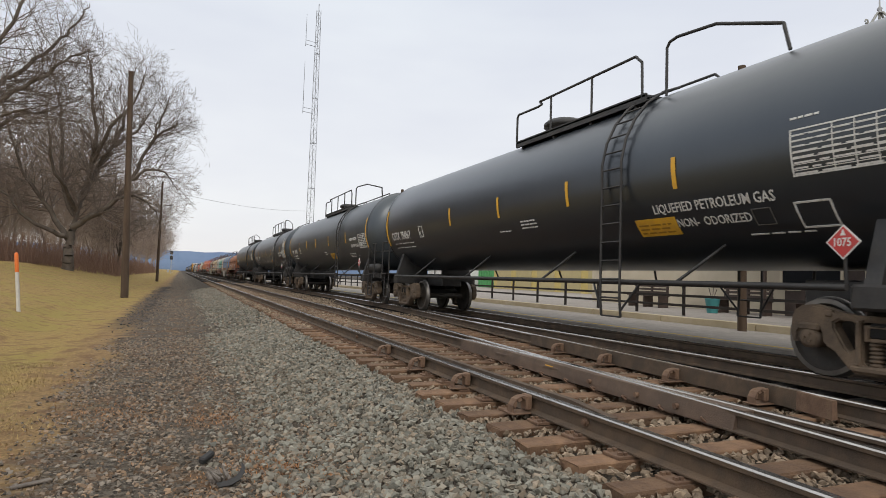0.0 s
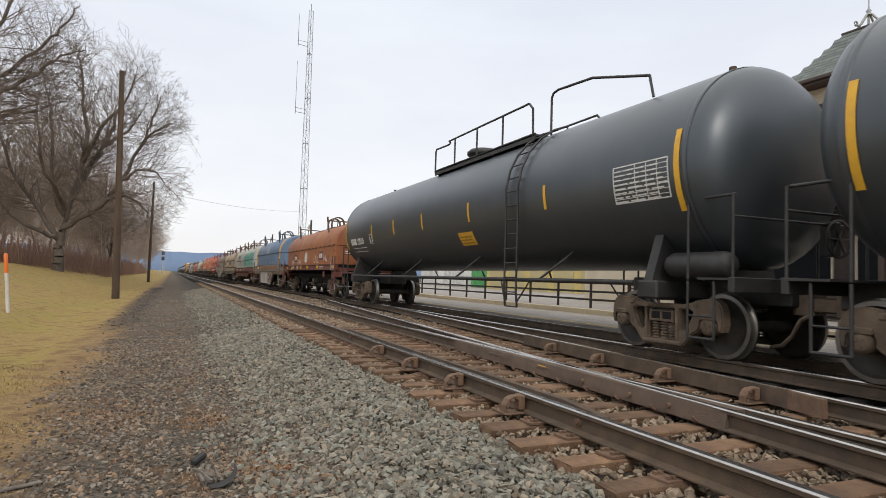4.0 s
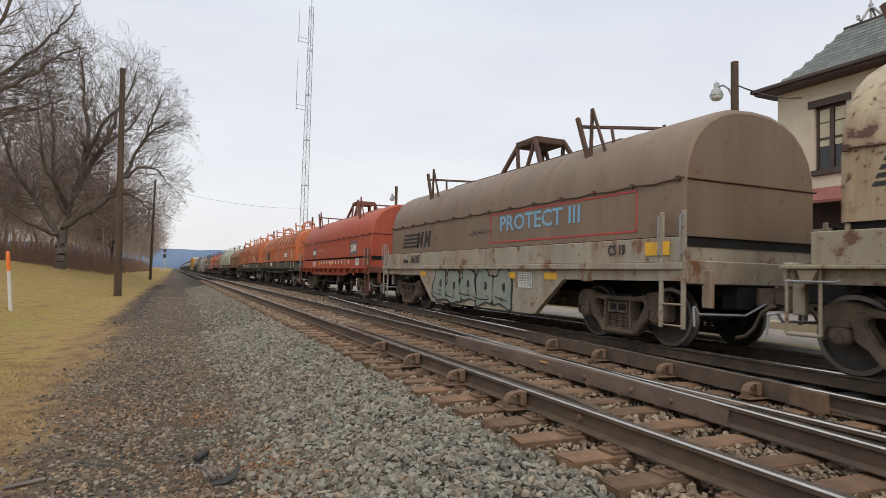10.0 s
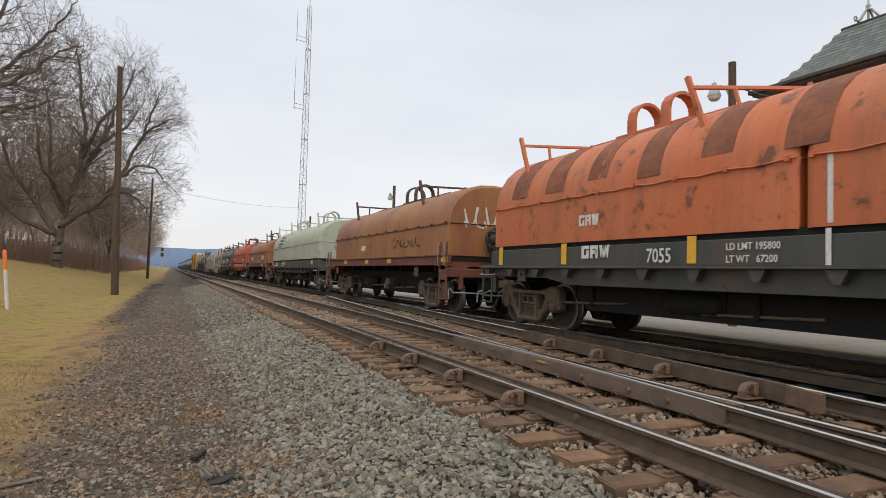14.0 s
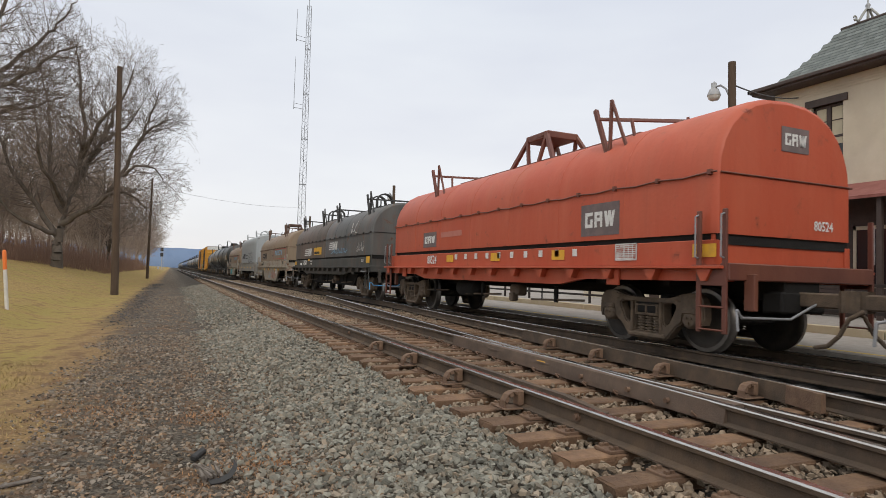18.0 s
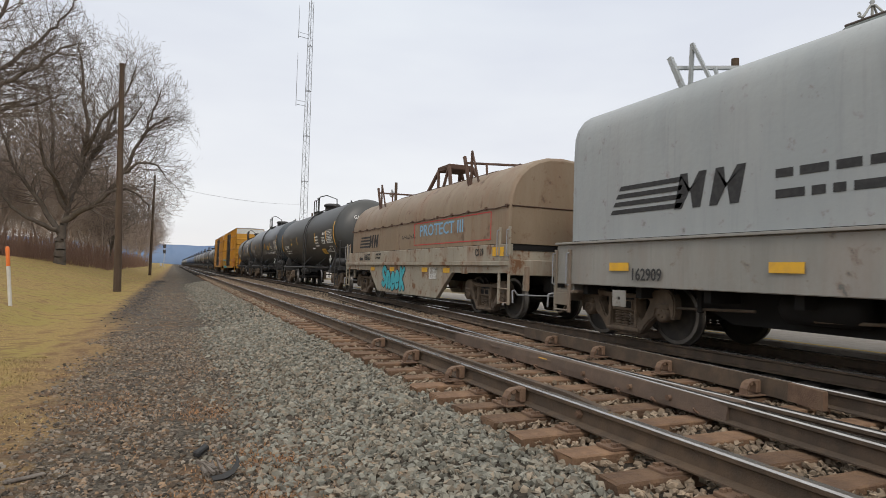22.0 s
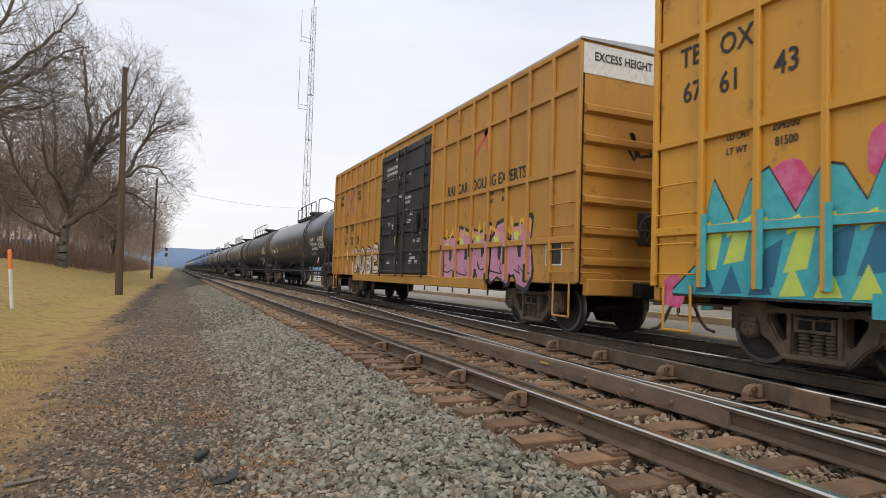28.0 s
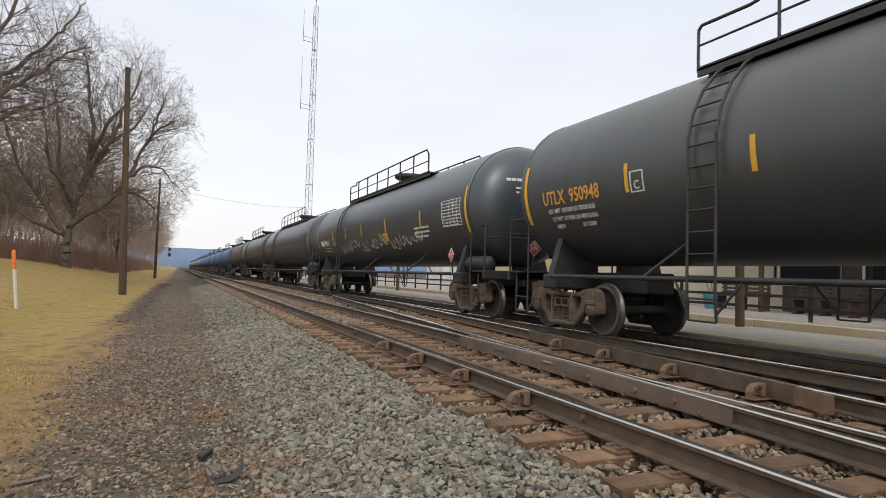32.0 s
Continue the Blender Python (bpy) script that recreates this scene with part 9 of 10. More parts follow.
for i, y in ((4, -6.5), (5, -6.9)):
    placard(T[i], -1.46, y, 1.45, number="3082", face="white_mark", ink="black_mark")
    placard(T[i], -0.15, -(12.6 if i == 4 else 13.35) / 2 - 1.70, 1.72, True, "3082", "white_mark", "black_mark")
    shell = round_shell(RO if i == 4 else 1.52, ZO if i == 4 else ZG)
    stick(T[i], shell, patch(4.52, 5.12, 2.20, 2.52), M["white_mark"], "stencil_plate", "white stencilled plate")
    word(T[i], shell, "SR 13449", 4.56, 2.38, 0.15, M["black_mark"], 0.8, depth=0.009)
    word(T[i], shell, "SR 13450", 4.56, 2.23, 0.15, M["black_mark"], 0.8, depth=0.009)

# coil cars: place of each mark as (rear y, foot z, length, height)
W = 1.40


def wrap(i):
    z1, top = K[i]["z1"], K[i]["top"]
    return hood_wrap(K[i]["w"], z1, top)


SILL = flat(-1.43)
NOTCH = flat(-1.51)
DEEP = flat(-1.485)


def blue_words(car, at, y, z, size, s, m="blue_mark", squeeze=1.15):
    word(car, at, s, -y, z, size, M[m], squeeze)


plum = mat("plum_plate", (0.15, 0.06, 0.06), (0.2, 0.09, 0.08), 0.5, 6, 0.7)
slate_plate = mat("faded_dark_plate", (0.13, 0.10, 0.10), (0.2, 0.15, 0.14), 0.5, 6, 0.7)
# rusty orange car
h = wrap(0)
block_logo(K[0], h, 3.34, 1.78, 0.83, 0.42, plum, M["white_mark"])
block_logo(K[0], h, -3.07, 1.76, 0.72, 0.42, plum, M["white_mark"])
for k, (y, w_, z) in enumerate(((-2.28, 0.95, 1.62), (-4.42, 0.66, 1.66), (3.9, 0.7, 1.6), (2.2, 1.0, 1.6))):
    stick(K[0], h, scribble(-y, z, w_, 0.42, 90 + k, 0.045, 4), M["white_paint"], "spray_tag", "white spray tag")
for j in range(9):
    a = math.pi * (0.08 + 0.84 * j / 8)
    stick(K[0], h, Build().prism([(0.2 - 0.04, 1.68), (0.2 + 0.04, 1.68), (0.2 + 0.55 * math.cos(a) + 0.05, 1.68 + 0.6 * math.sin(a)), (0.2 + 0.55 * math.cos(a) - 0.05, 1.68 + 0.6 * math.sin(a))], 0, 0.007, "xy"), M["white_paint"], "spray_ray")
for y, w_ in ((-6.40, 0.45), (-3.31, 0.46), (-0.9, 0.45), (0.9, 0.45), (3.2, 0.45), (5.1, 0.4)):
    reflector(K[0], flat(-1.50), -y, 1.36, w_, 0.13 if w_ < 0.45 else 0.15)
word(K[0], flat(-1.50), "LD LMT 231500", -1.9, 1.43, 0.09, M["white_mark"])
word(K[0], flat(-1.50), "LT WT  54500", -1.9, 1.32, 0.09, M["white_mark"])
stick(K[0], flat(-1.50), print_bars(3.9, 1.36, 1.05, 0.14, 2, 3), M["white_mark"], "small_print")
word(K[0], flat(-1.50), "7534", -3.69, 1.33, 0.22, M["white_mark"], 0.9)
stick(K[0], end_face(K[0]["front"]), print_bars(-0.9, 2.02, 1.2, 0.2, 2, 4, 0.012), M["white_mark"], "small_print")
block_logo(K[0], end_face(K[0]["front"] - 0.004), -0.3, 2.85, 0.6, 0.34, plum, M["white_mark"])
# blue car
h = wrap(1)
yel = mat("hood_yellow", (0.62, 0.34, 0.07), (0.55, 0.32, 0.10), 0.6, 2, 0.6)
for a, b_ in ((K[1]["front"] + 0.13, K[1]["front"] + 0.72), (K[1]["rear"] - 0.55, K[1]["rear"] - 0.13)):
    stick(K[1], h, patch(-b_, -a, 1.70, 2.5 + 3.6, 0.006, 40), yel, "hood_band", "faded yellow band round the hood's end")
stick(K[1], h, patch(0.0, 1.38, 2.50, 3.10), mat("grey_patch", (0.28, 0.30, 0.32), (0.22, 0.26, 0.31), 0.6, 3, 0.7), "paint_patch", "grey painted-out patch")
stick(K[1], NOTCH, patch(-5.0, 6.2, 1.36, 1.60, 0.004, 1), mat("rust_band", (0.20, 0.09, 0.045), (0.28, 0.17, 0.10), 0.7, 2, 0.85, streak=True), "rust_band", "rusty band along the sill")
stick(K[1], DEEP, patch(-1.75, 2.1, 0.34, 1.16, 0.005, 2), mat("stained_whitewash", (0.50, 0.48, 0.44), (0.34, 0.32, 0.29), 0.8, 1.6, 0.8, third=(0.30, 0.16, 0.09), third_amount=0.55, third_scale=2.2, streak=True), "paint_patch", "stained whitewashed patch")
bubble_letters(K[1], DEEP, 1.9, 0.36, 1.7, 0.8, 2, mat("brown_spray", (0.15, 0.085, 0.055), (0.11, 0.06, 0.04), 0.6, 4, 0.8), M["white_paint"], 7)
for k, y in enumerate((2.4, 0.4, -1.6, -3.2)):
    stick(K[1], h, scribble(-y, 1.72, 1.2, 0.30, 110 + k, 0.014, 9), M["white_paint"], "spray_tag")
rust_face = flat(-1.515)
word(K[1], rust_face, "164403", -3.78, 1.40, 0.24, M["white_mark"], 0.8)
stick(K[1], rust_face, print_bars(-4.32, 1.40, 0.4, 0.20, 1, 3), M["white_mark"], "owner_mark")
word(K[1], rust_face, "LD LMT 220400", -2.3, 1.49, 0.10, M["orange_mark"], 0.85)
word(K[1], rust_face, "LT WT  60600", -2.3, 1.38, 0.10, M["orange_mark"], 0.85)
for k, (a_, m_) in enumerate(((-1.4, "rose_paint"), (-0.4, "spray_sage"), (0.5, "rose_paint"), (1.2, "spray_sage"))):
    stick(K[1], DEEP, scribble(a_, 0.40, 0.8, 0.66, 230 + k, 0.03, 2), M[m_], "spray_tag", "faded spray strokes on the whitewash")
for y in (-6.2, -3.7, -0.6, 3.4):
    reflector(K[1], NOTCH, -y, 1.12, 0.4, 0.14)
e6 = end_face(K[1]["front"])
word(K[1], e6, "FOR USE ON", -0.85, 2.82, 0.17, M["orange_mark"])
word(K[1], e6, "THRU", -0.25, 2.58, 0.17, M["orange_mark"])
word(K[1], e6, "164390", 0.42, 2.82, 0.16, M["white_mark"])
word(K[1], e6, "164479", 0.42, 2.58, 0.16, M["white_mark"])
stick(K[1], e6, patch(-0.1, 0.95, 2.5, 3.15, 0.006, 2), mat("faded_blue_patch", (0.13, 0.18, 0.25), (0.16, 0.21, 0.28), 0.6, 3, 0.7), "paint_patch")
# pale grey car with the big green piece
h = wrap(2)
sky_spray = mat("sky_blue_spray", (0.08, 0.28, 0.45), (0.12, 0.35, 0.5), 0.6, 2, 0.6)
for a_, b_ in ((0.92, 2.5), (6.7, 8.46)):
    stick(K[2], h, patch(a_, b_, 1.78, 2.72, 0.004, 16, 1), sky_spray, "spray_ground", "blue spray-painted ground")
fat_word(K[2], h, "DiMiEZ", ((2.02, 0.95), (3.02, 0.45), (3.74, 1.25), (5.16, 0.45), (5.78, 0.8), (6.85, 1.0)), 1.84, 1.02, 0.36, 0.05, M["green_paint"], M["white_paint"], 4)
word(K[2], h, "19", 7.95, 2.0, 0.3, M["white_mark"])
speed_logo(K[2], h, -4.85, 2.36, 2.4, 0.55, M["black_mark"])
word(K[2], SILL, "628427", -5.05, 1.30, 0.30, M["white_mark"], 0.8)
for y in (6.2, 3.6, -0.6, -7.9):
    reflector(K[2], SILL, -y, 1.33, 0.5, 0.13)
stick(K[2], SILL, print_bars(-2.4, 1.28, 1.1, 0.2, 2, 3), M["white_mark"], "small_print")
stick(K[2], h, patch(-3.5, -1.9, 1.8, 2.25, 0.005, 2), mat("pink_stain", (0.48, 0.30, 0.28), (0.42, 0.36, 0.33), 0.7, 3, 0.8), "spray_stain")
# rusty cream car
h = wrap(3)
blue_words(K[3], h, -4.81, 1.98, 0.36, "PROTECT II", squeeze=1.05)
stick(K[3], h, frame_lines(4.4, 7.3, 1.76, 2.5, 0.035), M["red_mark"], "red_frame")
word(K[3], h, "PROTECT II", -2.80, 2.02, 0.32, M["white_mark"], 1.0)
stick(K[3], h, frame_lines(-2.85, -0.1, 1.84, 2.46, 0.03), M["red_mark"], "red_frame")
speed_logo(K[3], h, 0.85, 2.0, 1.75, 0.44, M["black_mark"])
speed_logo(K[3], h, -6.4, 2.05, 1.5, 0.34, M["black_mark"])
reflector(K[3], SILL, 7.25, 1.36, 0.5, 0.24)
word(K[3], SILL, "168399", -4.6, 1.36, 0.30, M["black_mark"], 0.72)
word(K[3], SILL, "CS 14", 6.85, 1.42, 0.2, M["black_mark"], 0.7)
table_plate(K[3], SILL, 5.78, 1.34, 0.42, 0.28, M["white_mark"])
for y in (-2.5, 1.0, 4.2):
    reflector(K[3], flat(-1.455), -y, 1.02, 0.45, 0.14)
# taupe and tan cars with the same words
for i, num, cs in ((4, "166105", "CS 19"), (13, "165654", "CS 15"), (15, "166122", "CS 19")):
    h = wrap(i)
    blue_words(K[i], h, -1.45, 2.04, 0.46, "PROTECT III", squeeze=1.2)
    stick(K[i], h, frame_lines(1.0, 5.85, 1.78, 2.44, 0.025), M["red_mark"], "red_frame")
    speed_logo(K[i], h, -4.80, 1.82, 2.3, 0.46, M["black_mark"])
    word(K[i], NOTCH, num, -3.80, 1.37, 0.33, M["black_mark"], 0.75)
    stick(K[i], NOTCH, print_bars(-4.33, 1.37, 0.4, 0.23, 1, 3), M["black_mark"], "owner_mark")
    word(K[i], NOTCH, cs, 5.3, 1.42, 0.24, M["black_mark"], 0.7)
    reflector(K[i], NOTCH, 6.15, 1.40, 0.5, 0.2)
    table_plate(K[i], DEEP, 2.46, 0.82, 0.5, 0.31, M["white_mark"])
    for y in (3.0, 0.9, -1.9, -3.4):
        reflector(K[i], DEEP, -y, 1.0, 0.42, 0.13)
    stick(K[i], h, scribble(0.0, 2.0, 1.1, 0.16, 40 + i, 0.02, 7), M["black_mark"], "script_name")
word(K[15], NOTCH, "LD LMT 226600", -2.4, 1.53, 0.1, M["black_mark"])
word(K[15], NOTCH, "LT WT 59400", -2.4, 1.41, 0.1, M["black_mark"])
bubble_letters(K[4], DEEP, -2.0, 0.34, 4.2, 0.82, 5, M["spray_sage"], M["black_mark"], 33)
for k in range(5):
    stick(K[13], DEEP, scribble(-0.6 + 0.62 * k, 0.4, 0.6, 0.7, 130 + k, 0.035, 2), M["red_mark"] if k > 1 else M["blue_mark"], "spray_tag", "spray tag on the sill")
fat_word(K[15], DEEP, "SneeK", ((-1.66, 0.38), (-1.18, 0.34), (-0.76, 0.34), (-0.36, 0.34), (0.08, 0.40)), 0.48, 0.62, 0.17, 0.028, M["teal_paint"], M["black_mark"], 6)
# red and orange cars
for i, num, mk in ((5, "80570", slate_plate), (11, "80524", slate_plate)):
    h = wrap(i)
    block_logo(K[i], h, 3.85, 1.76, 1.0, 0.55, mk, M["white_mark"])
    block_logo(K[i], h, -3.5, 1.78, 0.92, 0.42, mk, M["white_mark"])
    word(K[i], SILL, num, -3.1, 1.32, 0.32, M["white_mark"], 0.8)
    for y in (-6.4, -3.0, -0.6, 1.8):
        reflector(K[i], SILL, -y, 1.36, 0.4 if i == 11 else 0.2, 0.18)
    for j in range(10):
        reflector(K[i], SILL, -1.3 + j * 0.55, 1.42, 0.13, 0.13, "white_mark")
    table_plate(K[i], SILL, 4.8, 1.33, 0.5, 0.27, M["white_mark"])
    e_ = end_face(K[i]["front"])
    block_logo(K[i], end_face(K[i]["front"] - 0.004), -0.15, 2.92, 0.58, 0.36, slate_plate, M["white_mark"])
    word(K[i], e_, num, 0.55, 1.82, 0.2, M["white_mark"])
    stick(K[i], h, patch(-2.3, -1.0, 2.02, 2.16, 0.006, 1), mat("pale_red_patch", (0.45, 0.17, 0.13), (0.4, 0.13, 0.1), 0.5, 4, 0.7) if i == 5 else bpy.data.materials["pale_red_patch"], "paint_patch")
rustpaint = mat("brown_primer", (0.19, 0.070, 0.042), (0.29, 0.105, 0.052), 0.8, 2.2, 0.85, third=(0.10, 0.045, 0.032), third_amount=0.6, third_scale=5.0)
for i in (6, 7):
    h = wrap(i)
    f_, r_ = K[i]["front"], K[i]["rear"]
    rr = random.Random(i)
    n = 11
    for j in range(n):
        y = f_ + 0.4 + (r_ - f_ - 0.8) * (j + 0.5) / n
        if rr.random() < 0.85:
            stick(K[i], h, patch(-y - rr.uniform(0.24, 0.34), -y + rr.uniform(0.18, 0.32), 2.60 + rr.uniform(0.0, 0.25), 3.2 + rr.uniform(0.6, 1.4), 0.004, 14), rustpaint, "rust_stain", "brown rust-primed band")
    for y in (f_ + 0.3, -4.6, -1.5, 1.4, 4.4, r_ - 0.3):
        reflector(K[i], SILL, -y, 1.28, 0.16, 0.38)
    for y in (f_ + 1.2, -0.6):
        stick(K[i], h, patch(-y - 0.03, -y + 0.03, 1.72, 2.5, 0.006, 1), M["white_mark"], "white_stripe")
        stick(K[i], SILL, patch(-y - 0.03, -y + 0.03, 1.25, 1.66, 0.006, 1), M["white_mark"], "white_stripe")
h = wrap(6)
block_logo(K[6], h, 3.6, 1.78, 1.3, 0.58, mat("tan_plate", (0.30, 0.15, 0.08), (0.36, 0.17, 0.09), 0.5, 4, 0.7), M["white_mark"])
bubble_letters(K[6], h, -5.76, 1.74, 1.75, 0.72, 4, bpy.data.materials["weathered_orange"], M["white_paint"], 51)
stick(K[6], h, patch(-4.0, -2.75, 1.86, 2.34, 0.006, 2), M["black_mark"], "paint_patch", "black painted-out panel")
block_logo(K[6], SILL, -2.3, 1.26, 0.9, 0.5, None, M["white_mark"])
e_ = end_face(K[6]["front"])
block_logo(K[6], end_face(K[6]["front"] - 0.004), 0.05, 2.62, 0.7, 0.36, bpy.data.materials["tan_plate"], M["white_mark"])
for j in range(7):
    a = j * 2 * math.pi / 7
    stick(K[6], e_, Build().prism([(-0.55 + 0.08 * math.cos(a + 1.57), 2.55 + 0.08 * math.sin(a + 1.57)), (-0.55 - 0.08 * math.cos(a + 1.57), 2.55 - 0.08 * math.sin(a + 1.57)), (-0.55 + 0.34 * math.cos(a), 2.55 + 0.34 * math.sin(a))], 0, 0.012, "xy"), M["white_paint"], "star_ray")
h = wrap(7)
block_logo(K[7], h, 3.63, 1.80, 0.8, 0.52, yel, M["white_mark"])
block_logo(K[7], h, -4.0, 1.85, 0.7, 0.4, None, M["white_mark"])
word(K[7], SILL, "7055", -2.2, 1.30, 0.3, M["white_mark"])
word(K[7], SILL, "LD LMT 195800", -0.75, 1.45, 0.13, M["white_mark"], 0.9)
word(K[7], SILL, "LT WT   67200", -0.75, 1.29, 0.13, M["white_mark"], 0.9)
block_logo(K[7], SILL, -3.9, 1.26, 0.95, 0.46, None, M["white_mark"])
for k in range(4):
    stick(K[7], h, scribble(4.6 + k * 0.65, 1.78, 0.6, 0.6, 150 + k, 0.04, 3), M["black_mark"] if k > 1 else M["white_paint"], "spray_tag")
block_logo(K[7], end_face(K[7]["front"] - 0.004), -0.15, 2.7, 0.62, 0.34, None, M["white_mark"])
# brown orange cars
h = wrap(8)
stick(K[8], h, scribble(2.32, 1.80, 2.3, 0.42, 160, 0.045, 7), M["black_mark"], "spray_tag", "black spray script")
block_logo(K[8], h, -1.4, 1.76, 0.66, 0.36, None, M["white_mark"])
e_ = end_face(K[8]["front"])
for k in range(3):
    stick(K[8], e_, scribble(-1.0 + 0.62 * k, 2.25, 0.62, 0.85, 170 + k, 0.05, 2), M["white_paint"], "spray_tag", "white spray outline on the hood's end")
word(K[8], e_, "7574", 0.4, 1.62, 0.18, M["white_mark"])
for y in (-6.4, -2.0, 0.5, 3.4):
    reflector(K[8], flat(-1.50), -y, 1.36, 0.42, 0.14)
h = wrap(10)
block_logo(K[10], h, 3.36, 1.62, 1.05, 0.72, plum, M["white_mark"])
block_logo(K[10], h, -3.29, 1.66, 0.95, 0.62, plum, M["white_mark"])
stick(K[10], h, patch(1.18, 2.17, 1.62, 1.97, 0.006, 1), plum, "notice_panel", "plum notice panel")
stick(K[10], h, print_bars(1.25, 1.68, 0.85, 0.22, 2, 4, 0.010), M["white_mark"], "small_print")
stick(K[10], h, scribble(-2.1, 2.4, 2.3, 0.4, 180, 0.035, 9), M["white_paint"], "spray_tag", "white spray script")
word(K[10], flat(-1.50), "7544", -3.9, 1.36, 0.17, M["white_mark"])
word(K[10], flat(-1.50), "FOR RESTRICTED LOADING", 3.9, 1.43, 0.085, M["white_mark"], 0.8)
word(K[10], flat(-1.50), "SEE EQUIPMENT REGISTER", 3.95, 1.34, 0.085, M["white_mark"], 0.8)
stick(K[10], flat(-1.50), print_bars(-2.2, 1.35, 0.6, 0.14, 2, 4), M["white_mark"], "small_print")
block_logo(K[10], end_face(K[10]["front"] - 0.004), -0.3, 2.8, 0.6, 0.34, plum, M["white_mark"])
# sage car
h = wrap(9)
speed_logo(K[9], h, -4.89, 2.42, 2.75, 0.95, mat("navy_stencil", (0.055, 0.075, 0.12), (0.09, 0.11, 0.15), 0.5, 6, 0.7))
word(K[9], SILL, "169725", -5.3, 1.30, 0.33, M["white_mark"], 0.8)
stick(K[9], SILL, print_bars(-6.0, 1.30, 0.5, 0.24, 1, 2), M["white_mark"], "owner_mark")
word(K[9], SILL, "LD LMT 197400", -2.94, 1.44, 0.12, M["white_mark"], 0.8)
word(K[9], SILL, "LT WT 65600", -2.94, 1.29, 0.12, M["white_mark"], 0.8)
for y in (6.98, 2.2, -6.0):
    reflector(K[9], SILL, -y, 1.38, 0.42, 0.2)
reflector(K[9], flat(-1.455), -4.9, 1.0, 0.4, 0.14)
# charcoal car
h = wrap(12)
speed_logo(K[12], h, 1.03, 2.0, 1.5, 0.36, M["white_mark"])
speed_logo(K[12], h, -4.5, 1.82, 1.75, 0.38, M["white_mark"])
stick(K[12], h, patch(-2.14, -0.5, 1.84, 2.2, 0.006, 2), M["yellow_mark"], "notice_panel", "yellow notice panel")
stick(K[12], h, print_bars(-2.04, 1.88, 1.4, 0.28, 1, 6, 0.010), M["black_mark"], "small_print")
stick(K[12], h, scribble(1.5, 1.80, 2.6, 0.3, 190, 0.03, 9), M["blue_mark"], "spray_tag", "pale blue spray script")
stick(K[12], h, scribble(4.5, 2.5, 1.0, 0.8, 191, 0.04, 2), M["white_paint"], "spray_tag", "white spray stroke")
stick(K[12], h, scribble(5.6, 1.8, 1.0, 0.45, 192, 0.02, 6), M["white_paint"], "spray_tag")
e_ = end_face(K[12]["front"])
speed_logo(K[12], e_, -0.35, 2.85, 0.85, 0.26, M["white_mark"])
word(K[12], e_, "169688", 0.35, 1.62, 0.2, M["white_mark"])
word(K[12], e_, "FOR USE ON", -0.25, 2.25, 0.11, M["white_mark"])
reflector(K[12], SILL, 7.0, 1.38, 0.42, 0.24)
word(K[12], SILL, "CS-13", 6.4, 1.42, 0.16, M["white_mark"], 0.7)
word(K[12], SILL, "169688", -4.60, 1.34, 0.36, M["white_mark"], 0.78)
stick(K[12], SILL, print_bars(-5.4, 1.34, 0.45, 0.25, 1, 3), M["white_mark"], "owner_mark")
word(K[12], SILL, "LD LMT 199900", -2.9, 1.49, 0.10, M["white_mark"])
word(K[12], SILL, "LT WT  63100", -2.9, 1.36, 0.10, M["white_mark"])
reflector(K[12], SILL, -7.0, 1.36, 0.45, 0.18)
reflector(K[12], SILL, -3.40, 1.54, 0.45, 0.1)
for o in K[12].children:
    if o.name.startswith("cut_lever") and o.data.vertices[0].co.y < 0:
        o.data.materials[0] = mat("blue_lever_paint", (0.06, 0.24, 0.48), (0.08, 0.3, 0.55), 0.5, 4, 0.5)
        tagged(o, "blue painted coupler lever rod")
# light grey tall car
h = wrap(14)
speed_logo(K[14], h, -4.62, 2.02, 2.6, 0.5, M["black_mark"])
stick(K[14], h, print_bars(-1.6, 2.02, 1.7, 0.5, 2, 3), M["black_mark"], "owner_name", "owner's name kept as bars")
bubble_letters(K[14], h, 0.45, 1.70, 2.85, 0.8, 5, bpy.data.materials["light_grey_hood"], M["black_mark"], 61, M["white_paint"])
for y in (-5.49, -3.2, -0.9, 1.6, 4.5):
    reflector(K[14], flat(-1.505), -y, 1.12, 0.45, 0.2 if y < -5 else 0.13)
word(K[14], flat(-1.505), "162909", -4.0, 0.98, 0.26, M["black_mark"])
word(K[14], flat(-1.505), "CS32", 5.0, 1.12, 0.18, M["black_mark"], 0.7)

# box cars
SIDE = flat(-1.502)
RIB = flat(-1.572)


def cross_mark(car, y, z, w, h):
    blue = M["cross_blue"]
    red = M["cross_red"]
    for u0, u1, z0, z1, m in ((0, 0.46, 1, 0.56, red), (0.1, 0.5, 0.12, 0.52, red), (0.55, 1.0, 0.56, 1.0, blue), (0.5, 0.95, 0.5, 0.1, blue), (0.0, 0.42, 0.92, 0.5, blue), (0.6, 1.0, 0.5, 0.9, red), (0.04, 0.42, 0.0, 0.42, blue), (0.6, 0.98, 0.44, 0.02, red)):
        stick(car, SIDE, Build().prism([(-y + u0 * w, z + z0 * h), (-y + u0 * w + 0.13, z + z0 * h), (-y + u1 * w + 0.07, z + z1 * h), (-y + u1 * w - 0.07, z + z1 * h)], 0.002, 0.008, "xy"), m, "emblem_stroke")


M["cross_blue"] = mat("emblem_blue", (0.05, 0.10, 0.38), (0.08, 0.13, 0.36), 0.5, 4, 0.6)
M["cross_red"] = mat("emblem_red", (0.52, 0.10, 0.06), (0.45, 0.13, 0.08), 0.5, 4, 0.6)
ribs = [2.22 + (9.0 - 2.22) * i / 8 for i in range(9)]


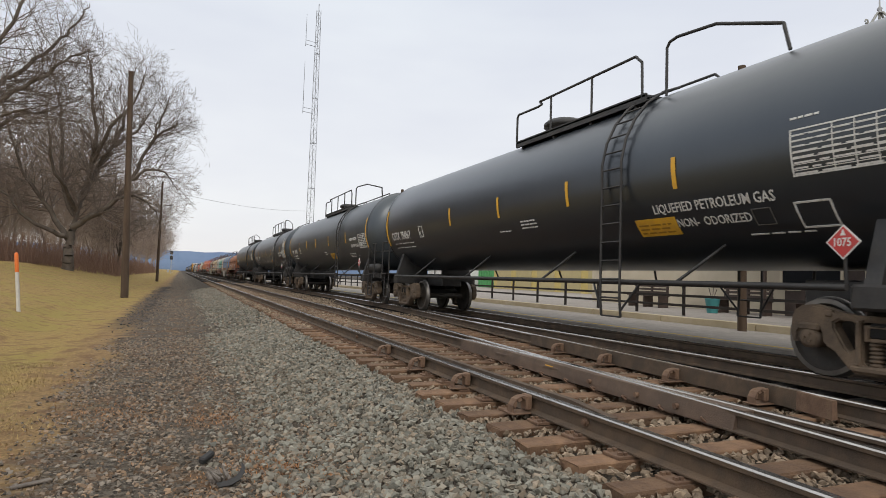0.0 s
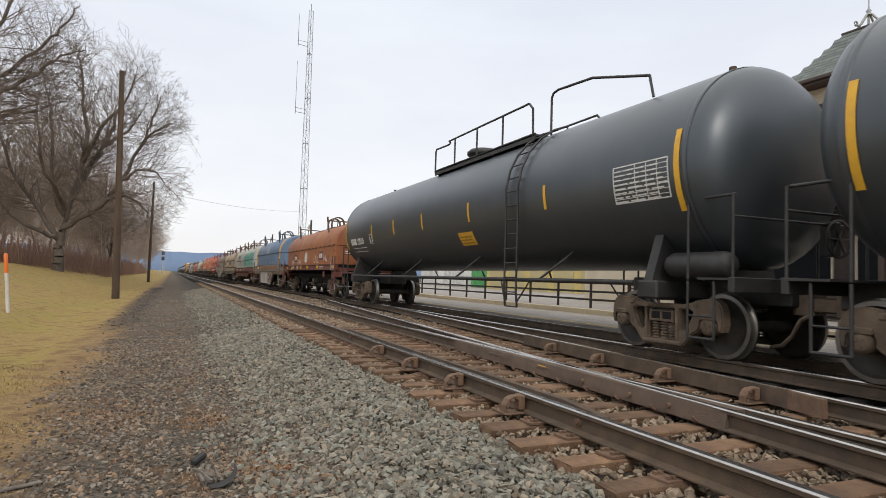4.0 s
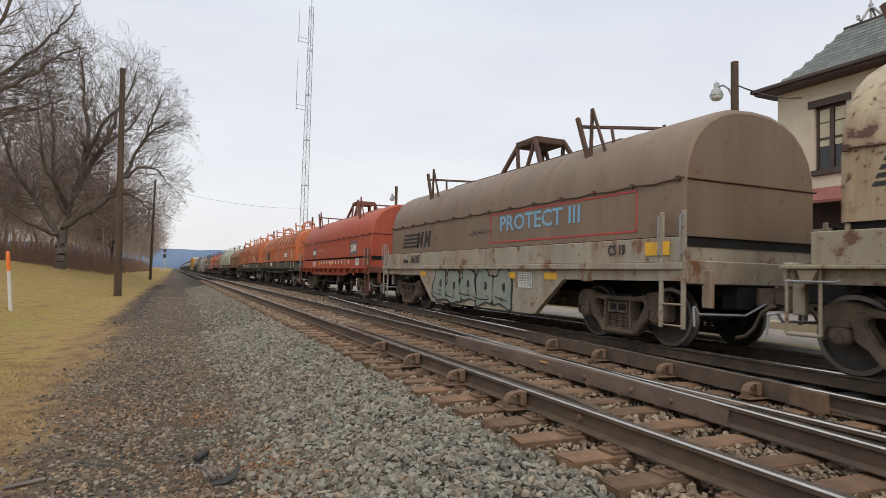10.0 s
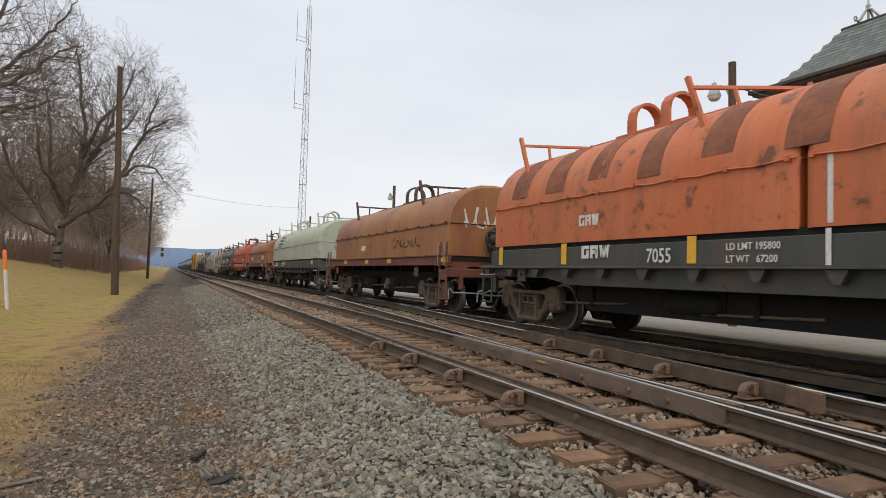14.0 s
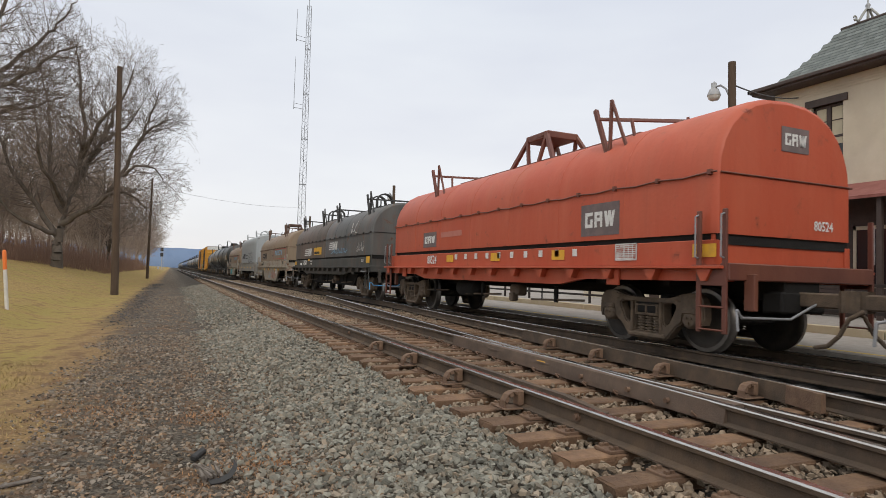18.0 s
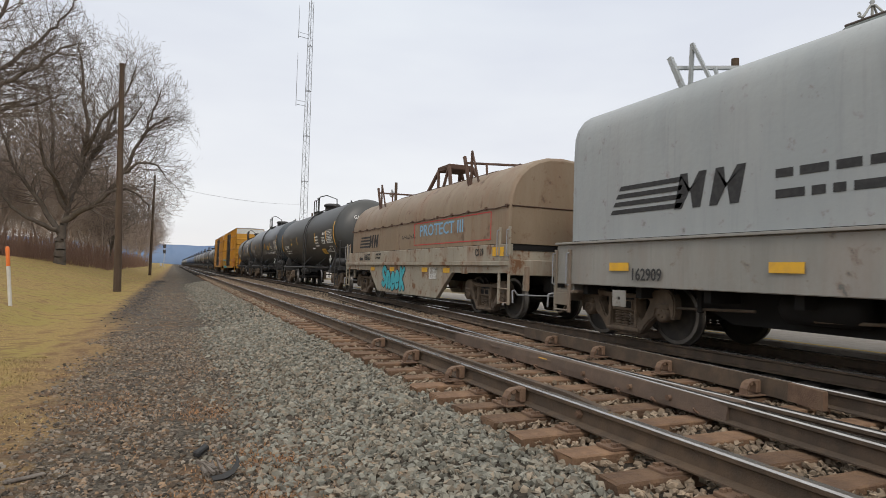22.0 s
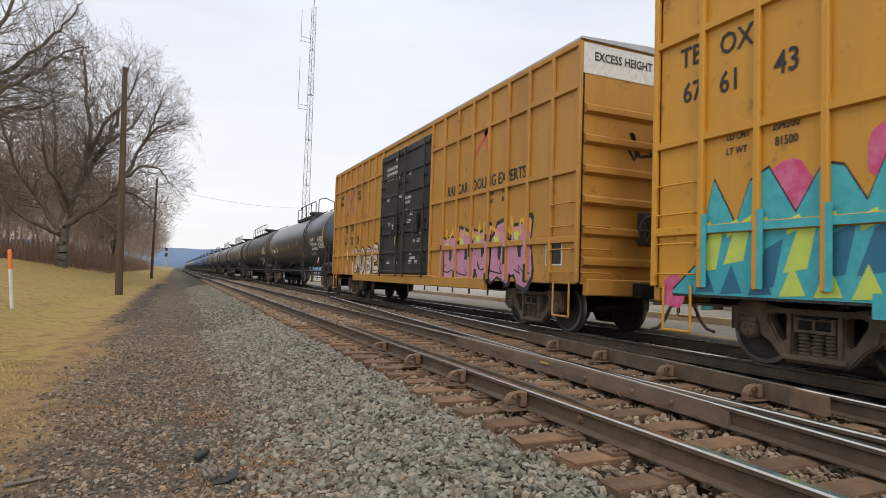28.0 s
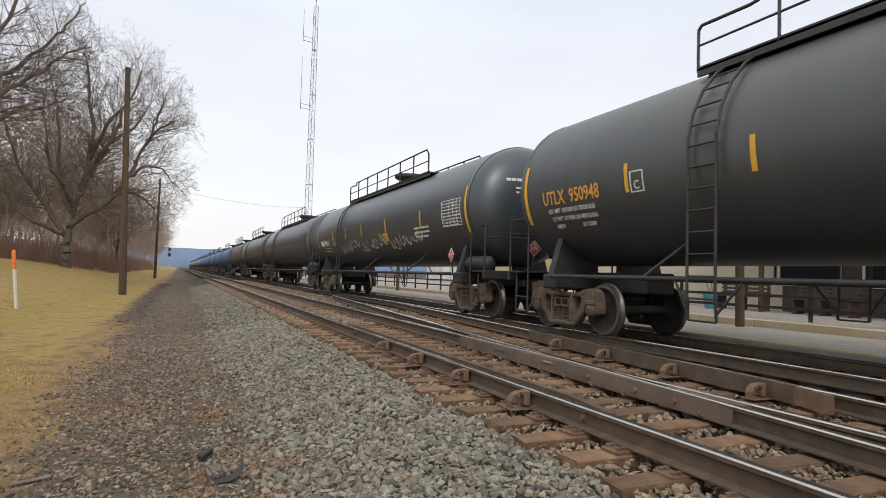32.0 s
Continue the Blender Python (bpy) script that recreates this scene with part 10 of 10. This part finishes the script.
def rib_paint(car, y0, y1, z0, z1, mats, seed):
    rnd = random.Random(seed)
    for y in ribs + [-r for r in ribs]:
        if y1 < y < y0:
            z = z0
            while z < z1:
                k = rnd.uniform(0.15, 0.4)
                stick(car, RIB, patch(-y - 0.043, -y + 0.043, z, min(z1, z + k), 0.004, 1), rnd.choice(mats), "spray_on_rib")
                z += k


for i, num, cx in ((0, ("67", "61", "43"), 4.81), (1, ("67", "22", "23"), 7.29)):
    cross_mark(B[i], cx if i == 0 else 7.1, 3.36, 1.2, 1.02)
    for (y_, z_, s_) in (((8.62, 3.57, num[0]), (7.99, 3.55, num[1]), (7.18, 3.56, num[2]), (8.67, 4.08, "TB"), (7.99, 4.06, "OX")) if i == 0 else ((7.13, 2.16, num[0]), (6.25, 2.18, num[1]), (5.39, 2.18, num[2]), (7.14, 2.67, "TB"), (6.32, 2.68, "OX"))):
        word(B[i], SIDE, s_, -y_, z_, 0.40, M["black_mark"], 0.85)
    ny, ay, nz = (5.67, 3.2, 3.66) if i == 0 else (8.07, 5.47, 3.90)
    for (y_, dz, s_) in ((ny, 0.24, "next"), (ny, -0.02, "load"), (ay, 0.22, "any"), (ay, -0.02, "road")):
        word(B[i], SIDE, s_, -y_, nz + dz, 0.30, M["black_mark"], 1.0, 0.2)
    word(B[i], SIDE, "LD LMT", -7.86 if i == 0 else 5.5, 2.89, 0.13, M["black_mark"], 0.8)
    word(B[i], SIDE, "204500", -7.20 if i == 0 else 6.2, 2.89, 0.15, M["black_mark"], 0.8)
    word(B[i], SIDE, "LT WT", -7.86 if i == 0 else 5.5, 2.70, 0.13, M["black_mark"], 0.8)
    word(B[i], SIDE, "81500", -7.16 if i == 0 else 6.2, 2.70, 0.15, M["black_mark"], 0.8)
    stick(B[i], SIDE, frame_lines(-4.4, -4.05, 2.8, 3.2, 0.02), M["black_mark"], "plate_mark")
    door = flat(-1.585)
    rnd = random.Random(40 + i)
    for j in range(18):
        y, z = rnd.uniform(-1.9, 1.9), rnd.choice((1.36, 1.98, 2.2, 2.6, 2.82, 3.22, 3.44, 4.06, 4.68))
        stick(B[i], door, print_bars(-y, z, rnd.uniform(0.16, 0.34), 0.12, 3, j), M["white_mark"], "small_print")
    for u_, h_, s_ in ((0.12, 3.34, "ABRIR CERRAR"), (0.12, 3.20, "OPEN CLOSE"), (0.75, 1.62, "SEAL"), (0.75, 1.48, "CANDADO")):
        word(B[i], door, s_, u_, h_, 0.12, M["white_mark"], 0.8)
    for y in (-1.35, 0.55):
        lk = part("lock_box", Build().box(-1.70, -1.60, y - 0.14, y + 0.14, 2.25, 2.85, 0.02), P["door_black"], B[i], "black door lock gear")
        part("lock_handle", Build().path([(-1.70, y, 2.55), (-1.74, y, 2.5), (-1.74, y, 1.95)], 0.022, 6), M["black_gear"], lk)
    stick(B[i], flat(-1.702), patch(-0.60, -0.48, 2.45, 2.6, 0.004, 1), M["white_mark"], "lock_label")
    word(B[i], door, "ASD", 0.2, 2.9, 0.2, M["white_mark"], 0.8)
    reflector(B[i], flat(-1.63), -0.5, 2.0, 0.12, 0.6)
    for j, s_ in enumerate(("CLOSE AND SECURE", "BOTH DOORS BEFORE", "MOVING CAR")):
        word(B[i], door, s_, -1.6, 4.45 - j * 0.17, 0.14, M["white_mark"], 0.8)
    word(B[i], end_face(-9.0 - 0.014), "EXCESS HEIGHT CAR", -1.25, 5.0, 0.22, M["black_mark"])
piece = [M["teal_paint"]]
rr = random.Random(12)
peaks = [(-8.75, 0.92), (-8.35, 1.25)]
while peaks[-1][0] < -2.9:
    k = len(peaks)
    peaks.append((peaks[-1][0] + rr.uniform(0.2, 0.42), rr.uniform(2.2, 2.5) if k % 3 else rr.uniform(1.75, 1.95)))
peaks += [(-2.5, 1.2), (-2.3, 0.92)]


def sheet(pts, grow, d):
    """A flat spray-painted shape with a jagged upper edge."""
    b = Build()
    for (a, p), (c, q) in zip(pts, pts[1:]):
        b.add([(a - grow * 0.3, 0.88 - grow, d), (c + grow * 0.3, 0.88 - grow, d), (c, q + grow, d), (a, p + grow, d)], [(0, 1, 2, 3)])
    return b


for u_, h_, r_ in ((-7.0, 2.1, 0.36), (-8.75, 0.9, 0.22), (-5.8, 2.45, 0.3), (-5.05, 2.1, 0.34), (-3.9, 2.25, 0.34), (-8.0, 2.05, 0.10)):
    stick(B[0], SIDE, blob(u_, h_, r_, r_ * 1.05, 310, 0.004, 0.1, 22, 0.4), M["pink_paint"], "spray_cloud", "pink spray bubble")
stick(B[0], SIDE, sheet(peaks, 0.035, 0.006), M["black_mark"], "spray_outline")
stick(B[0], SIDE, sheet(peaks, 0.0, 0.009), M["teal_paint"], "spray_letter", "teal spray-painted letters")
deep_teal = mat("deep_teal_spray", (0.02, 0.13, 0.22), (0.03, 0.17, 0.27), 0.6, 2, 0.6)
rr = random.Random(5)
for u_ in np.arange(-8.3, -2.6, 0.42):
    h0_ = rr.uniform(0.95, 1.3)
    stick(B[0], SIDE, Build().prism([(u_, h0_), (u_ + 0.30, h0_ + 0.05), (u_ + 0.42, h0_ + 0.62), (u_ + 0.18, h0_ + 0.5)], 0.009, 0.012, "xy"), deep_teal if rr.random() < 0.6 else M["lime_paint"], "spray_letter")
    stick(B[0], SIDE, Build().prism([(u_ - 0.05, 0.9), (u_ + 0.28, 0.92), (u_ + 0.12, 1.28)], 0.010, 0.014, "xy"), M["lime_paint"] if rr.random() < 0.6 else deep_teal, "spray_shine")
    stick(B[0], SIDE, Build().prism([(u_ + 0.05, 1.62), (u_ + 0.26, 1.72), (u_ + 0.2, 1.86), (u_ + 0.02, 1.78)], 0.010, 0.014, "xy"), M["lime_paint"], "spray_shine")
rib_paint(B[0], 8.4, 2.6, 0.98, 1.95, piece, 1)
stick(B[0], flat(-1.562), patch(-8.2, -2.75, 1.70, 1.80, 0.004, 1), M["teal_paint"], "spray_on_belt")
stick(B[0], flat(-1.585), patch(-6.0, 4.6 - 6.6, 0.72, 0.98, 0.004, 1, 3), M["teal_paint"], "spray_on_sill")
bubble_letters(B[0], SIDE, 5.4, 1.0, 3.2, 1.1, 4, M["cross_red"], M["pink_paint"], 75)
rib_paint(B[0], -5.3, -8.7, 0.98, 1.9, [M["cross_red"], M["pink_paint"]], 2)
fat_word(B[1], SIDE, "DOBE", ((-5.85, 0.72), (-4.92, 0.70), (-4.02, 0.66), (-3.18, 0.62)), 1.08, 0.86, 0.25, 0.055, M["white_paint"], M["black_mark"], 9)
for c, (u_, w_) in zip("DOBE", ((-5.85, 0.72), (-4.92, 0.70), (-4.02, 0.66), (-3.18, 0.62))):
    stick(B[1], SIDE, fat_letter(c, u_ + 0.02, 1.09, w_, 0.86, 0.035, 0.020), M["black_mark"], "spray_line")
rib_paint(B[1], 6.5, 2.3, 0.95, 1.9, [M["white_paint"], M["white_paint"], M["black_mark"]], 3)
bubble_letters(B[1], SIDE, 3.1, 0.92, 4.4, 1.25, 5, M["rose_paint"], M["black_mark"], 91, M["lime_paint"])
rib_paint(B[1], -3.0, -7.5, 0.95, 2.0, [M["rose_paint"], M["rose_paint"], M["black_mark"]], 4)
for j in range(6):
    stick(B[1], SIDE, scribble(3.3 + 0.7 * j, 1.9, 0.65, 0.45, 200 + j, 0.09, 2), M["yellow_mark"], "spray_tag", "yellow spray strokes")
word(B[1], SIDE, "RAILCAR POOLING EXPERTS", 3.26, 3.1, 0.36, M["black_mark"], 0.85)
for a_ in (0.0, 0.7):
    stick(B[1], SIDE, Build().prism([(4.7 + a_, 3.9), (4.85 + a_, 3.9), (5.6 - a_ * 0.2, 4.5), (5.4 - a_ * 0.2, 4.5)], 0.002, 0.007, "xy"), M["cross_red"], "emblem_stroke")
stick(B[1], SIDE, patch(8.0, 8.5, 1.3, 1.7, 0.006, 1), M["black_mark"], "data_plate", "black data plate")
stick(B[1], SIDE, frame_lines(7.98, 8.52, 1.28, 1.72, 0.03), M["white_mark"], "plate_frame", "white frame of the data plate")
reflector(B[1], SIDE, 6.95, 1.35, 0.5, 0.25)
stick(B[1], end_face(-9.0), scribble(-0.5, 3.2, 1.0, 0.9, 222, 0.08, 2), M["black_mark"], "spray_tag")


def motions():
    """The train rolls past at a steady speed; its wheels turn while it is near."""
    for car, s, wheels in CARS:
        walk(car, [(t, pose(LINE, s - SPEED * t, 0)) for t in (0.0, 16.0, 32.0)])
        near, gone = (s - 46.0) / SPEED, (s + 6.0) / SPEED
        near, gone = max(0.0, near), min(32.0, gone)
        if gone <= near + 0.1:
            continue
        step = 1 / 30
        n = int((gone - near) / step)
        for ob, y in wheels:
            rows = [(0.0, pose(0, y, WHEEL))] if near > step else []
            for i in range(n + 1):
                rows.append((near + i * step, pose(0, y, WHEEL, math.degrees(SPEED / WHEEL) * i * step)))
            if gone < 32.0 - step:
                rows.append((32.0, rows[-1][1]))
            walk(ob, rows)


motions()
